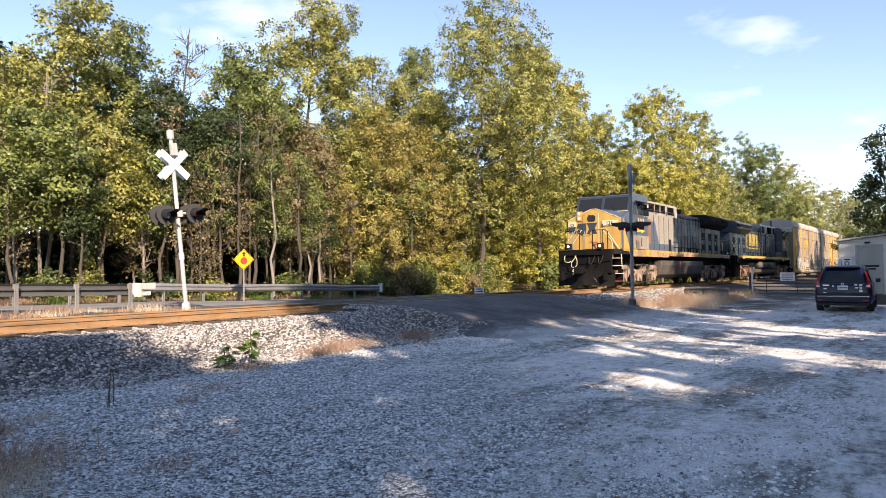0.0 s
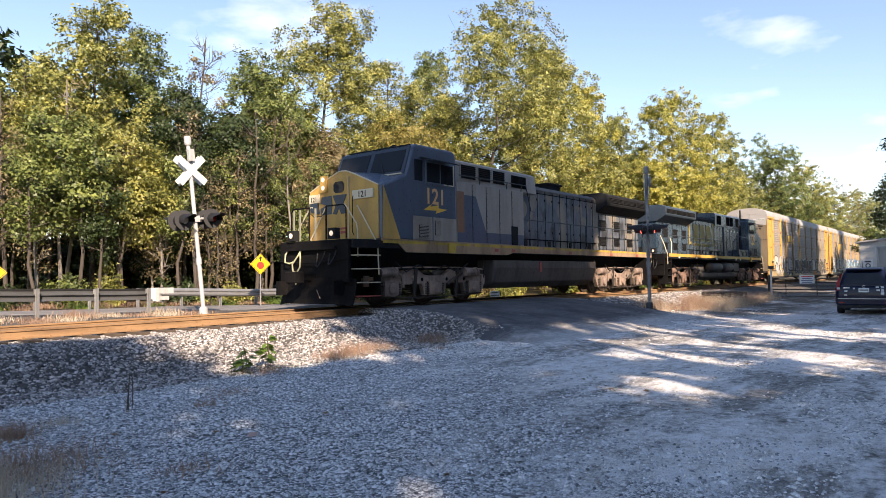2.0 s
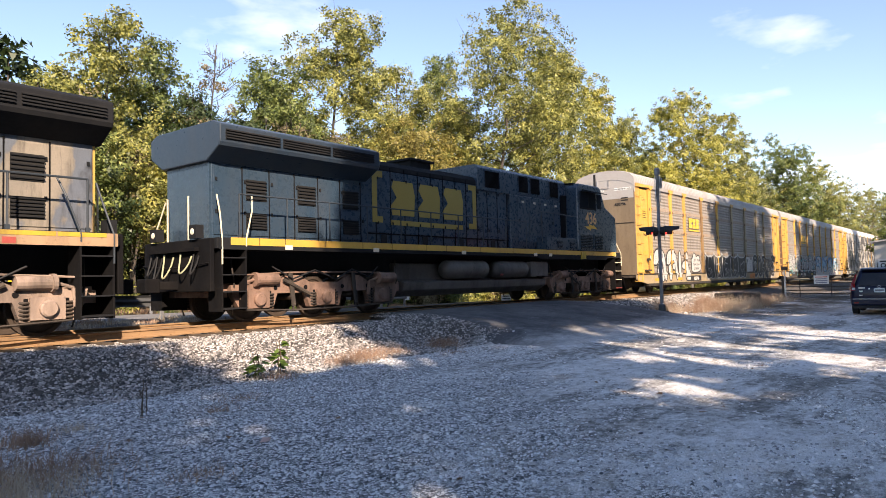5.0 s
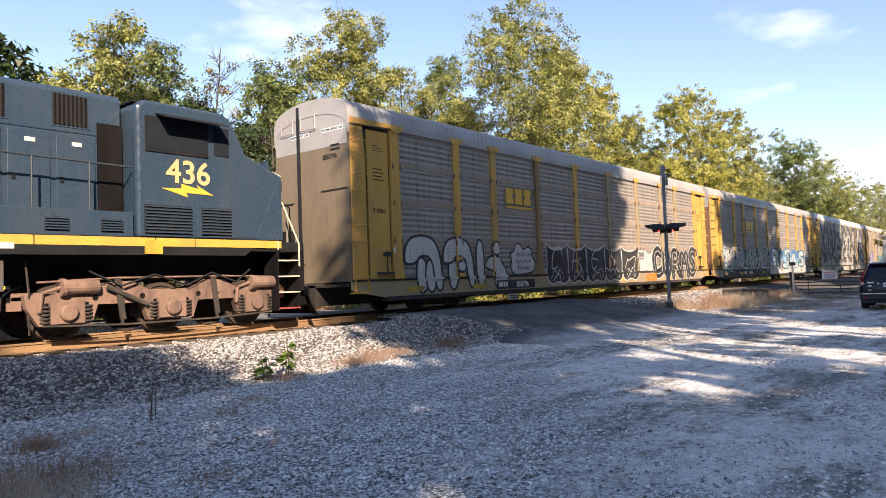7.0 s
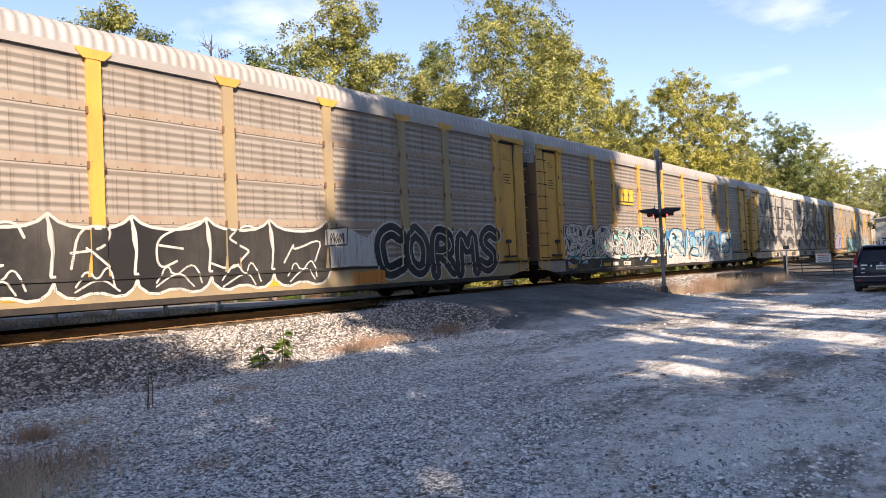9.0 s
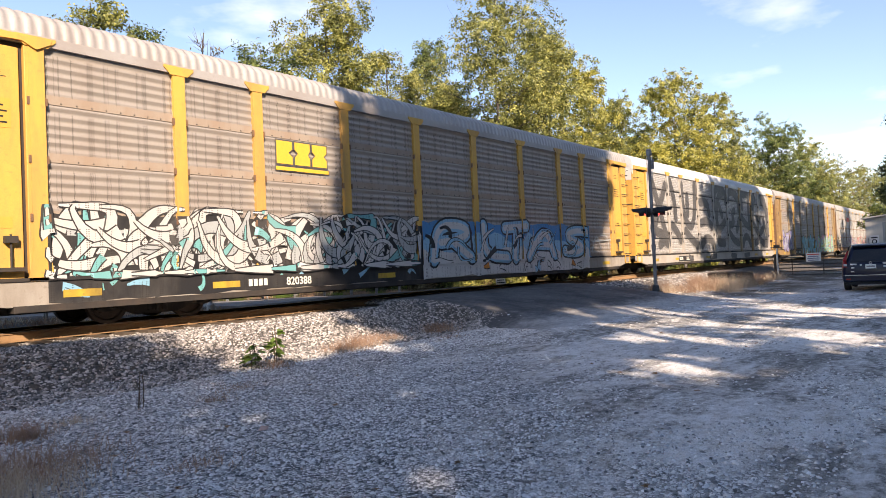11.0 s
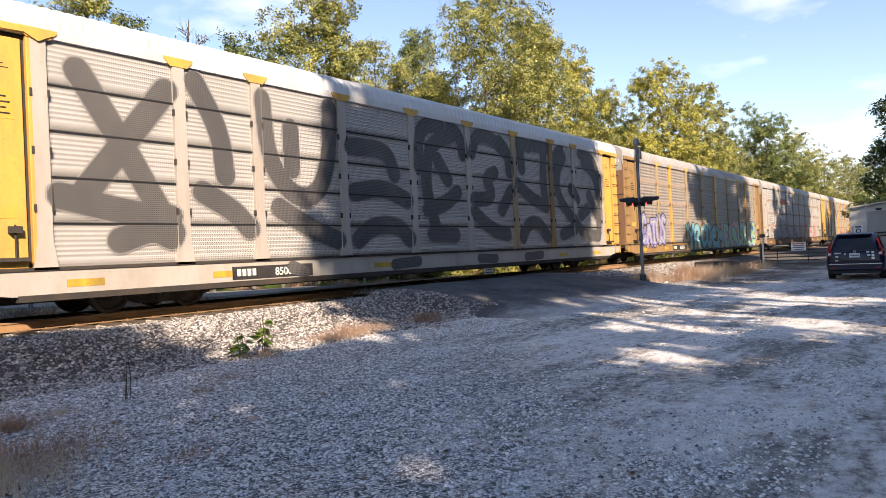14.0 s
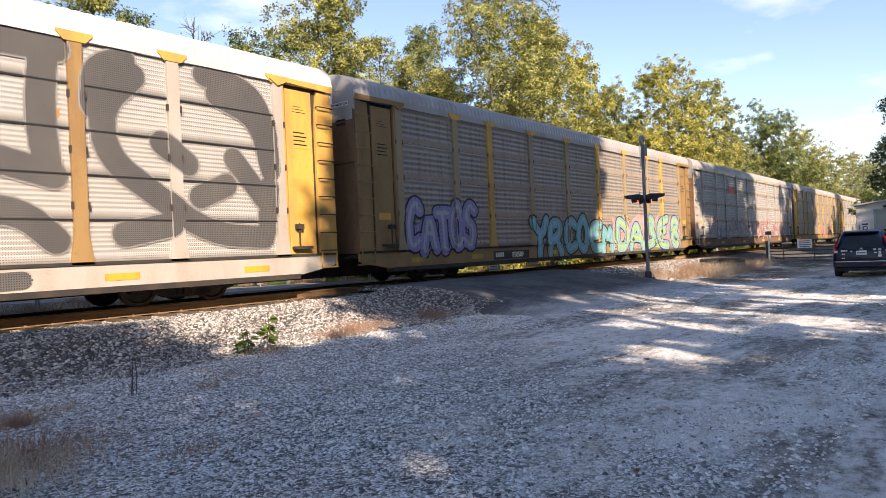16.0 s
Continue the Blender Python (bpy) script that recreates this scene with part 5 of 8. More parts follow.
        if e < 0:
            part("roof_rail", Shape().rod((-5.3, e * 1.52, 4.18), (-1.1, e * 1.52, 4.22), 0.018).rod((-1.1, e * 1.52, 4.22), (-0.4, e * 1.3, 3.35), 0.018).rod((-0.4, e * 1.3, 3.35), (0.3, e * 1.05, 3.35), 0.018), RAIL_GRIP, box)
            for x in (-4.1, -2.4, -1.4):
                part("rail_post", Shape().rod((x, e * 1.45, 3.75), (x, e * 1.52, 4.2), 0.018), RAIL_GRIP, box)
        else:
            # flat black panel on the cabinet side next to the cab
            part("black_panel", Shape().box(-5.44, -4.95, 1.02, 1.05, 2.45, 4.25), PILOT_BLACK, box)
            part("raised_walkway", Shape().box(-5.43, -3.0, 1.02, 1.50, 1.95, 2.45), cabinet, box, bevel=0.01)
            louvre(box, -5.2, -4.8, 2.05, 2.3, 1.50, 1, "vent", 5, cabinet)
            louvre(box, -4.2, -3.8, 2.05, 2.3, 1.50, 1, "vent", 5, cabinet)
            part("raised_rail", Shape().rod((-5.4, 1.48, 3.35), (-2.6, 1.48, 3.40), 0.021).rod((-2.6, 1.48, 3.40), (-1.9, 1.48, 2.95), 0.021), RAIL_GRIP, box)
            for x in (-4.6, -3.6, -2.7):
                part("rail_post", Shape().rod((x, 1.48, 2.2), (x, 1.48, 3.38), 0.02), RAIL_GRIP, box)
    # engine hood with its doors
    hd = part("engine_hood", Shape().prism([(-0.92, 1.93), (0.92, 1.93), (0.92, 4.28), (0.78, 4.42), (-0.78, 4.42), (-0.92, 4.28)], -2.05, 10.2), hood, t, bevel=0.02)
    for e in (-1, 1):
        x, k = -1.95, 0
        while x < 9.4:
            w = 0.62 if x < 5.2 else 0.78
            dr = part("hood_door", Shape().box(x + 0.012, x + w - 0.012, *sorted((e * 0.915, e * 0.942)), 2.30 if x < 5.2 else 2.05, 4.12 if x < 5.2 else 3.62), hood, hd, bevel=0.008)
            for zl in (3.85 if x < 5.2 else 3.3, 2.55):
                part("latch", Shape().box(x + w - 0.10, x + w - 0.05, *sorted((e * 0.94, e * 0.965)), zl, zl + 0.08), SOOT, dr)
            if 5.2 < x < 9.0 and k % 2 == 0:
                louvre(dr, x + 0.1, x + w - 0.1, 2.9, 3.4, e * 0.942, e, "vent", 6)
                louvre(dr, x + 0.1, x + w - 0.1, 2.2, 2.6, e * 0.942, e, "vent", 6)
            if x < 5.2 and k % 3 == 1:
                part("footing", Shape().box(x + 0.18, x + 0.42, *sorted((e * 0.915, e * 0.945)), 1.98, 2.24), MESH_DARK, hd)
            part("door_seam", Shape().box(x - 0.012, x + 0.012, *sorted((e * 0.92, e * 0.950)), 1.96, 4.25 if x < 5.2 else 3.68), PILOT_BLACK, hd)
            x, k = x + w, k + 1
        part("hood_band", Shape().box(-2.0, 5.2, *sorted((e * 0.92, e * 0.948)), 2.255, 2.295), PILOT_BLACK, hd)
        part("roof_seam", Shape().box(-2.0, 5.2, *sorted((e * 0.92, e * 0.946)), 4.135, 4.16), PILOT_BLACK, hd)
        # walkway rails
        handrail(t, -2.4, 9.85, e * 1.48, 1.93, 2.95, 1.42, RAIL_GRIP)
        part("walkway_tread", Shape().box(-2.05, 10.4, *sorted((e * 0.93, e * 1.50)), 1.93, 1.945), SOOT, t)
        part("stairs", Shape().box(-2.95, -2.55, *sorted((e * 1.48, e * 1.53)), 1.93, 2.65), SOOT, t) if number == "121" else None
    rad = part("radiator", Shape().prism([(-0.95, 3.72), (0.95, 3.72), (1.46, 4.02), (1.50, 4.10), (1.50, 4.50), (1.2, 4.62), (-1.2, 4.62), (-1.50, 4.50), (-1.50, 4.10), (-1.46, 4.02)], 5.25, 10.35), SOOT if number == "121" else LOCO_DARK, t, "sooty dark overhanging radiator wing", bevel=0.03)
    for e in (-1, 1):
        for x0 in (5.5, 7.1, 8.7):
            louvre(rad, x0, x0 + 1.5, 4.16, 4.40, e * 1.495, e, "screen", 4, SOOT)
    part("end_hood", Shape().prism([(-0.9, 1.93), (0.9, 1.93), (0.9, 3.8), (-0.9, 3.8)], 10.2, 10.25), nose if number != "121" else LOCO_YELLOW, t)
    part("exhaust", Shape().box(1.75, 2.75, -0.45, 0.45, 4.40, 4.74).box(1.65, 2.85, -0.52, 0.52, 4.72, 4.80), SOOT, t, bevel=0.02)
    part("roof_hatch", Shape().box(-0.1, 1.2, -0.5, 0.5, 4.42, 4.5).rod((0.0, -0.3, 4.55), (1.1, -0.3, 4.55), 0.05).rod((0.0, 0.2, 4.55), (1.1, 0.2, 4.55), 0.05), SOOT, t)
    part("hood_roof", Shape().prism([(-0.935, 4.16), (-0.93, 4.29), (-0.79, 4.435), (0.79, 4.435), (0.93, 4.29), (0.935, 4.16)], -2.0, 5.24), SOOT if gold_logo else TANK, t, "sooty hood roof")
    if gold_logo:
        # the owner's mark, kept as plain yellow shapes
        for e in (-1, 1):
            yy = sorted((e * 0.952, e * 0.957))
            lg = part("emblem", Shape().slab([(-0.03, 2.6), (0.40, 2.6), (0.40, 2.78), (0.17, 2.78), (0.17, 3.92), (0.40, 3.92), (0.40, 4.10), (-0.03, 4.10)], *yy), GOLD_FADED, t, "plain faded yellow emblem shapes between brackets")
            part("emblem_bracket", Shape().slab([(4.6, 2.6), (5.03, 2.6), (5.03, 4.10), (4.6, 4.10), (4.6, 3.92), (4.83, 3.92), (4.83, 2.78), (4.6, 2.78)], *yy), GOLD_FADED, lg)
            part("emblem_bar", Shape().box(0.75, 4.25, *yy, 2.55, 2.70), GOLD_FADED, lg)
            for x0 in (0.75, 1.98, 3.21):
                part("emblem_block", Shape().slab([(x0, 2.85), (x0 + 0.98, 2.85), (x0 + 1.04, 3.12), (x0 + 0.78, 3.38), (x0 + 1.0, 3.68), (x0 + 0.92, 3.88), (x0 + 0.06, 3.88), (x0 - 0.04, 3.5)], *yy), GOLD_FADED, lg)
    else:
        for e in (-1, 1):
            part("emblem", Shape().turned([(0.35, e * 0.943), (0.62, e * 0.943), (0.62, e * 0.948), (0.35, e * 0.948)], (-1.25, 0, 3.45), "y", 24), LOCO_BLUE, t, "faded blue round emblem")
    CARS.append((t, offset, flipped))
    return t


locomotive(LOCO_AT[0], False, "121", LOCO_BLUE, LOCO_GREY, LOCO_HOOD, LOCO_YELLOW, TRUCK_DUST, "weathered grey, blue and yellow diesel locomotive leading the train", False)
locomotive(LOCO_AT[1], True, "436", LOCO_SLATE, LOCO_SLATE, LOCO_SLATE, LOCO_SLATE, TRUCK_RUST, "dark blue diesel locomotive with a yellow sill stripe", True)
# ---- enclosed car carriers ----
def perforated(name, colour, stain, holes, dot=0.30, pitch=26.0, amount=0.4, metal=0.15):
    """Weathered sheet steel with columns of small punched holes."""
    n = Nodes(name)
    rust = n.noise(1.1, 6, 0.65, (0.6, 1.0, 0.35))
    fine = n.noise(30.0, 4)
    c = n.mix(n.ramp(rust, [(0.42, (0, 0, 0)), (0.75, (amount,) * 3)]), colour, stain)
    c = n.mix(0.2, c, n.ramp(fine, [(0.3, (0.35, 0.35, 0.35)), (0.7, (0.65, 0.65, 0.65))]), "OVERLAY")
    sep = n.node("ShaderNodeSeparateXYZ")
    n.link(n.co.outputs["Object"], sep.inputs["Vector"])
    def m(op, a, b=None):
        k = n.node("ShaderNodeMath")
        k.operation = op
        for i, v in enumerate((a, b)):
            if v is None:
                continue
            if isinstance(v, float):
                k.inputs[i].default_value = v
            else:
                n.link(v, k.inputs[i])
        return k.outputs[0]
    u = m("SUBTRACT", m("FRACT", m("MULTIPLY", sep.outputs["X"], pitch)), 0.5)
    w = m("SUBTRACT", m("FRACT", m("MULTIPLY", sep.outputs["Z"], pitch)), 0.5)
    d = m("SQRT", m("ADD", m("MULTIPLY", u, u), m("MULTIPLY", w, w)))
    hole = m("LESS_THAN", d, dot)
    if holes == "columns":
        col = n.noise(1.0, 2, 0.5, (9.0, 0.01, 0.01))
        hole = m("MULTIPLY", hole, m("GREATER_THAN", col, 0.53))
        band = m("LESS_THAN", m("FRACT", m("MULTIPLY", sep.outputs["Z"], 0.945)), 0.78)
        hole = m("MULTIPLY", hole, band)
    c = n.mix(m("MULTIPLY", hole, 0.85), c, (0.03, 0.025, 0.022))
    return n.done(c, 0.58, metal, fine, 0.002, 0.3)


SHEET_TAN = perforated("tan galvanised panel", (0.375, 0.335, 0.295), (0.29, 0.205, 0.15), "columns", metal=0.3)
SHEET_GREY = perforated("grey galvanised panel", (0.375, 0.355, 0.32), (0.25, 0.18, 0.13), "columns", metal=0.3)
SHEET_WHITE = perforated("white punched panel", (0.50, 0.485, 0.46), (0.39, 0.335, 0.285), "all", 0.24, 22.0, 0.25)
RACK_YELLOW = worn("car carrier yellow", (0.68, 0.385, 0.085), (0.30, 0.17, 0.09), 0.6, 0.55)
# faded ochre paint; on posts it also gives yellow its shaded tone
RACK_FADED_SHADED = worn("faded ochre and shaded yellow paint", (0.38, 0.29, 0.165), (0.27, 0.22, 0.17), 0.8, 0.6)
# duller brown tone for the first car's end doors
RACK_END = worn("dull brown end door paint", (0.215, 0.165, 0.11), (0.09, 0.065, 0.045), 0.6, 0.6)
RACK_OCHRE = worn("rusty ochre paint", (0.33, 0.205, 0.085), (0.15, 0.08, 0.045), 0.6, 0.6)
RACK_WHITE = worn("dirty white paint", (0.44, 0.415, 0.375), (0.30, 0.22, 0.16), 0.5, 0.55)
RACK_BROWN = worn("brown rusted paint", (0.23, 0.13, 0.075), (0.08, 0.05, 0.035), 0.6, 0.7)
ROOF_GREY = worn("galvanised roof", (0.43, 0.41, 0.39), (0.28, 0.21, 0.17), 0.45, 0.5, 0.2, (0.5, 0.5, 0.5))
RACK_STRIP = worn("rusty tan band", (0.36, 0.295, 0.235), (0.30, 0.195, 0.13), 0.7, 0.6)
RACK_SILL = worn("dirty grey sill", (0.36, 0.325, 0.28), (0.14, 0.10, 0.07), 0.7, 0.6)
ROOF_WHITE = worn("pale roof", (0.66, 0.655, 0.64), (0.40, 0.34, 0.30), 0.35, 0.5, 0.1, (0.5, 0.5, 0.5))
UNDER = worn("dark underframe", (0.035, 0.032, 0.03), (0.10, 0.07, 0.05), 0.5, 0.8)
SPRAY = {k: perforated("spray paint " + k, c, (0.3, 0.27, 0.23), "columns" if k not in ("grey", "smoke", "haze") else "all", 0.28, 24.0, 0.3) for k, c in {
    "white": (0.60, 0.59, 0.565), "black": (0.022, 0.022, 0.024), "grey": (0.085, 0.085, 0.088), "blue": (0.05, 0.25, 0.52), "teal": (0.16, 0.46, 0.46), "ice": (0.24, 0.50, 0.66), "silver": (0.44, 0.47, 0.47), "smoke": (0.105, 0.104, 0.106), "haze": (0.33, 0.32, 0.31),
    "violet": (0.30, 0.27, 0.50), "red": (0.50, 0.10, 0.07), "pink": (0.66, 0.38, 0.38), "lime": (0.42, 0.60, 0.22), "orange": (0.72, 0.24, 0.03)}.items()}
HALF, EAVE, CROWN, SILL_LOW, SILL_TOP = 13.78, 5.34, 6.02, 0.47, 0.93
POSTS = [-12.0, -9.2, -7.2, -4.4, -1.47, 1.47, 4.4, 7.25, 9.25, 12.0]
ARC = [(1.56 * math.cos(radians(a)) if 0 < a < 180 else (1.56 if a == 0 else -1.56), EAVE + (CROWN - EAVE) * math.sin(radians(a)) ** 0.65) for a in range(0, 181, 15)]


def panel_mesh(w, sheet, ribs, sheets, key, deep=0.018):
    """One side panel of width w: ribbed sheets above one another, proud ribs and flat seams."""
    def make():
        rows, h = [], (EAVE - 0.14 - SILL_TOP) / sheets
        for s in range(sheets):
            z = SILL_TOP + s * h
            rows += [(0.006, z), (0.006, z + 0.010), (0.018, z + 0.012), (0.018, z + h * 0.20)]
            for k in range(ribs):
                a, d = z + h * (0.22 + 0.76 * k / ribs), h * 0.76 / ribs
                rows += [(0.018, a), (0.018 - 2 * deep, a + d * 0.25), (0.018 - 2 * deep, a + d * 0.55), (0.018, a + d * 0.8)]
            rows += [(0.018, z + h - 0.006), (0.006, z + h - 0.004)]
        v = np.array([(x, -y, z) for y, z in rows for x in (0, w)], np.float32)
        i = np.arange(len(rows) - 1) * 2
        return mesh_arrays("side_panel", v, np.stack([i, i + 1, i + 3, i + 2], 1), sheet)
    return cached(("panel", key, round(w, 2)), make)


def strip_mesh(w, sheets):
    """The flat rusty band along the foot of one sheet."""
    def make():
        h = (EAVE - 0.14 - SILL_TOP) / sheets
        return Shape().box(0.09, w - 0.09, -0.004, 0.004, 0.012, h * 0.17).mesh("seam_strip", RACK_STRIP)
    return cached(("strip", sheets, round(w, 2)), make)


def rivet_mesh(w, sheets):
    def make():
        s, h = Shape(), (EAVE - 0.14 - SILL_TOP) / sheets
        for q in range(1, sheets):
            for k in range(int(w / 0.28)):
                x, z = 0.15 + k * 0.28, SILL_TOP + q * h + 0.03
                s.box(x - 0.013, x + 0.013, -0.028, -0.022, z, z + 0.026)
        return s.mesh("rivets", UNDER)
    return cached(("rivets", sheets, round(w, 2)), make)


def roof_mesh(material, pitch=0.22):
    """Curved roof with raised flat ribs across it."""
    def make():
        n = int(2 * HALF / pitch)
        xs = [(-HALF + (k + a) * 2 * HALF / n, u) for k in range(n) for a, u in ((0.0, 0), (0.42, 0), (0.50, 1), (0.92, 1))] + [(HALF, 0)]
        v = []
        for x, u in xs:
            for j, (y, z) in enumerate(ARC):
                up = u * math.sin(math.pi * j / (len(ARC) - 1)) ** 0.2
                v.append((x, y * (1 + 0.016 * up), z + 0.028 * up))
        m = len(ARC)
        i = np.arange((len(xs) - 1) * m).reshape(-1, m)[:, :-1].ravel()
        return mesh_arrays("roof", np.array(v, np.float32), np.stack([i, i + 1, i + m + 1, i + m], 1), material)
    return cached(("roof", material.name), make)


def rack_truck(parent, x):
    def make():
        s = Shape()
        for e in (-1, 1):
            s.slab([(-1.25, 0.30), (-1.1, 0.26), (-0.72, 0.28), (-0.45, 0.16), (0.45, 0.16), (0.72, 0.28), (1.1, 0.26), (1.25, 0.30), (1.2, 0.58), (0.6, 0.72), (-0.6, 0.72), (-1.2, 0.58)], *sorted((e * 0.98, e * 1.12)))
            for a in (-0.89, 0.89):
                s.turned([(0, e * 1.2), (0.10, e * 1.2), (0.12, e * 1.1)], (a, 0, 0.42), "y", 12)
            for a in (-0.16, 0.0, 0.16):
                s.rod((a, e * 1.1, 0.22), (a, e * 1.1, 0.46), 0.07, n=8)
        s.box(-0.25, 0.25, -1.2, 1.2, 0.46, 0.66)
        return s.mesh("truck", TRUCK_DARK)
    ob = part("truck", cached(("rack truck",), make), None, parent, "greasy two-axle freight truck")
    ob.matrix_basis = pose(x, 0, 0)
    for a in (-0.89, 0.89):
        wheelset(ob, a, 0.42)


def rack(index, sheet, key, ribs, sheets, posts, ends, end_face, roof, sill, label):
    """An enclosed three-deck car carrier, its middle at x = 0, rail head at z = 0."""
    t = thing("autorack_car", on_track(RACK_AT + index * RACK_STEP), label, "railway car", "car carriers of the train")
    under = part("underframe", Shape().box(-HALF - 0.35, HALF + 0.35, -0.45, 0.45, 0.30, 0.92).box(-HALF, HALF, -1.45, 1.45, 0.80, 0.90), UNDER, t)
    for a in np.arange(-12, 12.1, 2.0):
        part("cross_bearer", Shape().box(a - 0.06, a + 0.06, -1.45, 1.45, 0.55, 0.80), UNDER, under)
    for e in (-1, 1):
        part("coupler", Shape().box(*sorted((e * (HALF + 0.3), e * (HALF + 0.72))), -0.1, 0.1, 0.72, 0.92).box(*sorted((e * (HALF + 0.55), e * (HALF + 0.74))), -0.19, 0.19, 0.66, 0.98), TRUCK_DARK, t, bevel=0.02)
        part("air_hose", Shape().tube([(e * (HALF + 0.3), 0.35, 0.7), (e * (HALF + 0.45), 0.37, 0.4), (e * (HALF + 0.7), 0.3, 0.32)], 0.024), BLACK, t)
    for x in (-9.6, 9.6):
        rack_truck(t, x)
    rf = part("roof", roof_mesh(roof), None, t)
    for side in (-1, 1):
        near = side < 0
        ys = lambda a, b: sorted((side * a, side * b))
        part("top_chord", Shape().box(-HALF, HALF, *ys(1.50, 1.575), EAVE - 0.16, EAVE + 0.02), roof, t)
        sl = part("side_sill", Shape().slab([(-HALF + 0.3, 0.62), (-HALF + 1.2, SILL_LOW), (HALF - 1.2, SILL_LOW), (HALF - 0.3, 0.62), (HALF, 0.70), (HALF, SILL_TOP), (-HALF, SILL_TOP), (-HALF, 0.70)], *ys(1.47, 1.555)), sill, t, bevel=0.008)
        # dark strip along the sill's foot stands for the shade beneath the car
        part("sill_shade_strip", Shape().box(-HALF + 1.3, HALF - 1.3, *ys(1.30, 1.58), SILL_LOW - 0.10, SILL_LOW + 0.02), UNDER, sl)
        part("sill_shelf", Shape().box(-HALF, HALF, *ys(1.46, 1.585), SILL_TOP - 0.01, SILL_TOP + 0.05), UNDER, sl)
        for x in (-11.3, -8.2, -3.0, 2.6, 8.0, 11.2):
            part("reflector", Shape().box(x - 0.35, x + 0.35, *ys(1.555, 1.562), 0.60, 0.74), STRIPE, sl)
        for k in range(len(POSTS) - 1):
            w = POSTS[k + 1] - POSTS[k]
            ob = part("side_panel", panel_mesh(w, sheet, ribs, sheets, key, 0.018 if sheets == 4 else 0.007), None, t)
            ob.matrix_basis = pose(POSTS[k], -1.50, 0) if near else pose(POSTS[k + 1], 1.50, 0, 0, 0, 180)
            if sheets == 4 and near and index < 6:
                for q in range(1, 4):
                    part("seam_strip", strip_mesh(w, sheets), None, ob).matrix_basis = pose(0, -0.0185, SILL_TOP + q * (EAVE - 0.14 - SILL_TOP) / sheets)
                tagged(part("rivets", rivet_mesh(w, sheets), None, ob), kind="stuff")
            if sheets == 5 and near:
                for q in range(1, 5):
                    z = SILL_TOP + q * (EAVE - 0.14 - SILL_TOP) / 5
                    part("seam", Shape().box(POSTS[k] + 0.10, POSTS[k + 1] - 0.10, -1.545, -1.50, z - 0.018, z + 0.018), BLACK, t)
        for k, x in enumerate(POSTS):
            pm = posts[k % len(posts)]
            po = part("post", Shape().slab([(x - 0.22, SILL_TOP), (x + 0.22, SILL_TOP), (x + 0.135, SILL_TOP + 0.55), (x + 0.135, EAVE - 0.10), (x - 0.135, EAVE - 0.10), (x - 0.135, SILL_TOP + 0.55)], *ys(1.50, 1.585)), pm, t)
            if near and index < 6:
                for z in (2.05, 3.1, 4.15):
                    for d in (-0.15, 0.15):
                        pin = part("hinge_pin", cached(("pin", sheets), lambda: Shape().box(-0.02, 0.02, -0.025, 0.025, -0.07, 0.07).mesh("hinge_pin", RACK_BROWN if sheets == 4 else UNDER)), None, po)
                        pin.matrix_basis = pose(x + d, side * 1.575, z)
            part("bracket", Shape().slab([(x - 0.34, EAVE - 0.06), (x - 0.20, EAVE - 0.20), (x + 0.20, EAVE - 0.20), (x + 0.34, EAVE - 0.06), (x + 0.34, EAVE - 0.01), (x - 0.34, EAVE - 0.01)], *ys(1.575, 1.60)), RACK_YELLOW, po)
        for e in (-1, 1):
            # the end bay: a stile, a flat door between dark gaps, and a strip that carries the ladder
            at = lambda a, b: sorted((e * a, e * b))
            x0, x1 = at(12.05, HALF - 0.02)
            dr = part("end_panel", Shape().box(x0, x1, *ys(1.36, 1.47), SILL_TOP, EAVE - 0.16), UNDER, t)
            part("stile", Shape().box(*at(12.02, 12.20), *ys(1.44, 1.575), SILL_TOP - 0.02, EAVE - 0.18), ends, dr, bevel=0.012)
            part("door_leaf", Shape().box(*at(12.27, 13.10), *ys(1.46, 1.525), SILL_TOP + 0.04, EAVE - 0.26), ends, dr, bevel=0.015)
            part("ladder_strip", Shape().slab([(e * 13.20, SILL_TOP - 0.05), (e * 13.74, SILL_TOP - 0.05), (e * 13.74, EAVE - 0.2), (e * 13.28, EAVE - 0.2), (e * 13.20, 4.3)][::e], *ys(1.45, 1.56)), ends, dr, bevel=0.012)
            part("header_plate", Shape().slab([(e * 11.75, EAVE - 0.12), (e * 12.0, EAVE - 0.26), (e * 12.25, EAVE - 0.14), (e * 13.76, EAVE - 0.20), (e * 13.76, EAVE - 0.03), (e * 11.75, EAVE - 0.03)][::e], *ys(1.56, 1.63)), ends, dr)
            part("notice", Shape().box(*at(12.42, 12.96), *ys(1.525, 1.531), 3.62, 4.14), STRIPE_BRIGHT if ends is RACK_YELLOW and e < 0 else ends, dr)
            bars = Shape()
            xa, xb = at(12.48, 12.90)
            for k in range(4):
                bars.box(xa, xb - 0.06 * (k % 2), *ys(1.531, 1.534), 3.70 + k * 0.10, 3.73 + k * 0.10)
            if index == 0 and e < 0 and near:
                lettering("T 9365", 0.17, facing(-12.69, -1.529, 2.80, -1), BLACK, dr, "stencil")
                part("round_sticker", Shape().turned([(0, -0.003), (0.11, -0.003), (0.11, 0.003)], (-12.11, -1.579, 1.78), "y", 18), WHITE, dr)
            for k in range(3):
                bars.box(xa, xb - 0.08 * (k % 3), *ys(1.525, 1.528), 4.52 + k * 0.07, 4.535 + k * 0.07)
            tagged(part("notice_print", bars, BLACK, dr), kind="stuff")
            part("yellow_placard", Shape().box(*at(12.44, 12.94), *ys(1.525, 1.531), 1.86, 2.06), STRIPE_BRIGHT, dr)
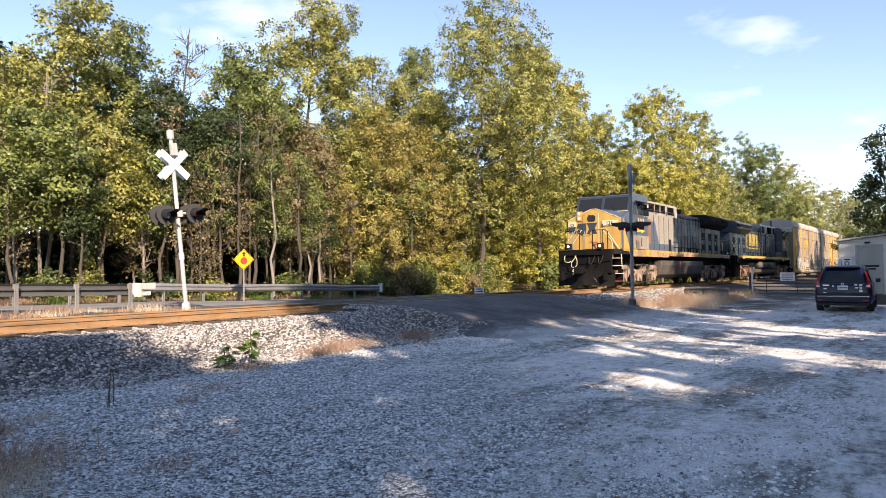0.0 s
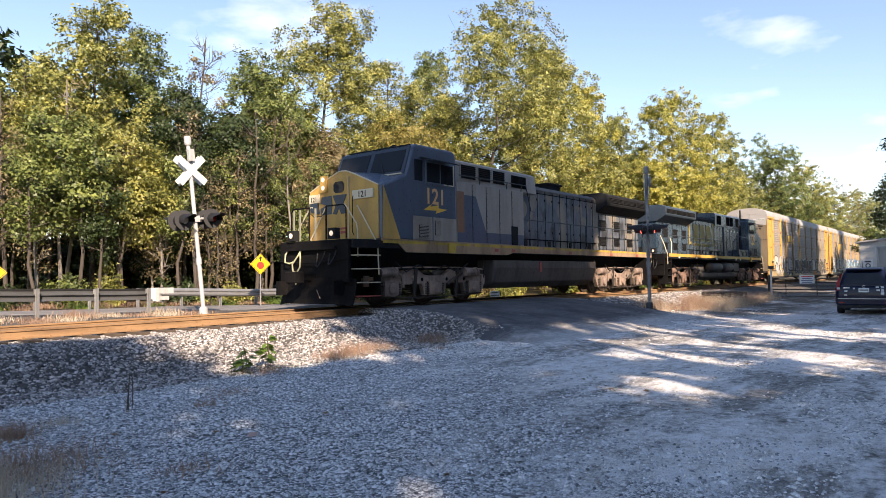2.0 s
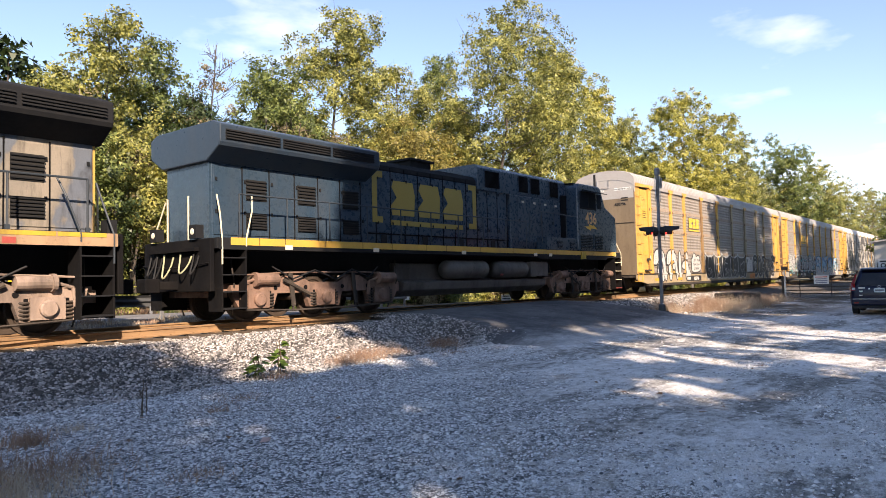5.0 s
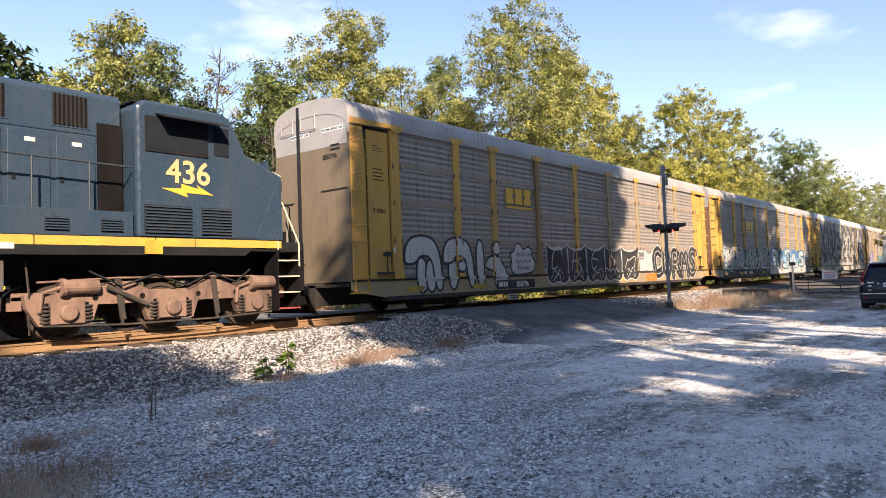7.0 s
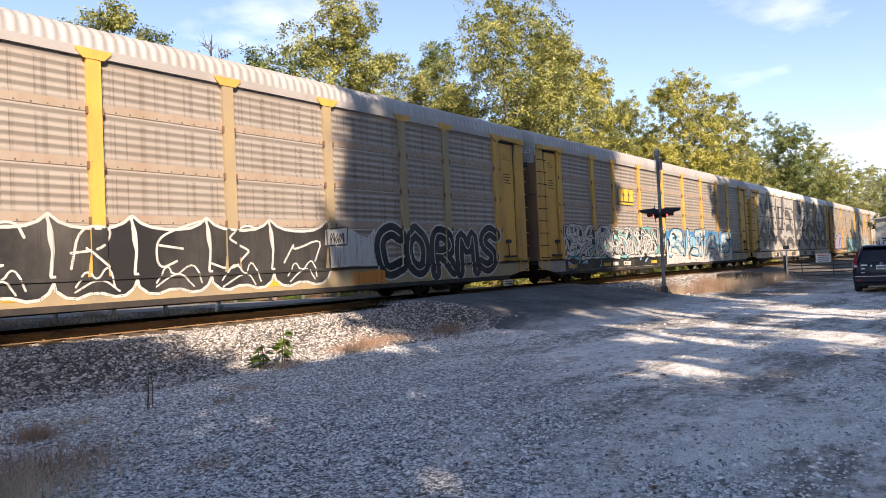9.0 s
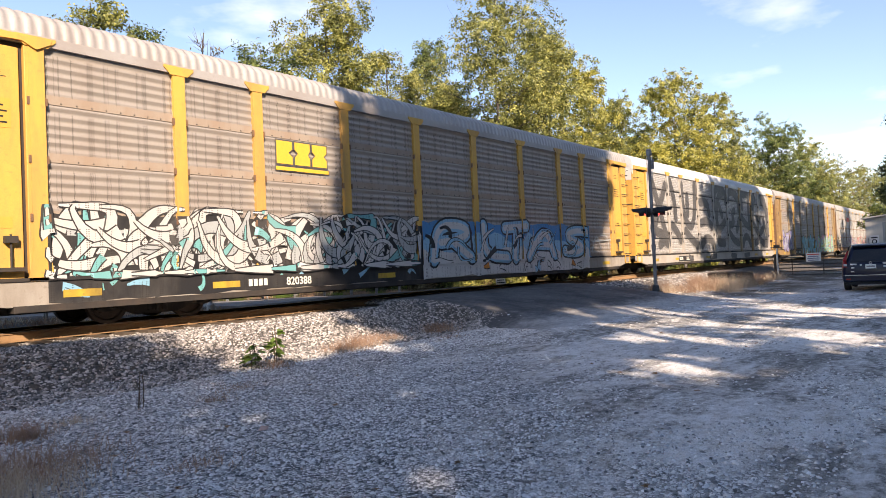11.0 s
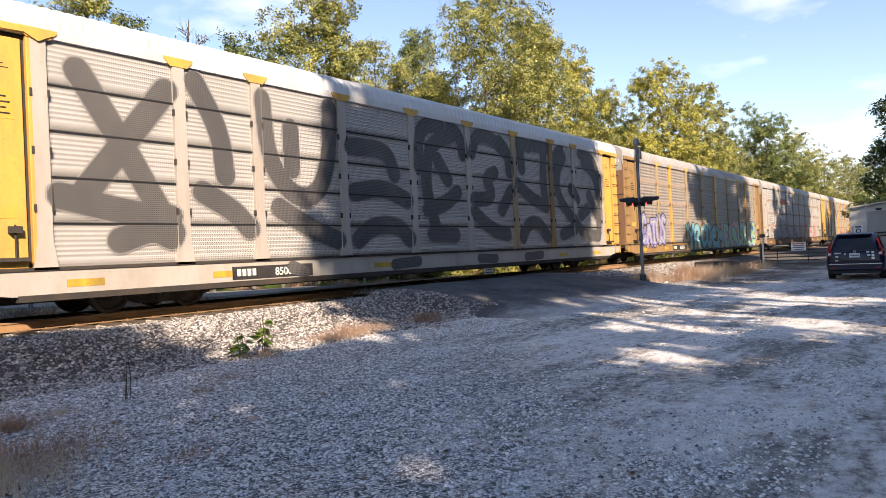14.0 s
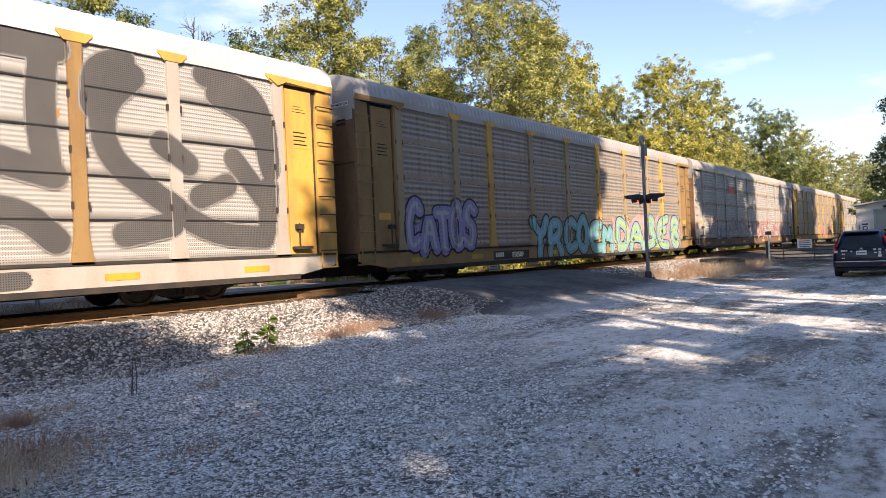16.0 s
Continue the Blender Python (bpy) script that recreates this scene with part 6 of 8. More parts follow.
            part("hand_brake", Shape().box(*at(12.3, 12.85), *ys(1.52, 1.68), 1.10, 1.17).rod((e * 12.5, side * 1.6, 1.15), (e * 12.5, side * 1.6, 1.75), 0.02).box(*at(12.4, 12.6), *ys(1.54, 1.66), 1.6, 1.72), UNDER, dr)
            part("corner_step", Shape().box(*at(13.2, 13.74), *ys(1.40, 1.62), 0.60, 0.64).box(*at(13.2, 13.24), *ys(1.56, 1.60), 0.60, 0.98).box(*at(13.70, 13.74), *ys(1.56, 1.60), 0.60, 0.98), ends, dr)
            for k in range(9):
                z = SILL_TOP + 0.12 + k * 0.46
                part("ladder_rung", Shape().tube([(e * 13.22, side * 1.56, z), (e * 13.22, side * 1.66, z), (e * 13.72, side * 1.66, z), (e * 13.72, side * 1.56, z)], 0.016, 5), UNDER if index in (1, 2) else ends, dr)
    for e in (-1, 1):
        x0, x1 = sorted((e * (HALF - 0.06), e * (HALF + 0.02)))
        ring = [(y * 0.985, z - 0.02) for y, z in ARC]
        en = part("end_door", Shape().prism([(-1.53, SILL_TOP), (1.53, SILL_TOP)] + ring, x0, x1), end_face, t)
        xx = sorted((e * (HALF + 0.02), e * (HALF + 0.05)))
        part("upper_door", Shape().prism([(-1.50, 4.62), (1.50, 4.62)] + [(y * 0.965, z - 0.05) for y, z in ARC], *sorted((e * (HALF + 0.02), e * (HALF + 0.026)))), roof, en, "pale upper part of the end door")
        part("door_split", Shape().box(*xx, 0.42, 0.54, SILL_TOP, CROWN - 0.1), BLACK, en)
        for y0, y1 in ((-0.30, 0.30), (0.66, 1.18)):
            part("grab_bar", Shape().tube([(e * (HALF + 0.02), y0, 5.62), (e * (HALF + 0.08), y0, 5.58), (e * (HALF + 0.08), y0, 5.20), (e * (HALF + 0.08), y1, 5.20), (e * (HALF + 0.08), y1, 5.58), (e * (HALF + 0.02), y1, 5.62)], 0.016, 5), roof, en)
        part("door_seam", Shape().box(*xx, -1.5, -0.45, 3.42, 3.445).box(*xx, 0.75, 1.35, 3.20, 3.225), UNDER, en)
        cap = part("roof_cap", Shape().prism([(y * 1.012, z) for y, z in ARC] + [(y * 0.99, z - 0.45) for y, z in reversed(ARC)], *sorted((e * (HALF - 0.25), e * (HALF + 0.04)))), roof, t)
        for k in range(2):
            part("mark_bar", Shape().box(*sorted((e * (HALF + 0.02), e * (HALF + 0.034))), -1.22, -0.86, 4.50 + 0.11 * k, 4.55 + 0.11 * k), BLACK, en)
        if e < 0 and index == 0:
            lettering("850796", 0.19, pose(-HALF - 0.032, -0.82, 4.28, 90, 0, -90), BLACK, en, "end_number")
        if e < 0 and index < 4:
            for y in (-0.95, 0.45):
                pl = part("height_plate", Shape().box(-HALF - 0.032, -HALF - 0.021, y - 0.42, y + 0.42, 5.02, 5.14), WHITE, en)
                lettering("EXCESS HEIGHT CAR", 0.085, pose(-HALF - 0.035, y, 5.05, 90, 0, -90), BLACK, pl, "plate_text")
        part("end_platform", Shape().box(*sorted((e * HALF, e * (HALF + 0.35))), -1.3, 1.3, 0.80, 0.86), UNDER, t)
    CARS.append((t, RACK_AT + index * RACK_STEP, False))
    return t


# strokes of hand-sprayed letters, in a unit square
GLYPHS = {
    "n": [[(0.05, 0), (0.08, 0.75), (0.35, 1), (0.75, 0.95), (0.92, 0.6), (0.9, 0)], [(0.05, 0.72), (0.45, 0.62), (0.5, 0.05)]],
    "k": [[(0.1, 0), (0.15, 1)], [(0.15, 0.35), (0.5, 0.5), (0.9, 0.85)], [(0.45, 0.45), (0.75, 0.3), (0.95, 0)]],
    "i": [[(0.5, 0), (0.45, 0.65)], [(0.5, 0.9), (0.55, 0.95)]],
    "S": [[(0.9, 0.85), (0.55, 1), (0.15, 0.8), (0.3, 0.55), (0.75, 0.45), (0.9, 0.2), (0.5, 0), (0.05, 0.12)]],
    "E": [[(0.9, 0.95), (0.2, 0.9), (0.08, 0.5), (0.15, 0.05), (0.9, 0.02)], [(0.12, 0.5), (0.75, 0.52)]],
    "C": [[(0.95, 0.8), (0.6, 1), (0.15, 0.75), (0.08, 0.3), (0.4, 0), (0.92, 0.15)]],
    "O": [[(0.5, 1), (0.1, 0.75), (0.08, 0.25), (0.5, 0), (0.9, 0.25), (0.92, 0.75), (0.5, 1)]],
    "R": [[(0.1, 0), (0.12, 1), (0.65, 0.98), (0.88, 0.72), (0.55, 0.48), (0.15, 0.48)], [(0.5, 0.48), (0.95, 0)]],
    "M": [[(0.05, 0), (0.12, 0.95), (0.48, 0.35), (0.86, 1), (0.95, 0)]],
    "L": [[(0.15, 1), (0.1, 0.08), (0.95, 0.02)]],
    "A": [[(0.02, 0), (0.5, 1), (0.95, 0)], [(0.2, 0.38), (0.8, 0.36)]],
    "F": [[(0.12, 0), (0.15, 0.95), (0.95, 1)], [(0.15, 0.5), (0.75, 0.55)]],
    "U": [[(0.1, 1), (0.08, 0.3), (0.45, 0), (0.88, 0.28), (0.92, 1)]],
    "Y": [[(0.05, 1), (0.5, 0.5), (0.95, 1)], [(0.5, 0.5), (0.45, 0)]],
    "D": [[(0.1, 0), (0.12, 1), (0.7, 0.9), (0.95, 0.5), (0.7, 0.05), (0.1, 0)]],
    "B": [[(0.1, 0), (0.12, 1), (0.7, 0.9), (0.75, 0.6), (0.15, 0.52), (0.85, 0.4), (0.85, 0.1), (0.1, 0)]],
    "T": [[(0.02, 0.95), (0.98, 1)], [(0.5, 0.95), (0.48, 0)]],
    "2": [[(0.08, 0.75), (0.4, 1), (0.85, 0.8), (0.7, 0.45), (0.1, 0.02), (0.95, 0.05)]],
    "4": [[(0.7, 0), (0.7, 1), (0.05, 0.35), (0.98, 0.33)]],
    "8": [[(0.5, 0.52), (0.15, 0.75), (0.5, 1), (0.85, 0.75), (0.5, 0.52), (0.1, 0.25), (0.5, 0), (0.9, 0.25), (0.5, 0.52)]],
    "~": [[(0.0, 0.2), (0.3, 0.9), (0.5, 0.3), (0.8, 1.0), (1.0, 0.1)], [(0.1, 0.0), (0.6, 0.6), (0.9, 0.0)]],
}


def smooth_line(pts, times=2):
    for _ in range(times):
        out = [pts[0]]
        for a, b in zip(pts[:-1], pts[1:]):
            out += [(a[0] * 0.75 + b[0] * 0.25, a[1] * 0.75 + b[1] * 0.25), (a[0] * 0.25 + b[0] * 0.75, a[1] * 0.25 + b[1] * 0.75)]
        pts = out + [pts[-1]]
    return pts


COATS = {}


def wall_y(x, z):
    """How far out the painted side stands: panels, posts in front of them, the sill below."""
    if z < SILL_TOP + 0.055:
        return -1.5880 if z > SILL_TOP - 0.012 else -1.5575
    foot = 0.085 * max(0.0, (SILL_TOP + 0.55 - z) / 0.55)
    return -1.5870 if min(abs(x - a) for a in POSTS) < 0.145 + foot else -1.5305


def coat(car):
    COATS[car.name] = COATS.get(car.name, 0) + 1
    return 0.00012 * COATS[car.name]


def ribbon(shape, pts, w, car, taper=0.0):
    """A painted stroke of width w on the wall, with round ends; each coat lies on the one before."""
    fine = []
    for a, b in zip(pts[:-1], pts[1:]):
        n = max(1, int(math.hypot(b[0] - a[0], b[1] - a[1]) / 0.10))
        fine += [(a[0] + (b[0] - a[0]) * k / n, a[1] + (b[1] - a[1]) * k / n) for k in range(n)]
    pts = [Vector((p[0], 0, p[1])) for p in fine + [pts[-1]]]
    left, right = [], []
    for k, p in enumerate(pts):
        d = (pts[min(k + 1, len(pts) - 1)] - pts[max(k - 1, 0)]).normalized()
        n = Vector((-d.z, 0, d.x)) * (w * (1 - taper * k / len(pts)) + taper * 0.01) / 2
        left.append((p.x + n.x, p.z + n.z))
        right.append((p.x - n.x, p.z - n.z))
    if w > 0.15 and not taper:
        disc = lambda p, a: [(p.x + w / 2 * math.cos(a - i * 0.524), p.z + w / 2 * math.sin(a - i * 0.524)) for i in range(1, 6)]
        turn = lambda e, p: math.atan2(e[1] - p.z, e[0] - p.x)
        filled(shape, left + disc(pts[-1], turn(left[-1], pts[-1])) + right[::-1] + disc(pts[0], turn(right[0], pts[0])), car)
        return
    lift, base = coat(car), len(shape.v)
    for k, (a, b) in enumerate(zip(left, right)):
        y = wall_y(pts[k].x, pts[k].z) - lift - 0.00003 * k / len(pts)
        shape.v += [(a[0], y, a[1]), (b[0], y, b[1])]
    for k in range(len(pts) - 1):
        shape.f.append((base + 2 * k, base + 2 * k + 1, base + 2 * k + 3, base + 2 * k + 2))
    for p, more in ((pts[0], 0.00005), (pts[-1], 0.00008)) if not taper else ():
        b = len(shape.v)
        shape.v += [(p.x + w / 2 * math.cos(i * 0.6283), wall_y(p.x, p.z) - lift - more, p.z + w / 2 * math.sin(i * 0.6283)) for i in range(10)]
        shape.f.append(tuple(range(b, b + 10)))


def closed_line(pts, times=2):
    """A closed outline with its corners rounded off."""
    for _ in range(times):
        out = []
        for a, b in zip(pts, pts[1:] + pts[:1]):
            out += [(a[0] * 0.75 + b[0] * 0.25, a[1] * 0.75 + b[1] * 0.25), (a[0] * 0.25 + b[0] * 0.75, a[1] * 0.25 + b[1] * 0.75)]
        pts = out
    return pts


def filled(shape, pts, car, step=0.03):
    """Paint inside a closed outline, laid in narrow upright strokes that follow the wall."""
    lift = coat(car)
    x, end = min(p[0] for p in pts), max(p[0] for p in pts)
    edges = list(zip(pts, pts[1:] + pts[:1]))
    while x < end:
        m, cuts = x + step / 2, []
        for a, b in edges:
            if (a[0] <= m) != (b[0] <= m):
                cuts.append((a[1] + (b[1] - a[1]) * (m - a[0]) / (b[0] - a[0]), 1 if b[0] > a[0] else -1))
        cuts.sort()
        wound, lo = 0, None
        for z, way in cuts:
            if wound == 0:
                lo = z
            wound += way
            if wound:
                continue
            marks = [lo] + [q for q in (SILL_TOP - 0.012, SILL_TOP + 0.055) if lo < q < z] + [z]
            for a, b in zip(marks[:-1], marks[1:]):
                y, n = wall_y(m, (a + b) / 2) - lift, len(shape.v)
                shape.v += [(x, y, a), (x + step, y, a), (x + step, y, b), (x, y, b)]
                shape.f.append((n, n + 1, n + 2, n + 3))
        x += step


def bubble(car, box, outline, fill="white", line="black", w=0.075, rounds=2):
    """One rounded sprayed shape: a filled outline in the box (x0, z0, x1, z1), edged with a line."""
    x0, z0, x1, z1 = box
    pts = closed_line([(x0 + (x1 - x0) * a, z0 + (z1 - z0) * b) for a, b in outline], rounds)
    s = Shape()
    filled(s, pts, car)
    body = tagged(part("sprayed_shape", s, SPRAY[fill], car, "sprayed shape filled in " + fill), kind="stuff")
    if line:
        s = Shape()
        ribbon(s, pts + pts[:2], w, car)
        part("outline", s, SPRAY[line], body)
    return body


def strokes(car, lines, w, paint, name="sprayed_stroke", parent=None):
    """Free strokes, each a part of its own."""
    for line in lines:
        s = Shape()
        ribbon(s, smooth_line(line), w, car)
        tagged(part(name, s, SPRAY[paint], parent or car), kind="stuff")


def interlock(car, x0, x1, z0, z1, fills, count, seed, wide=(0.16, 0.34), edge=0.07, slope=0.5):
    """Interlocking arrows and bands, each edged in black and lying over the ones before."""
    rng = np.random.default_rng(seed)
    black, tones = Shape(), {f: Shape() for f in fills}
    for i in range(count):
        x = x0 + (x1 - x0) * (i + rng.uniform(0, 1)) / count
        z, l = rng.uniform(z0, z0 + 0.75 * (z1 - z0)), rng.uniform(0.5, 1.15) * (z1 - z0)
        a, bend = slope + rng.normal(0, 0.55) + (3.14 if rng.random() < 0.5 else 0), rng.normal(0, 1.0)
        pts = [(min(x1, max(x0, x + l * k / 4 * math.cos(a + bend * k / 4))), min(z1, max(z0, z + l * k / 4 * math.sin(a + bend * k / 4)))) for k in range(5)]
        if math.hypot(pts[0][0] - pts[-1][0], pts[0][1] - pts[-1][1]) < 0.3:
            continue
        pts, w = smooth_line(pts, 1), rng.uniform(*wide)
        ribbon(black, pts, w + edge, car, 0.8)
        ribbon(tones[fills[int(rng.integers(len(fills)))]], pts, w, car, 0.95)
    first = part("graffiti", black, SPRAY["black"], car, "interlocking sprayed bands edged in black")
    tagged(first, kind="stuff")
    for f, sh in tones.items():
        if sh.v:
            tagged(part("sprayed_band", sh, SPRAY[f], first), kind="stuff")


def graffiti(car, word, x0, x1, z0, z1, layers, seed, name="graffiti", slant=0.0, jag=0.06):
    """Sprayed letters on the near side; layers are (width, paint), from the back to the front."""
    rng = np.random.default_rng(seed)
    cell = (x1 - x0) / len(word)
    letters = []
    for k, ch in enumerate(word):
        tilt, lift, tall = rng.normal(0, 0.06), rng.uniform(-0.03, 0.08), rng.uniform(0.88, 1.08)
        strokes = []
        for line in GLYPHS[ch]:
            pts = []
            for a, b in line:
                a, b = a + rng.normal(0, jag) + (b - 0.5) * (slant + tilt), (b + lift) * tall + rng.normal(0, jag * 0.6)
                pts.append((x0 + (k + 0.08 + a * 0.84) * cell, z0 + (z1 - z0) * b))
            strokes.append(smooth_line(pts))
        letters.append(strokes)
    first = [None] * len(letters)
    for j, (w, paint) in enumerate(layers):
        for k, strokes in enumerate(letters):
            s = Shape()
            for line in strokes:
                ribbon(s, line, w * (z1 - z0), car)
            ob = part("sprayed_letter" if j == 0 else "fill", s, SPRAY[paint], car if j == 0 else first[k], "hand-sprayed letter in " + layers[-1][1] + " paint" if j == 0 else "")
            tagged(ob, kind="stuff")
            first[k] = first[k] or ob
    return first


def paint_patch(car, x0, x1, z0, z1, paint, seed, rag=0.07):
    """A sprayed background area with an uneven top edge."""
    rng = np.random.default_rng(seed)
    n = max(6, int((x1 - x0) / 0.35))
    top = [(x1 - (x1 - x0) * k / n, z1 + rng.normal(0, rag)) for k in range(n + 1)]
    low = [(x0 + (x1 - x0) * k / n, z0 + rng.normal(0, 0.02)) for k in range(n + 1)]
    s = Shape()
    filled(s, low + top, car)
    coat_ob = part("paint_patch", s, SPRAY[paint], car)
    tagged(coat_ob, kind="stuff")
    return coat_ob


def emblem(car, x, z, w, paint):
    """The owner's mark as plain edged blocks over a bar."""
    plate = part("emblem", Shape().box(x, x + w, -1.545, -1.535, z - 0.16, z - 0.07), paint, car, "plain yellow emblem shapes")
    part("emblem_edge", Shape().box(x - 0.02, x + w + 0.03, -1.5348, -1.5320, z - 0.18, z - 0.05), SPRAY["smoke"], plate)
    for k in range(3):
        a, b = x + k * w / 3 + 0.03, x + (k + 1) * w / 3 - 0.05
        left, right = (0.0, 0.10, 0.10)[k], (0.12, 0.06, 0.10)[k]
        for g, mat, y0, y1, name in ((0.035, SPRAY["smoke"], -1.5348, -1.5320, "emblem_edge"), (0.0, paint, -1.545, -1.535, "emblem_block")):
            part(name, Shape().slab([(a - g, z - g), (b + g, z - g), (b + g, z + 0.18), (b - right + g, z + 0.28), (b + g, z + 0.38), (b + g, z + 0.56 + g), (a - g, z + 0.56 + g), (a - g, z + 0.38), (a + left - g, z + 0.28), (a - g, z + 0.18)], y0, y1), mat, plate)


def car_number(car, x, text, bars=True):
    """Reporting mark as bars and the running number on the sill."""
    pl = part("number_plate_panel", Shape().box(x - 0.75, x + 1.65, -1.563, -1.557, 0.52, 0.82), SPRAY["black"], car)
    for k in range(4):
        part("mark_bar", Shape().box(x - 0.62 + k * 0.14, x - 0.52 + k * 0.14, -1.566, -1.562, 0.60, 0.76), PALE, pl)
    lettering(text, 0.26, pose(x + 0.85, -1.564, 0.58, 90, 0, 0), PALE, pl, "car_number")


ARCH = [(0.0, 0.55), (0.04, 0.82), (0.22, 0.98), (0.62, 1.0), (0.86, 0.86), (0.97, 0.5), (1.0, 0.12), (0.88, 0.02), (0.78, 0.12), (0.72, 0.62), (0.42, 0.66), (0.30, 0.52), (0.08, 0.50)]
OVAL = [(0.5, 0.0), (0.12, 0.12), (0.0, 0.5), (0.12, 0.88), (0.5, 1.0), (0.88, 0.88), (1.0, 0.5), (0.88, 0.12)]
SNOUT = [(0.0, 0.62), (0.05, 0.82), (0.3, 1.0), (0.62, 0.92), (0.92, 0.6), (1.0, 0.2), (0.9, 0.05), (0.6, 0.12), (0.52, 0.0), (0.36, 0.1), (0.42, 0.5), (0.2, 0.55)]
CLOUD = [(0.1, 0.0), (0.0, 0.3), (0.08, 0.45), (0.0, 0.7), (0.18, 0.78), (0.25, 1.05), (0.45, 1.0), (0.52, 0.8), (0.72, 0.95), (0.9, 0.8), (0.85, 0.6), (1.0, 0.45), (0.95, 0.1), (0.6, 0.02)]
SPIKED = [(0.0, 0.15), (0.06, 0.7), (-0.03, 1.02), (0.16, 0.86), (0.5, 0.82), (0.82, 0.86), (1.02, 1.04), (0.96, 0.78), (1.04, 0.45), (1.0, 0.12), (0.8, -0.02), (0.5, 0.08), (0.22, -0.02)]
# later posts take the faded tone in place of tree shade on yellow
c1 = rack(0, SHEET_TAN, "tan", 5, 4, [RACK_YELLOW] * 2 + [RACK_YELLOW, RACK_OCHRE, RACK_YELLOW] + [RACK_FADED_SHADED] * 4 + [RACK_YELLOW], RACK_YELLOW, RACK_END, ROOF_GREY, RACK_FADED_SHADED, "tan enclosed car carrier with yellow posts and white graffiti")
bubble(c1, (-11.25, 0.50, -10.75, 1.62), OVAL)
bubble(c1, (-10.85, 0.52, -10.35, 1.55), OVAL)
bubble(c1, (-11.76, 0.50, -10.02, 2.24), ARCH)
bubble(c1, (-9.78, 0.56, -9.30, 1.60), OVAL)
bubble(c1, (-10.02, 0.55, -8.40, 2.22), ARCH)
bubble(c1, (-9.36, 1.12, -8.82, 1.50), OVAL)
bubble(c1, (-8.32, 0.55, -7.86, 2.22), OVAL)
bubble(c1, (-7.85, 0.58, -6.52, 1.68), SNOUT)
bubble(c1, (-7.42, 1.66, -6.98, 2.14), OVAL)
bubble(c1, (-6.36, 0.98, -4.72, 2.06), CLOUD, "white", "black", 0.06)
for k, (a, b) in enumerate(((-5.95, -4.95), (-6.05, -5.0), (-5.9, -5.1))):
    graffiti(c1, "~~~~", a, b, 1.62 - k * 0.24, 1.80 - k * 0.24, [(0.10, "black")], 72 + k)
for k, (a, b) in enumerate(((-3.95, -2.3), (-2.35, -0.75), (-0.8, 0.9), (0.85, 2.55), (2.5, 4.3))):
    bubble(c1, (a, 0.58, b, 2.18), SPIKED, "black", "white", 0.06, 1)
for word, a, b, seed in (("C", -3.7, -2.7, 33), ("R", -2.1, -1.0, 34), ("E", -0.5, 0.7, 35), ("S", 1.0, 2.3, 36), ("M", 2.8, 4.0, 37)):
    graffiti(c1, word, a, b, 1.05, 1.95, [(0.055, "white")], seed, slant=0.25, jag=0.14)
    graffiti(c1, "~", a, b, 0.70, 1.25, [(0.07, "white")], seed + 20, jag=0.05)
paint_patch(c1, 4.3, 6.0, 1.0, 1.75, "white", 44, 0.2)
bubble(c1, (4.15, 1.52, 4.98, 2.04), [(0.0, 0.05), (0.06, 0.85), (1.0, 1.0), (0.95, 0.1)], "white", "black", 0.04, 0)
graffiti(c1, "~~~", 4.3, 4.85, 1.62, 1.92, [(0.10, "black")], 45)
graffiti(c1, "CORMS", 5.95, 11.95, 0.72, 1.98, [(0.44, "white"), (0.36, "black")], 5, jag=0.04)
graffiti(c1, "CORMS", 5.95, 11.95, 0.72, 1.98, [(0.03, "white")], 5, jag=0.04)
paint_patch(c1, 5.1, 6.3, 0.52, 0.86, "orange", 46, 0.02)
emblem(c1, -6.5, 3.47, 1.70, GOLD)
car_number(c1, -6.5, "850796")
c2 = rack(1, SHEET_TAN, "tan", 5, 4, [RACK_YELLOW], RACK_YELLOW, RACK_BROWN, ROOF_GREY, RACK_SILL, "tan enclosed car carrier with yellow posts and blue graffiti")
paint_patch(c2, -11.9, -1.4, 0.50, 2.15, "black", 40, 0.06)
interlock(c2, -11.9, -1.6, 0.55, 1.0, ["teal", "black", "ice"], 26, 62, (0.10, 0.22), 0.05, 0.2)
interlock(c2, -11.9, -1.6, 0.98, 2.30, ["white", "white", "silver", "white", "teal"], 190, 61, (0.12, 0.30), 0.06, 0.8)
paint_patch(c2, -1.45, 9.65, 0.98, 2.27, "blue", 7, 0.05)
paint_patch(c2, -1.45, 9.6, 0.98, 1.72, "ice", 47, 0.16)
paint_patch(c2, -1.45, 9.5, 0.50, 1.30, "white", 48, 0.12)
interlock(c2, -1.3, 9.4, 0.56, 0.95, ["white", "ice", "orange", "white"], 20, 63, (0.16, 0.30), 0.10, 0.2)
for word, a, b, seed, lean in (("R", -1.2, 1.3, 8, 0.2), ("L", 1.5, 3.3, 9, -0.1), ("T", 2.9, 4.7, 10, 0.1), ("A", 4.6, 7.0, 11, 0.15), ("S", 7.1, 9.5, 12, 0.2)):
    graffiti(c2, word, a, b, 1.05, 2.12, [(0.50, "black"), (0.38, "ice"), (0.20, "white")], seed, slant=lean, jag=0.05)
interlock(c2, -1.3, 9.4, 0.98, 2.1, ["ice", "white", "black"], 26, 64, (0.05, 0.14), 0.07, 0.9)
strokes(c2, [[(9.8, 1.2), (10.3, 2.0), (10.7, 1.3)], [(10.7, 1.9), (11.4, 1.9), (11.5, 1.2)], [(9.9, 1.6), (11.7, 1.7)]], 0.05, "silver")
emblem(c2, -6.7, 3.52, 1.68, GOLD)
car_number(c2, -7.0, "820388")
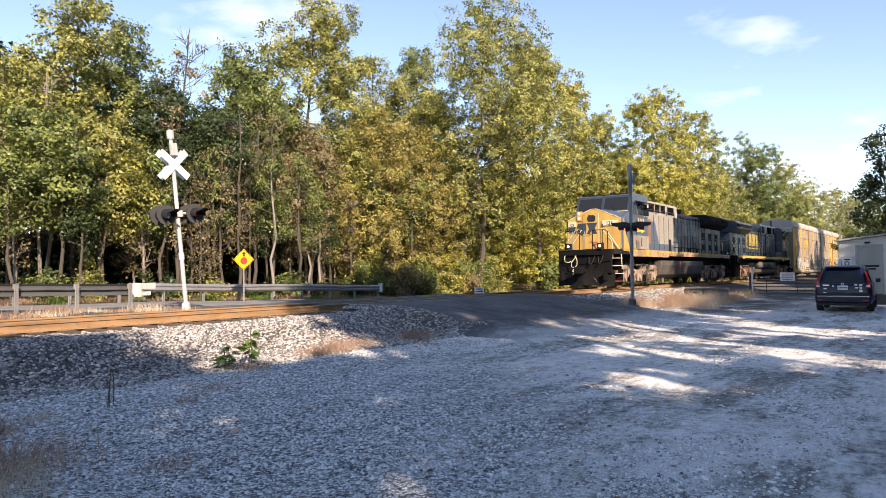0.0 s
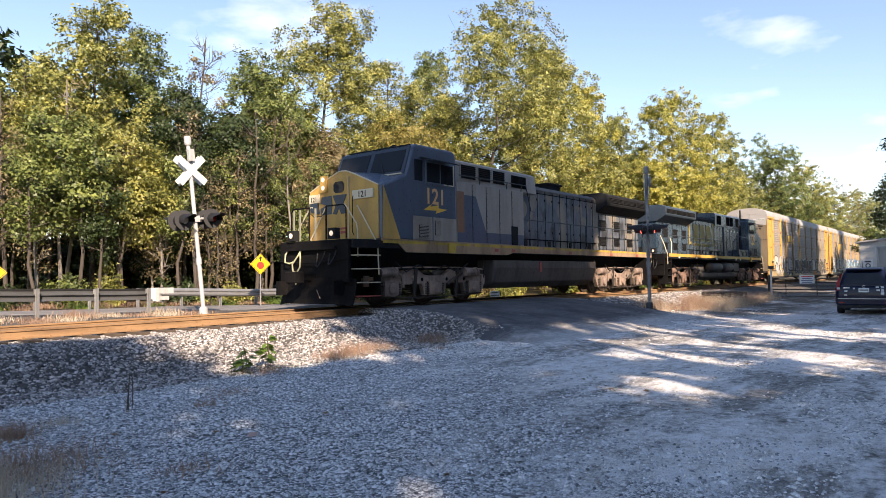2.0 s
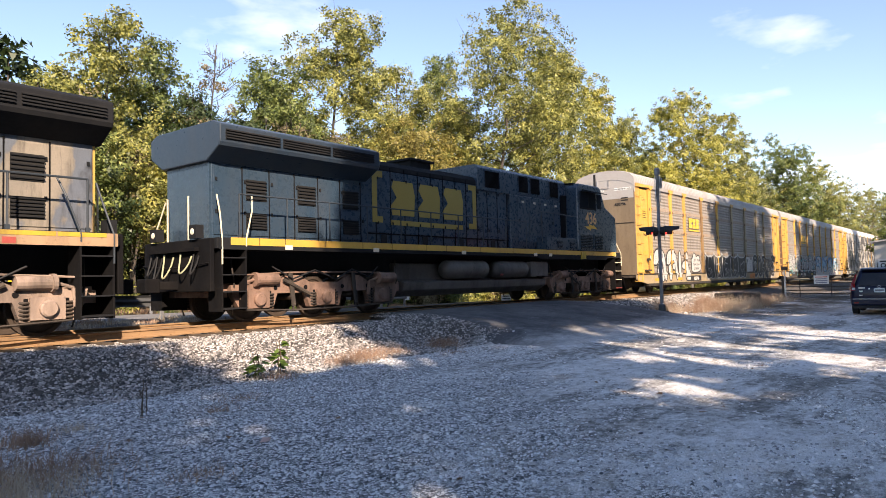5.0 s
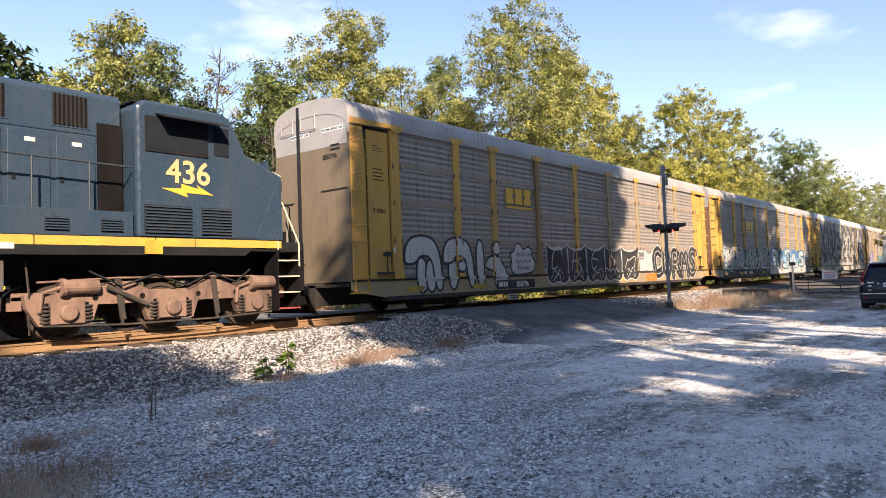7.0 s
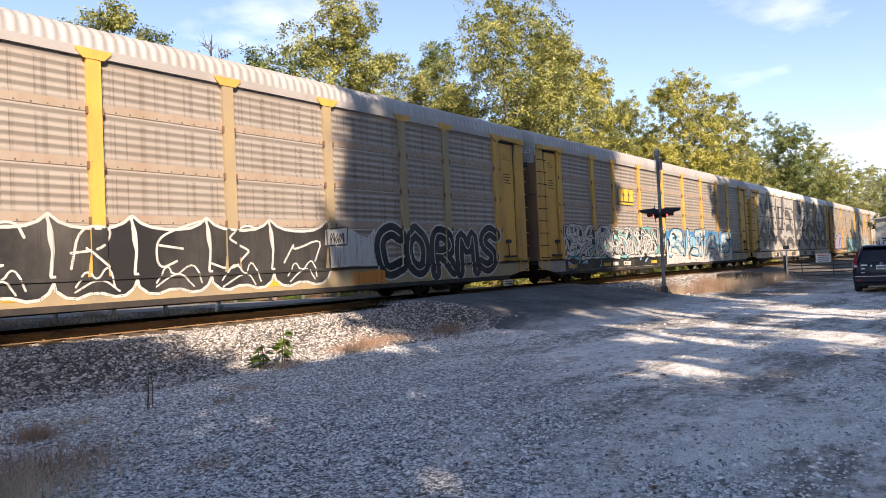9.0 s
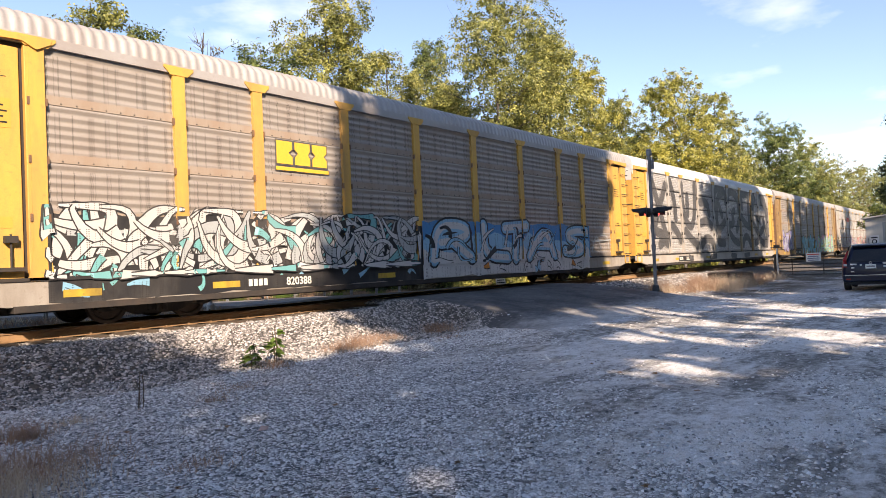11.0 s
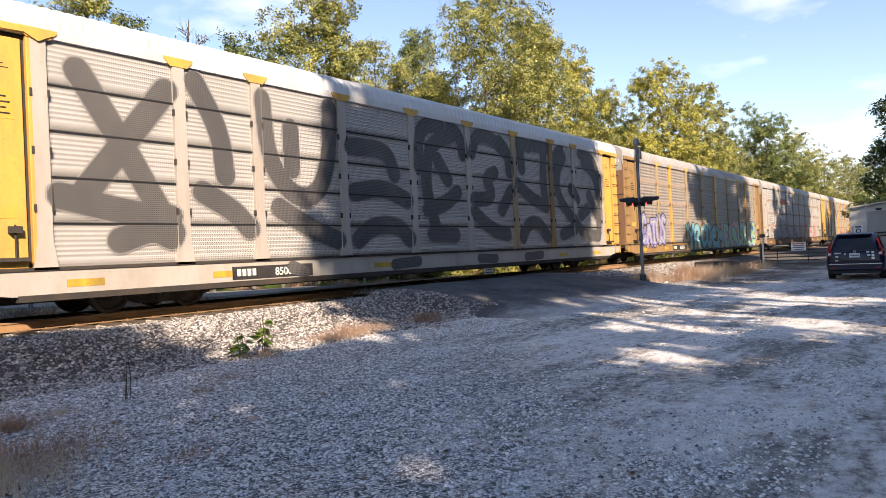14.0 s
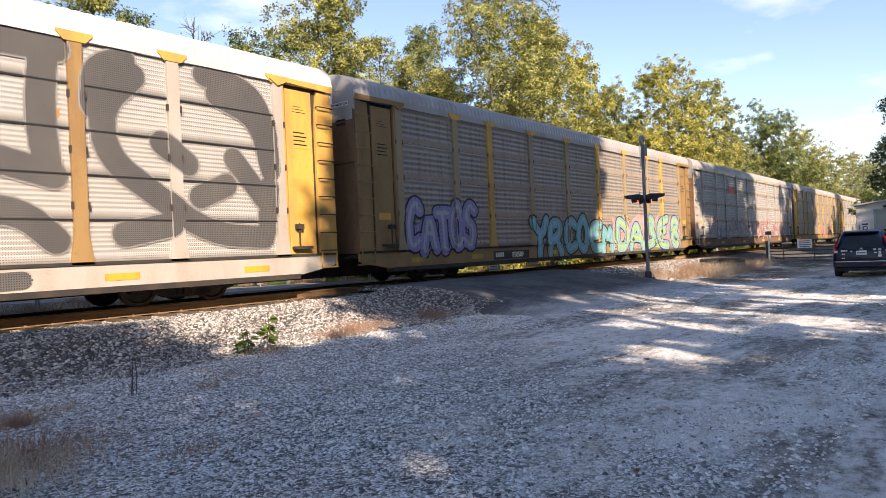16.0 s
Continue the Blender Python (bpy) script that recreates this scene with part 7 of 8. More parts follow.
lettering("DECK\nCLEARANCE", 0.10, pose(12.70, -1.5275, 2.42, 90, 0, 0), BLACK, c2, "stencil")
c3 = rack(2, SHEET_WHITE, "white", 7, 5, [RACK_WHITE] * 6 + [RACK_FADED_SHADED, RACK_OCHRE, RACK_WHITE, RACK_WHITE], RACK_YELLOW, RACK_YELLOW, ROOF_WHITE, RACK_WHITE, "dirty white enclosed car carrier with tall grey graffiti letters")
TALL = [
    [(-11.3, 4.7), (-10.6, 3.6), (-9.8, 2.2), (-9.45, 1.6)], [(-9.5, 4.6), (-10.2, 3.7), (-11.3, 2.3)], [(-11.7, 2.3), (-10.4, 2.0), (-9.5, 1.95)], [(-10.6, 1.45), (-9.9, 1.7), (-9.5, 1.5)],
    [(-8.8, 4.9), (-8.2, 3.9), (-8.1, 2.9)], [(-8.7, 2.5), (-7.9, 2.1), (-7.5, 1.7)],
    [(-7.0, 4.8), (-6.9, 3.4), (-6.2, 2.5), (-5.4, 2.5), (-4.9, 3.4), (-4.8, 4.9)], [(-6.15, 4.2), (-6.15, 3.2)], [(-6.6, 2.2), (-5.6, 1.7), (-4.7, 1.4)],
    [(-4.1, 3.95), (-2.6, 4.0), (-2.3, 3.3)], [(-4.0, 2.7), (-2.8, 2.9), (-1.8, 2.55)], [(-3.9, 1.4), (-3.3, 1.8), (-2.2, 1.8), (-1.75, 1.4)],
    [(0.7, 4.8), (-0.6, 4.4), (-0.9, 3.0), (-0.4, 1.7)], [(-0.2, 3.9), (0.3, 3.3)], [(-0.6, 1.55), (0.6, 1.5)], [(0.8, 2.9), (0.1, 2.5), (-0.8, 2.3)],
    [(1.7, 4.3), (2.0, 4.95), (3.0, 4.95), (3.8, 4.5)], [(3.1, 3.7), (2.5, 3.5), (3.0, 2.8), (1.7, 2.7)], [(1.7, 2.3), (2.7, 1.7), (3.8, 1.5)], [(4.15, 3.1), (3.5, 2.4)],
    [(4.9, 4.9), (5.0, 4.0)], [(4.6, 3.4), (5.6, 2.9), (6.8, 2.6)], [(6.7, 4.8), (6.6, 3.7), (6.7, 2.8)], [(4.9, 1.4), (5.3, 1.95), (6.2, 1.95), (6.8, 1.4)],
    [(8.4, 4.7), (7.7, 4.0), (7.8, 3.0), (8.8, 2.3), (10.0, 1.5), (11.5, 1.4)], [(8.95, 3.4), (9.55, 3.0)], [(10.3, 4.6), (11.4, 4.2), (11.7, 3.0)], [(10.7, 3.2), (11.5, 2.3)], [(8.1, 1.5), (9.1, 1.7)], [(9.8, 2.3), (10.5, 2.6)],
    [(-1.2, 3.6), (-1.15, 4.5), (-0.8, 4.95), (0.0, 5.0)], [(0.5, 5.0), (1.05, 4.8), (1.2, 4.2)], [(3.5, 4.85), (4.05, 4.5), (4.1, 3.8)], [(4.8, 4.95), (5.6, 4.9)], [(5.9, 4.95), (6.9, 4.95)],
    [(7.55, 4.0), (7.6, 4.7), (8.2, 4.98)], [(10.0, 5.0), (11.2, 4.85), (11.65, 4.2), (11.7, 3.0)], [(11.65, 2.6), (11.55, 1.5)],
]
strokes(c3, TALL, 0.58, "haze")
strokes(c3, TALL, 0.50, "smoke")
strokes(c3, [[(-6.3, 0.75), (-5.9, 0.6)], [(-2.5, 0.66), (-1.4, 0.72)], [(1.9, 0.70), (2.9, 0.66)], [(5.0, 0.66), (6.2, 0.70)]], 0.32, "smoke")
car_number(c3, -7.3, "850074")
part("orange_tag", Shape().box(6.5, 6.95, -1.533, -1.527, 3.68, 3.85), SPRAY["orange"], c3)
c4 = rack(3, SHEET_TAN, "tan", 5, 4, [RACK_FADED_SHADED, RACK_FADED_SHADED, RACK_YELLOW], RACK_OCHRE, RACK_BROWN, ROOF_GREY, RACK_OCHRE, "tan enclosed car carrier with violet and turquoise graffiti")
paint_patch(c4, -11.7, -8.2, 0.98, 1.9, "violet", 49, 0.12)
graffiti(c4, "CATOS", -11.8, -8.2, 0.95, 2.25, [(0.42, "black"), (0.32, "violet"), (0.10, "silver")], 13, jag=0.04)
graffiti(c4, "YRCOEM", -4.5, 2.8, 0.62, 1.85, [(0.46, "black"), (0.34, "teal"), (0.12, "ice")], 14, jag=0.05)
paint_patch(c4, 2.8, 11.9, 0.6, 2.1, "pink", 15, 0.15)
interlock(c4, 2.9, 11.9, 0.65, 2.2, ["lime", "pink", "ice", "teal"], 34, 37, (0.10, 0.24), 0.04, 0.6)
graffiti(c4, "DABE8", 3.0, 11.9, 0.65, 2.1, [(0.40, "black"), (0.32, "ice"), (0.14, "lime")], 16, jag=0.05)
car_number(c4, -6.5, "850509")
c5 = rack(4, SHEET_WHITE, "grey", 5, 4, [RACK_WHITE], RACK_WHITE, RACK_BROWN, ROOF_GREY, RACK_BROWN, "pale grey enclosed car carrier with white and red graffiti")
interlock(c5, -11, 0, 0.95, 2.3, ["violet", "white", "pink"], 44, 17, (0.10, 0.22), 0.06, 0.7)
graffiti(c5, "~S~8", 0.5, 11, 0.8, 2.4, [(0.14, "pink"), (0.06, "red")], 18)
part("red_tag", Shape().box(-6.5, -4.6, -1.533, -1.527, 4.0, 4.5), SPRAY["red"], c5)
c6 = rack(5, SHEET_TAN, "tan", 5, 4, [RACK_YELLOW], RACK_YELLOW, RACK_BROWN, ROOF_GREY, RACK_OCHRE, "tan enclosed car carrier with ochre end panels")
graffiti(c6, "~U~", -1, 7, 0.7, 2.0, [(0.2, "pink"), (0.08, "red")], 19)
for k, (sheet, key) in enumerate(((SHEET_GREY, "grey2"), (SHEET_TAN, "tan"), (SHEET_GREY, "grey2"))):
    rack(6 + k, sheet, key, 5, 4, [RACK_WHITE] if k != 1 else [RACK_YELLOW], RACK_OCHRE, RACK_BROWN, ROOF_GREY, RACK_OCHRE, "grey enclosed car carrier far down the train" if k != 1 else "tan enclosed car carrier far down the train")
# ---- crossing signals, signs, barriers, the parked car, the shed ----
SIGN_YELLOW = worn("yellow sign sheeting", (0.82, 0.55, 0.02), (0.5, 0.35, 0.05), 0.15, 0.35)
SIGN_RED = plain("red sign print", (0.62, 0.05, 0.03), 0.4)
CAR_BLUE = Nodes("dark blue car paint").done((0.006, 0.011, 0.034), 0.3, 0.1)
CAR_BLUE.node_tree.nodes["Principled BSDF"].inputs["Specular IOR Level"].default_value = 0.2
CAR_BLUE.node_tree.nodes["Principled BSDF"].inputs["Coat Weight"].default_value = 0.25
RUBBER = plain("tyre rubber", (0.018, 0.018, 0.018), 0.8)
ALLOY = plain("alloy rim", (0.45, 0.45, 0.46), 0.35, 0.8)
TAIL_RED = plain("red tail lamp", (0.30, 0.012, 0.012), 0.15)
CLEAR = plain("pale lamp lens", (0.60, 0.58, 0.56), 0.15)
TINT = plain("tinted rear glass", (0.006, 0.007, 0.009), 0.12)
SHED_WALL = worn("cream painted block wall", (0.62, 0.60, 0.55), (0.35, 0.32, 0.27), 0.35, 0.7)
SHED_DOOR = worn("grey steel door", (0.36, 0.36, 0.33), (0.20, 0.18, 0.15), 0.3, 0.5)
CONCRETE = worn("stained concrete", (0.10, 0.09, 0.08), (0.06, 0.05, 0.04), 0.6, 0.85)
GATE_STEEL = worn("grey gate tube", (0.07, 0.068, 0.062), (0.12, 0.07, 0.05), 0.5, 0.7, 0.0)
LENS_LIT = glow("lit red signal lens", (1.0, 0.05, 0.04), 4.0)
LENS_OFF = plain("dark red signal lens", (0.22, 0.012, 0.012), 0.12)
# plain pale tone for one lamp's disc
LENS_PALE = plain("plain pale signal disc", (0.55, 0.55, 0.53), 0.2)
LAMP_GREY = plain("weathered black signal face", (0.05, 0.05, 0.05), 0.6)


def signal_lamp(parent, x, z, face, lit, pale=False):
    """A round flashing unit with background disc and hood, facing -y (face -1) or +y."""
    body = part("signal_lamp", Shape().turned([(0, face * 0.06), (0.13, face * 0.05), (0.15, 0.0), (0.13, -face * 0.12), (0.0, -face * 0.15)], (x, face * 0.16, z), "y", 18), BLACK, parent)
    part("backing_disc", Shape().turned([(0.0, 0.0), (0.29, 0.0), (0.29, face * 0.012), (0.0, face * 0.012)], (x, face * 0.17, z), "y", 26), LAMP_GREY, body)
    part("lens", Shape().turned([(0.0, face * 0.045), (0.07, face * 0.04), (0.105, face * 0.015)], (x, face * 0.21, z), "y", 18), LENS_LIT if lit else LENS_PALE if pale else LENS_OFF, body)
    hood, n = Shape(), 11
    for k in range(n):
        a = radians(-20 + 220 * k / (n - 1))
        for r in (0.165, 0.173):
            drop = 0.52 if 25 < math.degrees(a) < 155 else 0.28
            hood.v += [(x + r * math.cos(a), face * 0.17, z + r * math.sin(a)), (x + r * math.cos(a), face * (0.17 + drop), z + r * math.sin(a) - 0.03)]
    for k in range(n - 1):
        b = 4 * k
        hood.f += [(b, b + 1, b + 5, b + 4), (b + 2, b + 6, b + 7, b + 3), (b + 1, b + 3, b + 7, b + 5)]
    part("hood", hood, BLACK, body)


def crossing_signal(x, y, z, height, lamp_z, lean, label, lit, turn=0, buck=0.78):
    # the near mast carries its shade in the steel colour
    steel = MAST_SHADED if lit else STEEL_POST
    t = thing("crossing_signal", pose(x, y, z, 0, lean, turn), label, "railway signal", "crossing signals")
    part("base", Shape().box(-0.24, 0.24, -0.24, 0.24, 0.0, 0.06).turned([(0, 0), (0.13, 0.05), (0.12, 0.26), (0.08, 0.30), (0, 0.30)], (0, 0, 0), "z", 14), GALV_DARK if lit else steel, t)
    for a in (-0.18, 0.18):
        for b in (-0.18, 0.18):
            part("anchor_bolt", Shape().rod((a, b, 0.05), (a, b, 0.16), 0.018, n=6), RAIL_RUST, t)
    part("mast", Shape().rod((0, 0, 0.3), (0, 0, height - 0.12), 0.062, 0.055, 14), steel, t, "silver painted steel mast", smooth=False)
    part("collar", Shape().rod((0, 0, 1.55), (0, 0, 1.75), 0.08, n=12), steel, t)
    part("bell", Shape().turned([(0, 0.0), (0.09, 0.0), (0.10, 0.05), (0.10, 0.22), (0.07, 0.26), (0, 0.27)], (0, 0, height - 0.27), "z", 14), steel, t, "grey domed bell on the mast top")
    part("junction_box", Shape().box(-0.09, 0.09, -0.16, -0.05, height - 0.75, height - 0.40), steel, t, bevel=0.01)
    cz = height - buck
    bk = None
    for ang in (42, -42):
        for face in (-1, 1):
            sh = Shape().box(-0.55, 0.55, -0.006, 0.006, -0.10, 0.10, pose(0, face * (0.075 + (0.014 if ang > 0 else 0)), cz, 0, ang, 0))
            part("crossbuck_blade", sh, WHITE, t, "white retroreflective blade")
    arm = part("cross_arm", Shape().rod((-0.52, 0, lamp_z), (0.52, 0, lamp_z), 0.035, n=10).box(-0.1, 0.1, -0.1, 0.1, lamp_z - 0.09, lamp_z + 0.09), steel, t)
    for xx in (-0.46, 0.46):
        for face in (-1, 1):
            signal_lamp(t, xx, lamp_z - 0.02, face, lit, not lit and xx < 0 and face < 0)
    if lit:
        part("number_plate", Shape().box(-0.11, 0.11, -0.085, -0.075, 1.95, 2.15), plain("blue notice", (0.05, 0.08, 0.28), 0.4), t, "small blue notice plate")
    return t


crossing_signal(24.2, 9.45, lie(24.2, 9.45) - 0.02, 5.22, 2.93, -0.6, "silver crossing signal mast with black flashing lamps in ballast", True, 21)
crossing_signal(11.66, 18.0, lie(11.66, 18.0), 5.30, 2.88, -6.0, "leaning silver crossing signal with white crossbuck and lamps", False, 0, 1.01)


def guard_rail(name, x0, x1, y, step, label, terminal, flip=1):
    t = thing(name, pose(0, y, 0), label, "guard rail", "roadside guard rails")
    wave = [(0.0, 0.43), (-0.03, 0.46), (-0.075, 0.50), (-0.075, 0.54), (0.0, 0.59), (-0.0, 0.61), (-0.075, 0.66), (-0.075, 0.70), (-0.03, 0.74), (0.0, 0.77)]
    n = int((x1 - x0) / step)
    sh, m = Shape(), len(wave)
    xs = [x0 + (x1 - x0) * k / (2 * n) for k in range(2 * n + 1)]
    for x in xs:
        z = lie(x, y)
        for back in (0.0, 0.012):
            sh.v += [(x, flip * (a + back), z + b) for a, b in wave]
    for k in range(len(xs) - 1):
        for b in range(2):
            o = k * 2 * m + b * m
            for j in range(m - 1):
                sh.f.append((o + j, o + j + 1, o + 2 * m + j + 1, o + 2 * m + j))
    part("beam", sh, GALV_DARK if terminal == "nose" else GALV, t, "corrugated galvanised beam")
    for k in range(n + 1):
        x = x0 + (x1 - x0) * k / n
        z = lie(x, y)
        po = part("guard_post", Shape().box(x - 0.03, x + 0.03, flip * 0.17 - 0.005, flip * 0.17 + 0.005, z - 0.1, z + 0.78).box(x - 0.006, x + 0.006, *sorted((flip * 0.04, flip * 0.17)), z - 0.1, z + 0.78).box(x - 0.03, x + 0.03, flip * 0.04 - 0.005, flip * 0.04 + 0.005, z - 0.1, z + 0.74), GALV, t)
        part("spacer", Shape().box(x - 0.06, x + 0.06, *sorted((flip * 0.012, flip * 0.035)), z + 0.62, z + 0.76), GALV, po)
    z = lie(x1, y)
    end = Shape()
    if terminal == "nose":
        for k in range(9):
            a = radians(-100 + 200 * k / 8)
            for h in (0.36, 0.78):
                end.v.append((x1 + 0.25 + 0.26 * math.cos(a), 0.26 * math.sin(a) + 0.12, z + h))
        end.f = [(2 * k, 2 * k + 1, 2 * k + 3, 2 * k + 2) for k in range(8)]
        end.box(x1 + 0.3, x1 + 0.8, -0.12, -0.10, z + 0.60, z + 0.78).box(x1 + 0.3, x1 + 0.65, -0.12, -0.10, z + 0.40, z + 0.52)
        part("end_terminal", end, STEEL_POST, t, "bright rounded steel end piece")
    else:
        end.box(x1, x1 + 0.25, -0.06, 0.08, z + 0.36, z + 0.84)
        part("end_terminal", end, WHITE, t, "pale square end piece", bevel=0.02)
    return t


guard_rail("guard_rail", -36.0, 11.0, 20.0, 1.55, "galvanised steel guard rail beside the track with a rounded end", "nose", -1)
guard_rail("guard_rail", -30.0, 30.0, 27.0, 1.9, "long galvanised guard rail on the wood side of the road", "square")


def post_sign(name, x, y, post_h, label, build, thick=0.03, material=GALV):
    t = thing(name, pose(x, y, lie(x, y) - 0.05), label, "sign")
    part("sign_post", Shape().box(-thick, thick, -0.012, 0.012, 0, post_h).box(-thick, -thick + 0.006, -0.03, 0.012, 0, post_h), material, t)
    build(t, post_h)
    return t


def diamond(kind):
    def build(t, h):
        r = 0.46
        part("sign_board", Shape().slab([(0, h - 2 * r), (r, h - r), (0, h), (-r, h - r)], -0.022, -0.014), SIGN_YELLOW, t, "yellow diamond board", bevel=0.003)
        c = h - r
        part("border", Shape().slab([(0, c - r + 0.03), (r - 0.03, c), (0, c + r - 0.03), (-r + 0.03, c)], -0.025, -0.0225), BLACK, t)
        part("face", Shape().slab([(0, c - r + 0.055), (r - 0.055, c), (0, c + r - 0.055), (-r + 0.055, c)], -0.029, -0.0255), SIGN_YELLOW, t)
        if kind == "stop":
            part("octagon", Shape().slab([(0.17 * math.cos(radians(22.5 + 45 * k)), c - 0.06 + 0.17 * math.sin(radians(22.5 + 45 * k))) for k in range(8)], -0.034, -0.030), SIGN_RED, t)
            part("arrow", Shape().slab([(-0.035, c + 0.13), (0.035, c + 0.13), (0.035, c + 0.24), (0.10, c + 0.24), (0, c + 0.35), (-0.10, c + 0.24), (-0.035, c + 0.24)], -0.034, -0.030), BLACK, t)
        else:
            for a in (45, -45):
                part("cross_bar", Shape().box(-0.30, 0.30, -0.034, -0.030, -0.04, 0.04, pose(0, 0 - (0.002 if a > 0 else 0), c, 0, a, 0)), BLACK, t)
    return build


def notice(w, h, lines, red=False):
    def build(t, top):
        part("sign_board", Shape().box(-w / 2, w / 2, -0.022, -0.014, top - h, top), WHITE, t, "white board")
        for k in range(lines):
            z = top - h * (k + 0.65) / (lines + 0.4)
            s = w * (0.42 if k % 2 else 0.36)
            part("print_bar", Shape().box(-s, s, -0.026, -0.0225, z - h * 0.07, z + h * 0.07), SIGN_RED if red and k == 0 else BLACK, t)
    return build


for ob, turn in ((post_sign("warning_sign", 18.9, 24.9, 2.35, "yellow diamond stop-ahead sign on a thin post beside the road", diamond("stop")), -18),
                 (post_sign("warning_sign", 8.2, 24.2, 1.75, "yellow diamond railway warning sign beside the road", diamond("cross")), -20),
                 (post_sign("track_sign", 27.0, 18.0, 0.55, "small white board on a short post beside the track", notice(0.46, 0.28, 2)), -40)):
    x, y, z = ob.matrix_basis.translation
    ob.matrix_basis = pose(x, y, z, 0, 0, turn)


def pipe_gate(x, y0, y1):
    t = thing("pipe_gate", pose(x, 0, lie(x, y0) - 0.02), "closed grey tubular steel farm gate across the track", "gate")
    fr = part("gate_frame", Shape().tube([(0, y0, 0.12), (0, y0, 1.12), (0, y1, 1.12), (0, y1, 0.12), (0, y0, 0.12)], 0.03), GATE_STEEL, t)
    for k in range(4):
        z = 0.32 + k * 0.2
        part("gate_bar", Shape().rod((0, y0, z), (0, y1, z), 0.032), GATE_STEEL, t)
    for k in range(3):
        y = y0 + (y1 - y0) * (k + 0.5) / 3
        part("gate_upright", Shape().box(-0.01, 0.01, y - 0.025, y + 0.025, 0.12, 1.12), GATE_STEEL, t)
    for y in (y0 + 0.12, y1 - 0.12):
        part("gate_post", Shape().rod((0.1, y, -0.1), (0.1, y, 1.35), 0.07, n=10), GATE_STEEL, t)
    b = part("notice_board", Shape().box(-0.06, -0.04, 7.55, 8.33, 0.86, 1.36), WHITE, t, "white notice board on the gate")
    for k in range(4):
        part("print_bar", Shape().box(-0.066, -0.061, 7.63 + 0.04 * (k % 2), 8.25 - 0.04 * (k % 2), 1.24 - k * 0.11, 1.29 - k * 0.11), plain("grey blue print", (0.12, 0.14, 0.25), 0.5) if k else SIGN_RED, b)


pipe_gate(44.5, 9.9, 5.0)
wp = thing("marker_post", pose(42.6, 9.45, lie(42.6, 9.45) - 0.05), "pale steel post with a small cap beside the gate", "post")
part("post", Shape().rod((0, 0, 0), (0, 0, 1.75), 0.05, n=10), WHITE, wp)
part("cap", Shape().box(-0.12, 0.12, -0.14, 0.14, 1.72, 1.92), GATE_STEEL, wp)
for k, (x, y, w) in enumerate(((36.0, 9.9, 1.5), (34.6, 10.2, 1.1))):
    cb = thing("concrete_block", pose(x, y, lie(x, y) - 0.05, 0, 0, 62 + 9 * k), "stained concrete block in dry weeds", "concrete block")
    part("block", Shape().box(-w / 2, w / 2, -0.35, 0.35, 0, 0.66), CONCRETE, cb, bevel=0.05)


def loft(shape, sections):
    n = len(sections[0])
    base = len(shape.v)
    for s in sections:
        shape.v += [tuple(p) for p in s]
    for k in range(len(sections) - 1):
        for j in range(n):
            a = base + k * n
            shape.f.append((a + j, a + (j + 1) % n, a + n + (j + 1) % n, a + n + j))
    shape.f += [tuple(base + j for j in range(n))[::-1], tuple(base + (len(sections) - 1) * n + j for j in range(n))]
    return shape


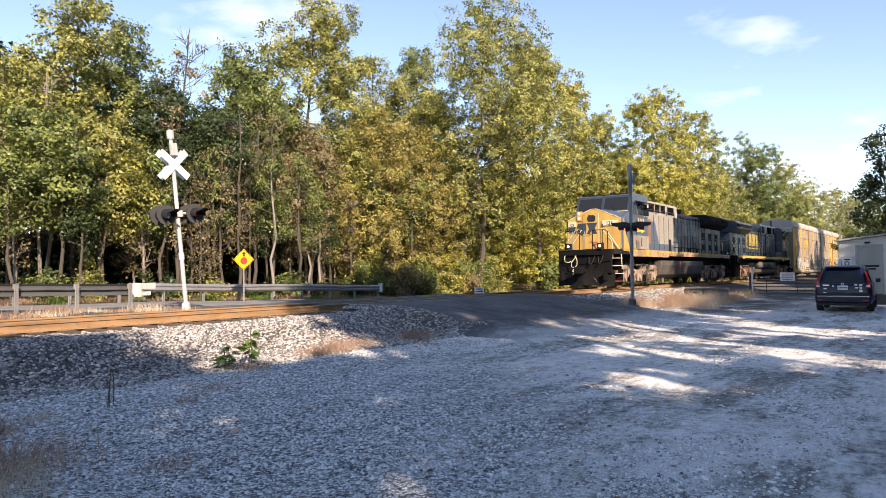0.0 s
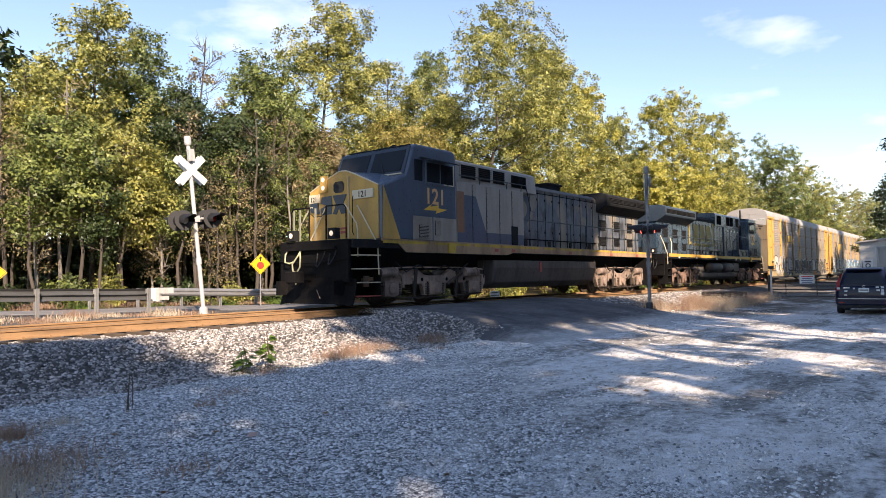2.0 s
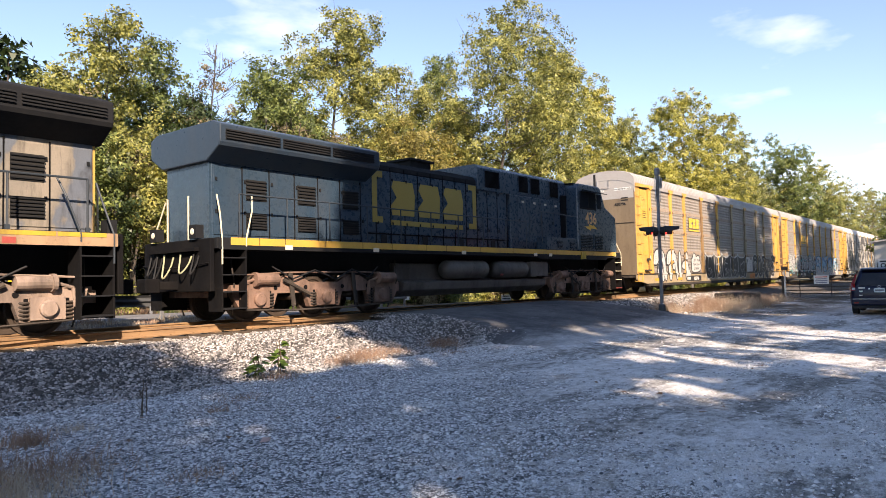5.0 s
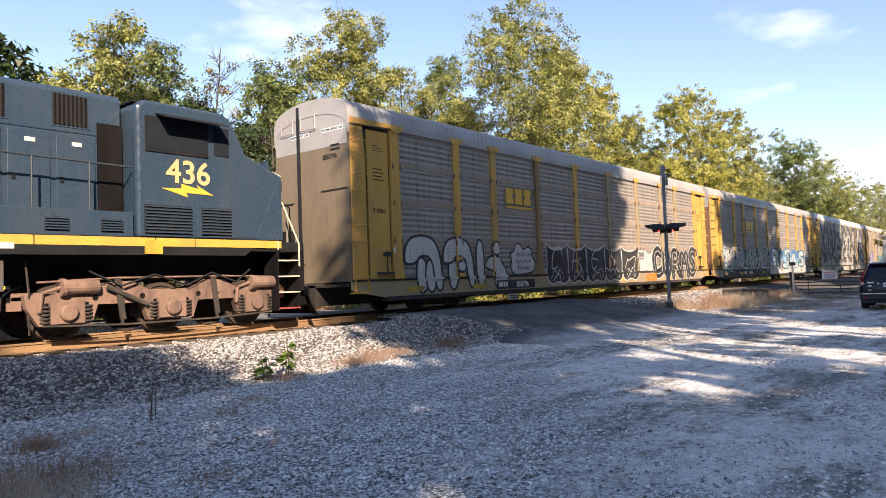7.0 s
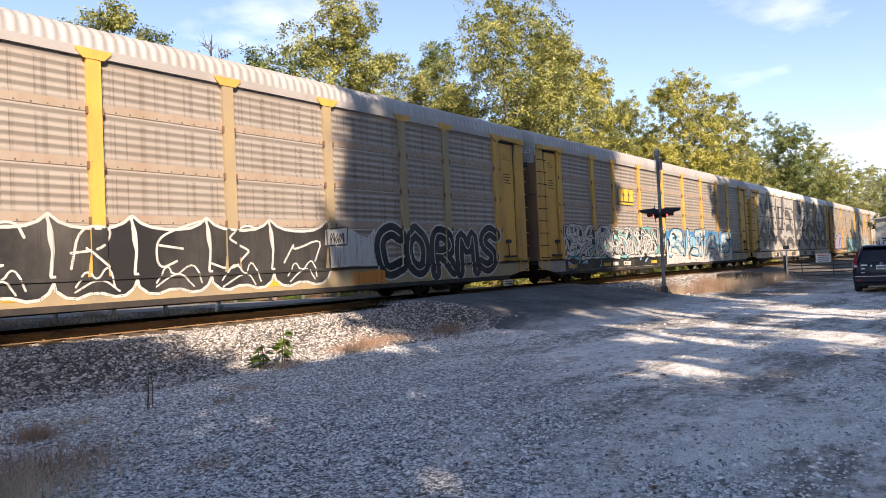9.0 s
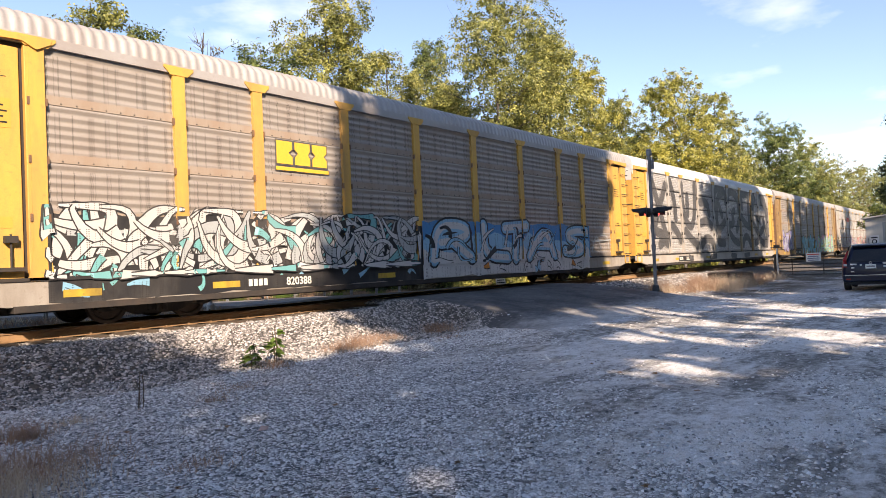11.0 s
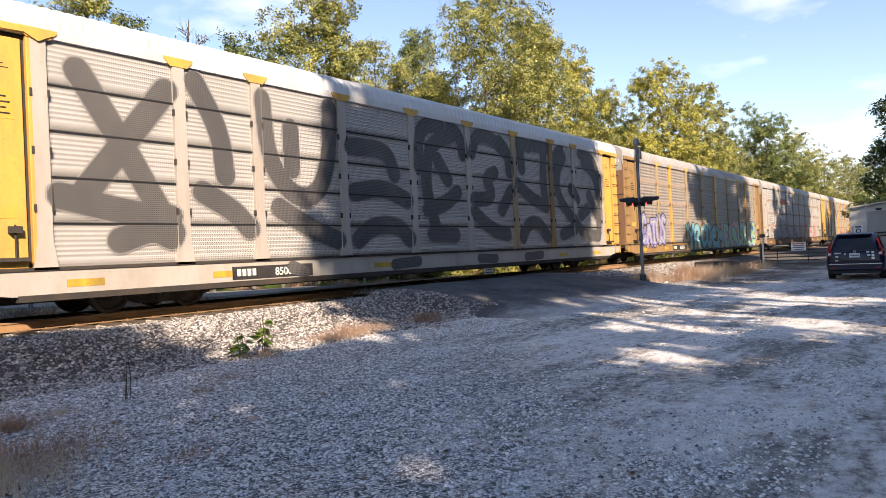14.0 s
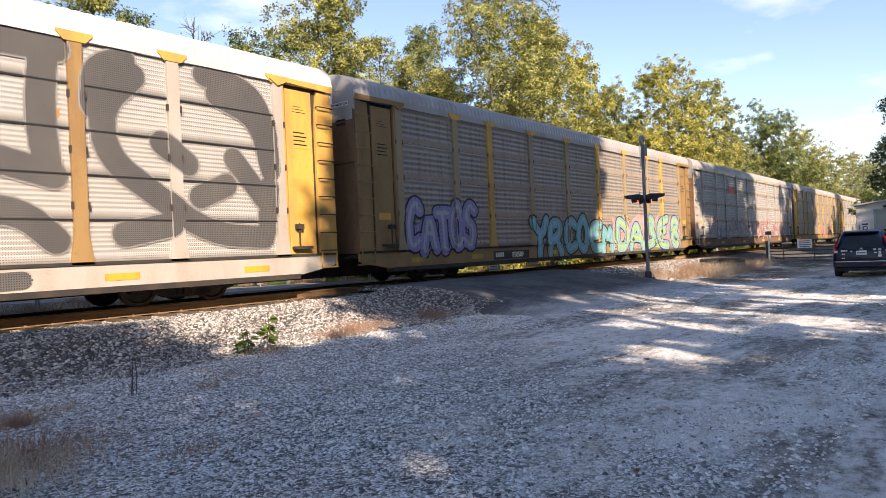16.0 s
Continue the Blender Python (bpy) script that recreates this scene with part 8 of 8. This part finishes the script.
def parked_suv(x, y, z, turn):
    t = thing("suv", pose(x, y, z, 0, 0, turn), "dark blue compact SUV parked with stickers on its tailgate", "car")

    def ring(xx, w, z0, z1, tw):
        return [(xx, -w * 0.94, z0), (xx, w * 0.94, z0), (xx, w, z0 + 0.18), (xx, w, (z0 + z1) / 2), (xx, tw, z1), (xx, -tw, z1), (xx, -w, (z0 + z1) / 2), (xx, -w, z0 + 0.18)]
    body = part("body", loft(Shape(), [ring(0.0, 0.82, 0.36, 0.98, 0.80), ring(0.10, 0.90, 0.30, 1.03, 0.86), ring(1.0, 0.91, 0.24, 1.05, 0.88), ring(3.0, 0.91, 0.24, 1.04, 0.88), ring(4.2, 0.88, 0.28, 0.92, 0.80), ring(4.5, 0.74, 0.36, 0.80, 0.62)]), CAR_BLUE, t, "dark blue body", bevel=0.09, smooth=True)
    part("cabin", loft(Shape(), [[(0.03, -0.80, 0.98), (0.03, 0.80, 0.98), (0.38, 0.60, 1.58), (0.38, -0.60, 1.58)], [(0.55, -0.86, 1.0), (0.55, 0.86, 1.0), (0.70, 0.62, 1.66), (0.70, -0.62, 1.66)],
                                 [(2.1, -0.87, 1.02), (2.1, 0.87, 1.02), (1.9, 0.63, 1.68), (1.9, -0.63, 1.68)], [(3.3, -0.84, 1.0), (3.3, 0.84, 1.0), (2.5, 0.64, 1.62), (2.5, -0.64, 1.62)]]), CAR_BLUE, t, bevel=0.08)
    part("rear_window", Shape().add([(0.035, -0.62, 1.05), (0.035, 0.62, 1.05), (0.285, 0.50, 1.47), (0.285, -0.50, 1.47), (0.06, -0.62, 1.04), (0.06, 0.62, 1.04), (0.31, 0.50, 1.46), (0.31, -0.50, 1.46)], [(0, 1, 2, 3), (4, 7, 6, 5), (0, 4, 5, 1), (1, 5, 6, 2), (2, 6, 7, 3), (3, 7, 4, 0)]), TINT, t, "dark tinted glass")
    part("spoiler", Shape().box(0.22, 0.55, -0.55, 0.55, 1.575, 1.625), CAR_BLUE, t, bevel=0.02)
    part("aerial", Shape().rod((0.6, 0.05, 1.66), (0.45, 0.05, 1.85), 0.008), BLACK, t)
    bp = part("bumper", Shape().box(-0.09, 0.20, -0.86, 0.86, 0.34, 0.60), CAR_BLUE, t, bevel=0.05)
    part("bumper_strip", Shape().box(-0.10, -0.085, -0.80, 0.80, 0.56, 0.585), ALLOY, bp)
    part("lower_valance", Shape().box(-0.05, 0.25, -0.78, 0.78, 0.24, 0.36), RUBBER, bp)
    for e in (-1, 1):
        tl = part("tail_light", Shape().add([(0.0, e * 0.70, 0.86), (-0.02, e * 0.86, 0.86), (0.12, e * 0.905, 0.88), (0.02, e * 0.735, 1.10), (0.05, e * 0.84, 1.12), (0.24, e * 0.665, 1.44), (0.27, e * 0.715, 1.44)],
                                            [(0, 1, 4, 3), (3, 4, 6, 5), (1, 2, 4), (2, 6, 4), (0, 3, 2), (3, 5, 6), (0, 2, 1)]), TAIL_RED, t, "tall red tail lamp")
        part("reverse_lens", Shape().box(-0.035, 0.0, min(e * 0.72, e * 0.82), max(e * 0.72, e * 0.82), 0.90, 0.97), CLEAR, tl)
        part("reflector", Shape().box(-0.105, -0.09, min(e * 0.62, e * 0.76), max(e * 0.62, e * 0.76), 0.42, 0.46), TAIL_RED, bp)
        part("wing_mirror", Shape().box(2.75, 2.90, min(e * 0.92, e * 1.08), max(e * 0.92, e * 1.08), 1.02, 1.17), CAR_BLUE, t, bevel=0.03)
        part("side_window", Shape().add([(0.75, e * 0.868, 1.06), (2.9, e * 0.858, 1.06), (2.4, e * 0.70, 1.55), (0.85, e * 0.715, 1.57)], [(0, 1, 2, 3)]), TINT, t)
        for xx in (0.95, 3.55):
            wheel = part("wheel", Shape().turned([(0.20, -0.11), (0.30, -0.11), (0.335, -0.08), (0.335, 0.08), (0.30, 0.11), (0.20, 0.11)], (xx, e * 0.80, 0.335), "y", 26), RUBBER, t, "black tyre")
            rim = Shape().turned([(0, 0.08 * e), (0.05, 0.085 * e), (0.19, 0.06 * e), (0.215, 0.10 * e), (0.215, -0.10 * e), (0, -0.10 * e)], (xx, e * 0.80, 0.335), "y", 20)
            part("rim", rim, ALLOY, wheel)
    pl = part("plate", Shape().box(-0.03, -0.015, -0.16, 0.16, 0.80, 0.95), WHITE, t)
    part("plate_bar", Shape().box(-0.034, -0.031, -0.13, 0.13, 0.85, 0.90), plain("grey print", (0.2, 0.2, 0.22), 0.5), pl)
    part("badge", Shape().turned([(0.03, -0.035), (0.045, -0.035), (0.045, -0.02)], (0.0, 0, 1.0), "x", 12), ALLOY, t)
    for y, zz, w, h in ((0.52, 0.96, 0.20, 0.05), (0.55, 0.84, 0.10, 0.05), (0.30, 0.93, 0.05, 0.05), (-0.40, 0.98, 0.09, 0.06), (-0.55, 0.97, 0.09, 0.07), (-0.42, 0.87, 0.10, 0.05), (-0.55, 0.86, 0.08, 0.09), (-0.55, 0.76, 0.10, 0.08), (0.56, 0.70, 0.10, 0.03)):
        part("sticker", Shape().box(-0.012, -0.004, y - w / 2, y + w / 2, zz - h / 2, zz + h / 2), WHITE, t)
    return t


parked_suv(28.15, 3.25, lie(28.2, 3.2) - 0.01, 3.0)


def utility_shed(x, y0, y1, z):
    t = thing("utility_shed", pose(x, 0, z), "cream utility shed with a grey steel door and notices", "shed")
    h = 2.72
    part("foundation", Shape().box(-0.05, 3.4, y1 - 0.05, y0 + 0.05, -0.1, 0.45), CONCRETE, t)
    d0, d1 = 3.42, 2.48
    w = Shape()
    w.box(0, 0.16, d0, y0, 0.45, h).box(0, 0.16, y1, d1, 0.45, h).box(0, 0.16, d1, d0, 2.55, h)
    w.box(0.16, 3.2, y0 - 0.16, y0, 0.45, h).box(0.16, 3.2, y1, y1 + 0.16, 0.45, h).box(3.2, 3.36, y1, y0, 0.45, h)
    part("wall", w, SHED_WALL, t)
    part("gable", Shape().prism([(y1, h), (y0, h), (y0, h + 0.04), ((y0 + y1) / 2, h + 0.30), (y1, h + 0.04)], 0.0, 3.36), SHED_WALL, t)
    part("roof", Shape().prism([(y1 - 0.15, h + 0.03), ((y0 + y1) / 2, h + 0.33), (y0 + 0.15, h + 0.03), (y0 + 0.15, h + 0.09), ((y0 + y1) / 2, h + 0.39), (y1 - 0.15, h + 0.09)], -0.18, 3.5), worn("pale metal roof", (0.52, 0.50, 0.46), amount=0.4), t)
    door = part("door", Shape().box(0.03, 0.08, d1 + 0.03, d0 - 0.03, 0.48, 2.52), SHED_DOOR, t, "grey steel door")
    part("door_frame", Shape().box(-0.02, 0.1, d1 - 0.04, d1 + 0.03, 0.45, 2.58).box(-0.02, 0.1, d0 - 0.03, d0 + 0.04, 0.45, 2.58).box(-0.02, 0.1, d1, d0, 2.52, 2.58), GALV, t)
    part("door_notice", Shape().box(0.015, 0.028, d1 + 0.12, d0 - 0.12, 1.62, 1.70), BLACK, door)
    part("door_notice", Shape().box(0.015, 0.028, d1 + 0.25, d0 - 0.25, 1.50, 1.57), BLACK, door)
    part("latch", Shape().box(-0.02, 0.03, d1 + 0.05, d1 + 0.14, 1.30, 1.42), GALV, door)
    for zz in (0.8, 1.5, 2.3):
        part("hinge", Shape().box(-0.01, 0.03, d1 - 0.06, d1 + 0.10, zz, zz + 0.05), GALV, door)
    part("lamp", Shape().box(-0.16, 0.0, 2.9, 3.1, 2.62, 2.70), BLACK, t)
    for y, zz in ((3.78, 1.78), (1.95, 1.72)):
        nt = part("notice", Shape().box(-0.02, -0.005, y - 0.17, y + 0.17, zz - 0.28, zz + 0.26), WHITE, t, "white safety notice")
        part("notice_symbol", Shape().turned([(0.06, -0.024), (0.10, -0.024), (0.10, -0.02)], (0.0, y, zz), "x", 16), BLACK, nt)
        part("notice_bar", Shape().box(-0.024, -0.0205, y - 0.12, y + 0.12, zz + 0.14, zz + 0.20), BLACK, nt)
    part("vent", Shape().box(-0.03, 0.0, 1.75, 2.05, 2.25, 2.42), GALV, t)


utility_shed(34.4, 4.08, -1.2, lie(34.4, 3) - 0.02)
# ---- weeds and small plants ----
GRASS_DRY = leafy("dry tan grass", [(0.0, (0.34, 0.265, 0.18)), (0.5, (0.58, 0.48, 0.36)), (1.0, (0.80, 0.70, 0.56))], 0.2)
GRASS_RUST = leafy("rusty weed", [(0.0, (0.18, 0.105, 0.07)), (0.5, (0.38, 0.24, 0.16)), (1.0, (0.54, 0.38, 0.25))], 0.2)
WEED_GREEN = leafy("green weed leaf", [(0.0, (0.07, 0.14, 0.025)), (1.0, (0.22, 0.32, 0.06))], 0.35)
STEM = plain("dry stem", (0.10, 0.07, 0.045), 0.8)


def blades(spots, heights, lean, width, material, name, seed):
    rng = np.random.default_rng(seed)
    n = len(spots)
    a, tilt = rng.uniform(0, 6.283, n), rng.normal(0, lean, (n, 2))
    top = spots + np.stack([tilt[:, 0] * heights, tilt[:, 1] * heights, heights], 1)
    mid = spots + np.stack([tilt[:, 0] * heights * 0.35, tilt[:, 1] * heights * 0.35, heights * 0.55], 1)
    s = np.stack([np.cos(a), np.sin(a), np.zeros(n)], 1) * width
    v = np.stack([spots - s, spots + s, mid + s * 0.7, top, mid - s * 0.7], 1).reshape(-1, 3)
    tri = np.array([(0, 1, 2), (0, 2, 4), (4, 2, 3)])
    return mesh_arrays(name, v, (tri[None] + 5 * np.arange(n)[:, None, None]).reshape(-1, 3), material)


def tuft(x, y, r, h, count, material, seed, label, lean=0.4, width=0.002, name="grass_tuft", category="weeds"):
    rng = np.random.default_rng(seed)
    p = rng.normal(0, r * 0.5, (count, 2))
    spots = np.array([(a, b, lie(x + a, y + b) - lie(x, y)) for a, b in p])
    ob = new(name, blades(spots, h * rng.uniform(0.35, 1.1, count), lean, width, material, name, seed + 1))
    ob.matrix_basis = pose(x, y, lie(x, y) - 0.01)
    return tagged(ob, label, category, kind="stuff")


DRY, RUSTY = "clump of dry tan grass in the gravel", "low rusty brown weeds at the foot of the ballast"
for k, (x, y, r, h, c, m) in enumerate([(1.95, 5.75, 0.6, 0.24, 850, GRASS_DRY), (2.4, 6.3, 0.65, 0.20, 700, GRASS_RUST), (1.6, 6.6, 0.6, 0.22, 650, GRASS_RUST), (2.75, 7.6, 0.24, 0.22, 300, GRASS_RUST), (3.4, 8.0, 0.2, 0.12, 120, GRASS_DRY),
                                        (4.9, 7.6, 0.2, 0.12, 110, GRASS_RUST), (9.2, 9.8, 0.45, 0.24, 420, GRASS_RUST), (10.0, 10.1, 0.5, 0.28, 480, GRASS_RUST), (10.9, 10.3, 0.4, 0.2, 300, GRASS_RUST), (12.6, 10.2, 0.45, 0.3, 360, GRASS_RUST), (13.1, 10.6, 0.3, 0.2, 200, GRASS_RUST),
                                        (7.3, 9.4, 0.35, 0.16, 200, GRASS_RUST), (11.7, 9.2, 0.3, 0.1, 150, GRASS_RUST), (5.6, 8.1, 0.3, 0.1, 140, GRASS_RUST), (3.2, 5.2, 0.3, 0.1, 160, GRASS_RUST)]):
    tuft(x, y, r, h, c, m, 700 + 3 * k, DRY if m is GRASS_DRY else RUSTY, 0.55, 0.0035)
for k in range(44):
    x, y = 26.8 + 0.34 * k + random.uniform(-0.4, 0.4), random.uniform(7.9, 10.8) + 0.02 * k
    tuft(x, y, 0.6, random.uniform(0.25, 0.75), 340, GRASS_DRY if k % 2 else GRASS_RUST, 800 + 3 * k, "tall dry tan grass beside the gravel road", 0.45, 0.0035)
for k in range(22):
    tuft(-4 + 0.75 * k, 18.6 + random.uniform(-0.4, 1.0), 0.6, random.uniform(0.12, 0.3), 300, GRASS_RUST if k % 2 else GRASS_DRY, 900 + 3 * k, "dry brown grass on the verge behind the track", 0.4, 0.006)
for k in range(24):
    tuft(6 + 1.1 * k, 28.0 + random.uniform(-0.3, 0.5), 0.6, random.uniform(0.15, 0.35), 260, GRASS_RUST if k % 3 else WEED_GREEN, 1000 + 3 * k, "mixed grass along the wood's edge", 0.35, 0.008)


def sapling(x, y, h, seed):
    """A broad-leaved seedling growing from the ballast."""
    rng = np.random.default_rng(seed)
    t = thing("sapling", pose(x, y, lie(x, y) - 0.02), "green broad-leaved sapling at the foot of the ballast", "plant", "green plants in the ballast")
    part("stem", Shape().tube([(0, 0, 0), (0.02, 0.01, h * 0.5), (0.0, 0.03, h)], 0.009), STEM, t)
    for k in range(12):
        z, a = h * rng.uniform(0.35, 1.0), rng.uniform(0, 6.283)
        size, tip = rng.uniform(0.10, 0.19), rng.uniform(-1.0, 0.3)
        u = Vector((math.cos(a), math.sin(a), tip)).normalized()
        w = Vector((-math.sin(a), math.cos(a), rng.normal(0, 0.3))).normalized()
        p = Vector((0.01, 0.02, z)) + u * 0.06
        outline = [(0, 0), (0.25, 0.42), (0.42, 0.25), (0.62, 0.36), (0.72, 0.16), (1.0, 0.0), (0.72, -0.16), (0.62, -0.36), (0.42, -0.25), (0.25, -0.42)]
        s = Shape()
        s.v = [tuple(p + u * a_ * size * 1.2 + w * b_ * size * 1.2 - Vector((0, 0, abs(b_) * 0.03))) for a_, b_ in outline]
        s.f = [tuple(range(len(outline)))]
        part("leaf", s, WEED_GREEN, t)
    return t


for k, (x, y, h) in enumerate(((7.55, 9.75, 0.66), (7.62, 9.9, 0.55), (6.95, 9.65, 0.36), (7.1, 9.75, 0.42))):
    sapling(x, y, h, 1200 + k)
for k, (x, y) in enumerate(((4.25, 8.15), (4.32, 8.2), (4.2, 8.1))):
    t = thing("dead_stalk", pose(x, y, lie(x, y) - 0.02), "thin dark dead stalk in the gravel", "plant", "dead stalks")
    part("stalk", Shape().tube([(0, 0, 0), (0.01 * k, 0.0, 0.25), (0.02 - 0.015 * k, 0.01, 0.46 - 0.05 * k)], 0.006, 5), STEM, t)
    for j in range(5):
        part("twig", Shape().rod((0.005 * k, 0, 0.06 + j * 0.06), (0.04 * (-1) ** j, 0.02, 0.13 + j * 0.06), 0.003, n=4), STEM, t)
# a pinkish stone, pale stones and fallen leaves on the lot
for k, (x, y, r, c) in enumerate(((4.2, 5.67, 0.055, (0.62, 0.42, 0.36)), (6.75, 3.35, 0.06, (0.5, 0.5, 0.5)), (6.05, 2.35, 0.05, (0.48, 0.48, 0.49)), (5.0, 3.1, 0.04, (0.52, 0.52, 0.5)))):
    st = stones("stone", np.array([[0, 0, 0.012]]), np.array([r]), plain("loose stone", c, 0.8), 0.5)
    st.matrix_basis = pose(x, y, lie(x, y), 0, 0, 40 * k)
    tagged(st, "pinkish flat stone lying on the gravel" if k == 0 else "pale flat stone lying on the gravel", "stone", "loose stones")
rng = np.random.default_rng(31)
FALLEN = leafy("fallen leaf", [(0.0, (0.16, 0.075, 0.035)), (1.0, (0.30, 0.17, 0.07))], 0.1)
pts = np.array([(x, y, lie(x, y) + 0.025) for x, y in rng.uniform((2, 0.5), (26, 10.5), (240, 2))])
v, q = leaf_cloud(np.repeat(pts, 1, 0), np.full(len(pts), 0.01), 240 * 26, 0.045, rng, 0.0)
pick = rng.choice(len(q), 240, replace=False)
v, q = v.reshape(-1, 3, 3)[pick].reshape(-1, 3), np.arange(720).reshape(-1, 3)
v = v.reshape(-1, 3, 3)
v[..., 2] = v[..., 2].mean(1, keepdims=True) + (v[..., 2] - v[..., 2].mean(1, keepdims=True)) * 0.25
tagged(new("fallen_leaves", mesh_arrays("fallen_leaves", v.reshape(-1, 3), q, FALLEN)), "brown fallen leaves scattered on the gravel", "leaves", kind="stuff")
# ---- what moves ----
def motions():
    for car, offset, flipped in CARS:
        walk(car, [(k / 6, on_track(offset - SPEED * k / 6, flipped)) for k in range(97)])
    flipped_cars = {car for car, offset, flipped in CARS if flipped}
    for ob, x, r in WHEELS:
        way = 1 if ob.parent.parent in flipped_cars else -1
        walk(ob, [(k / 15, pose(x, 0, r, 0, way * math.degrees(SPEED * k / 15 / r), 0)) for k in range(241)])


motions()
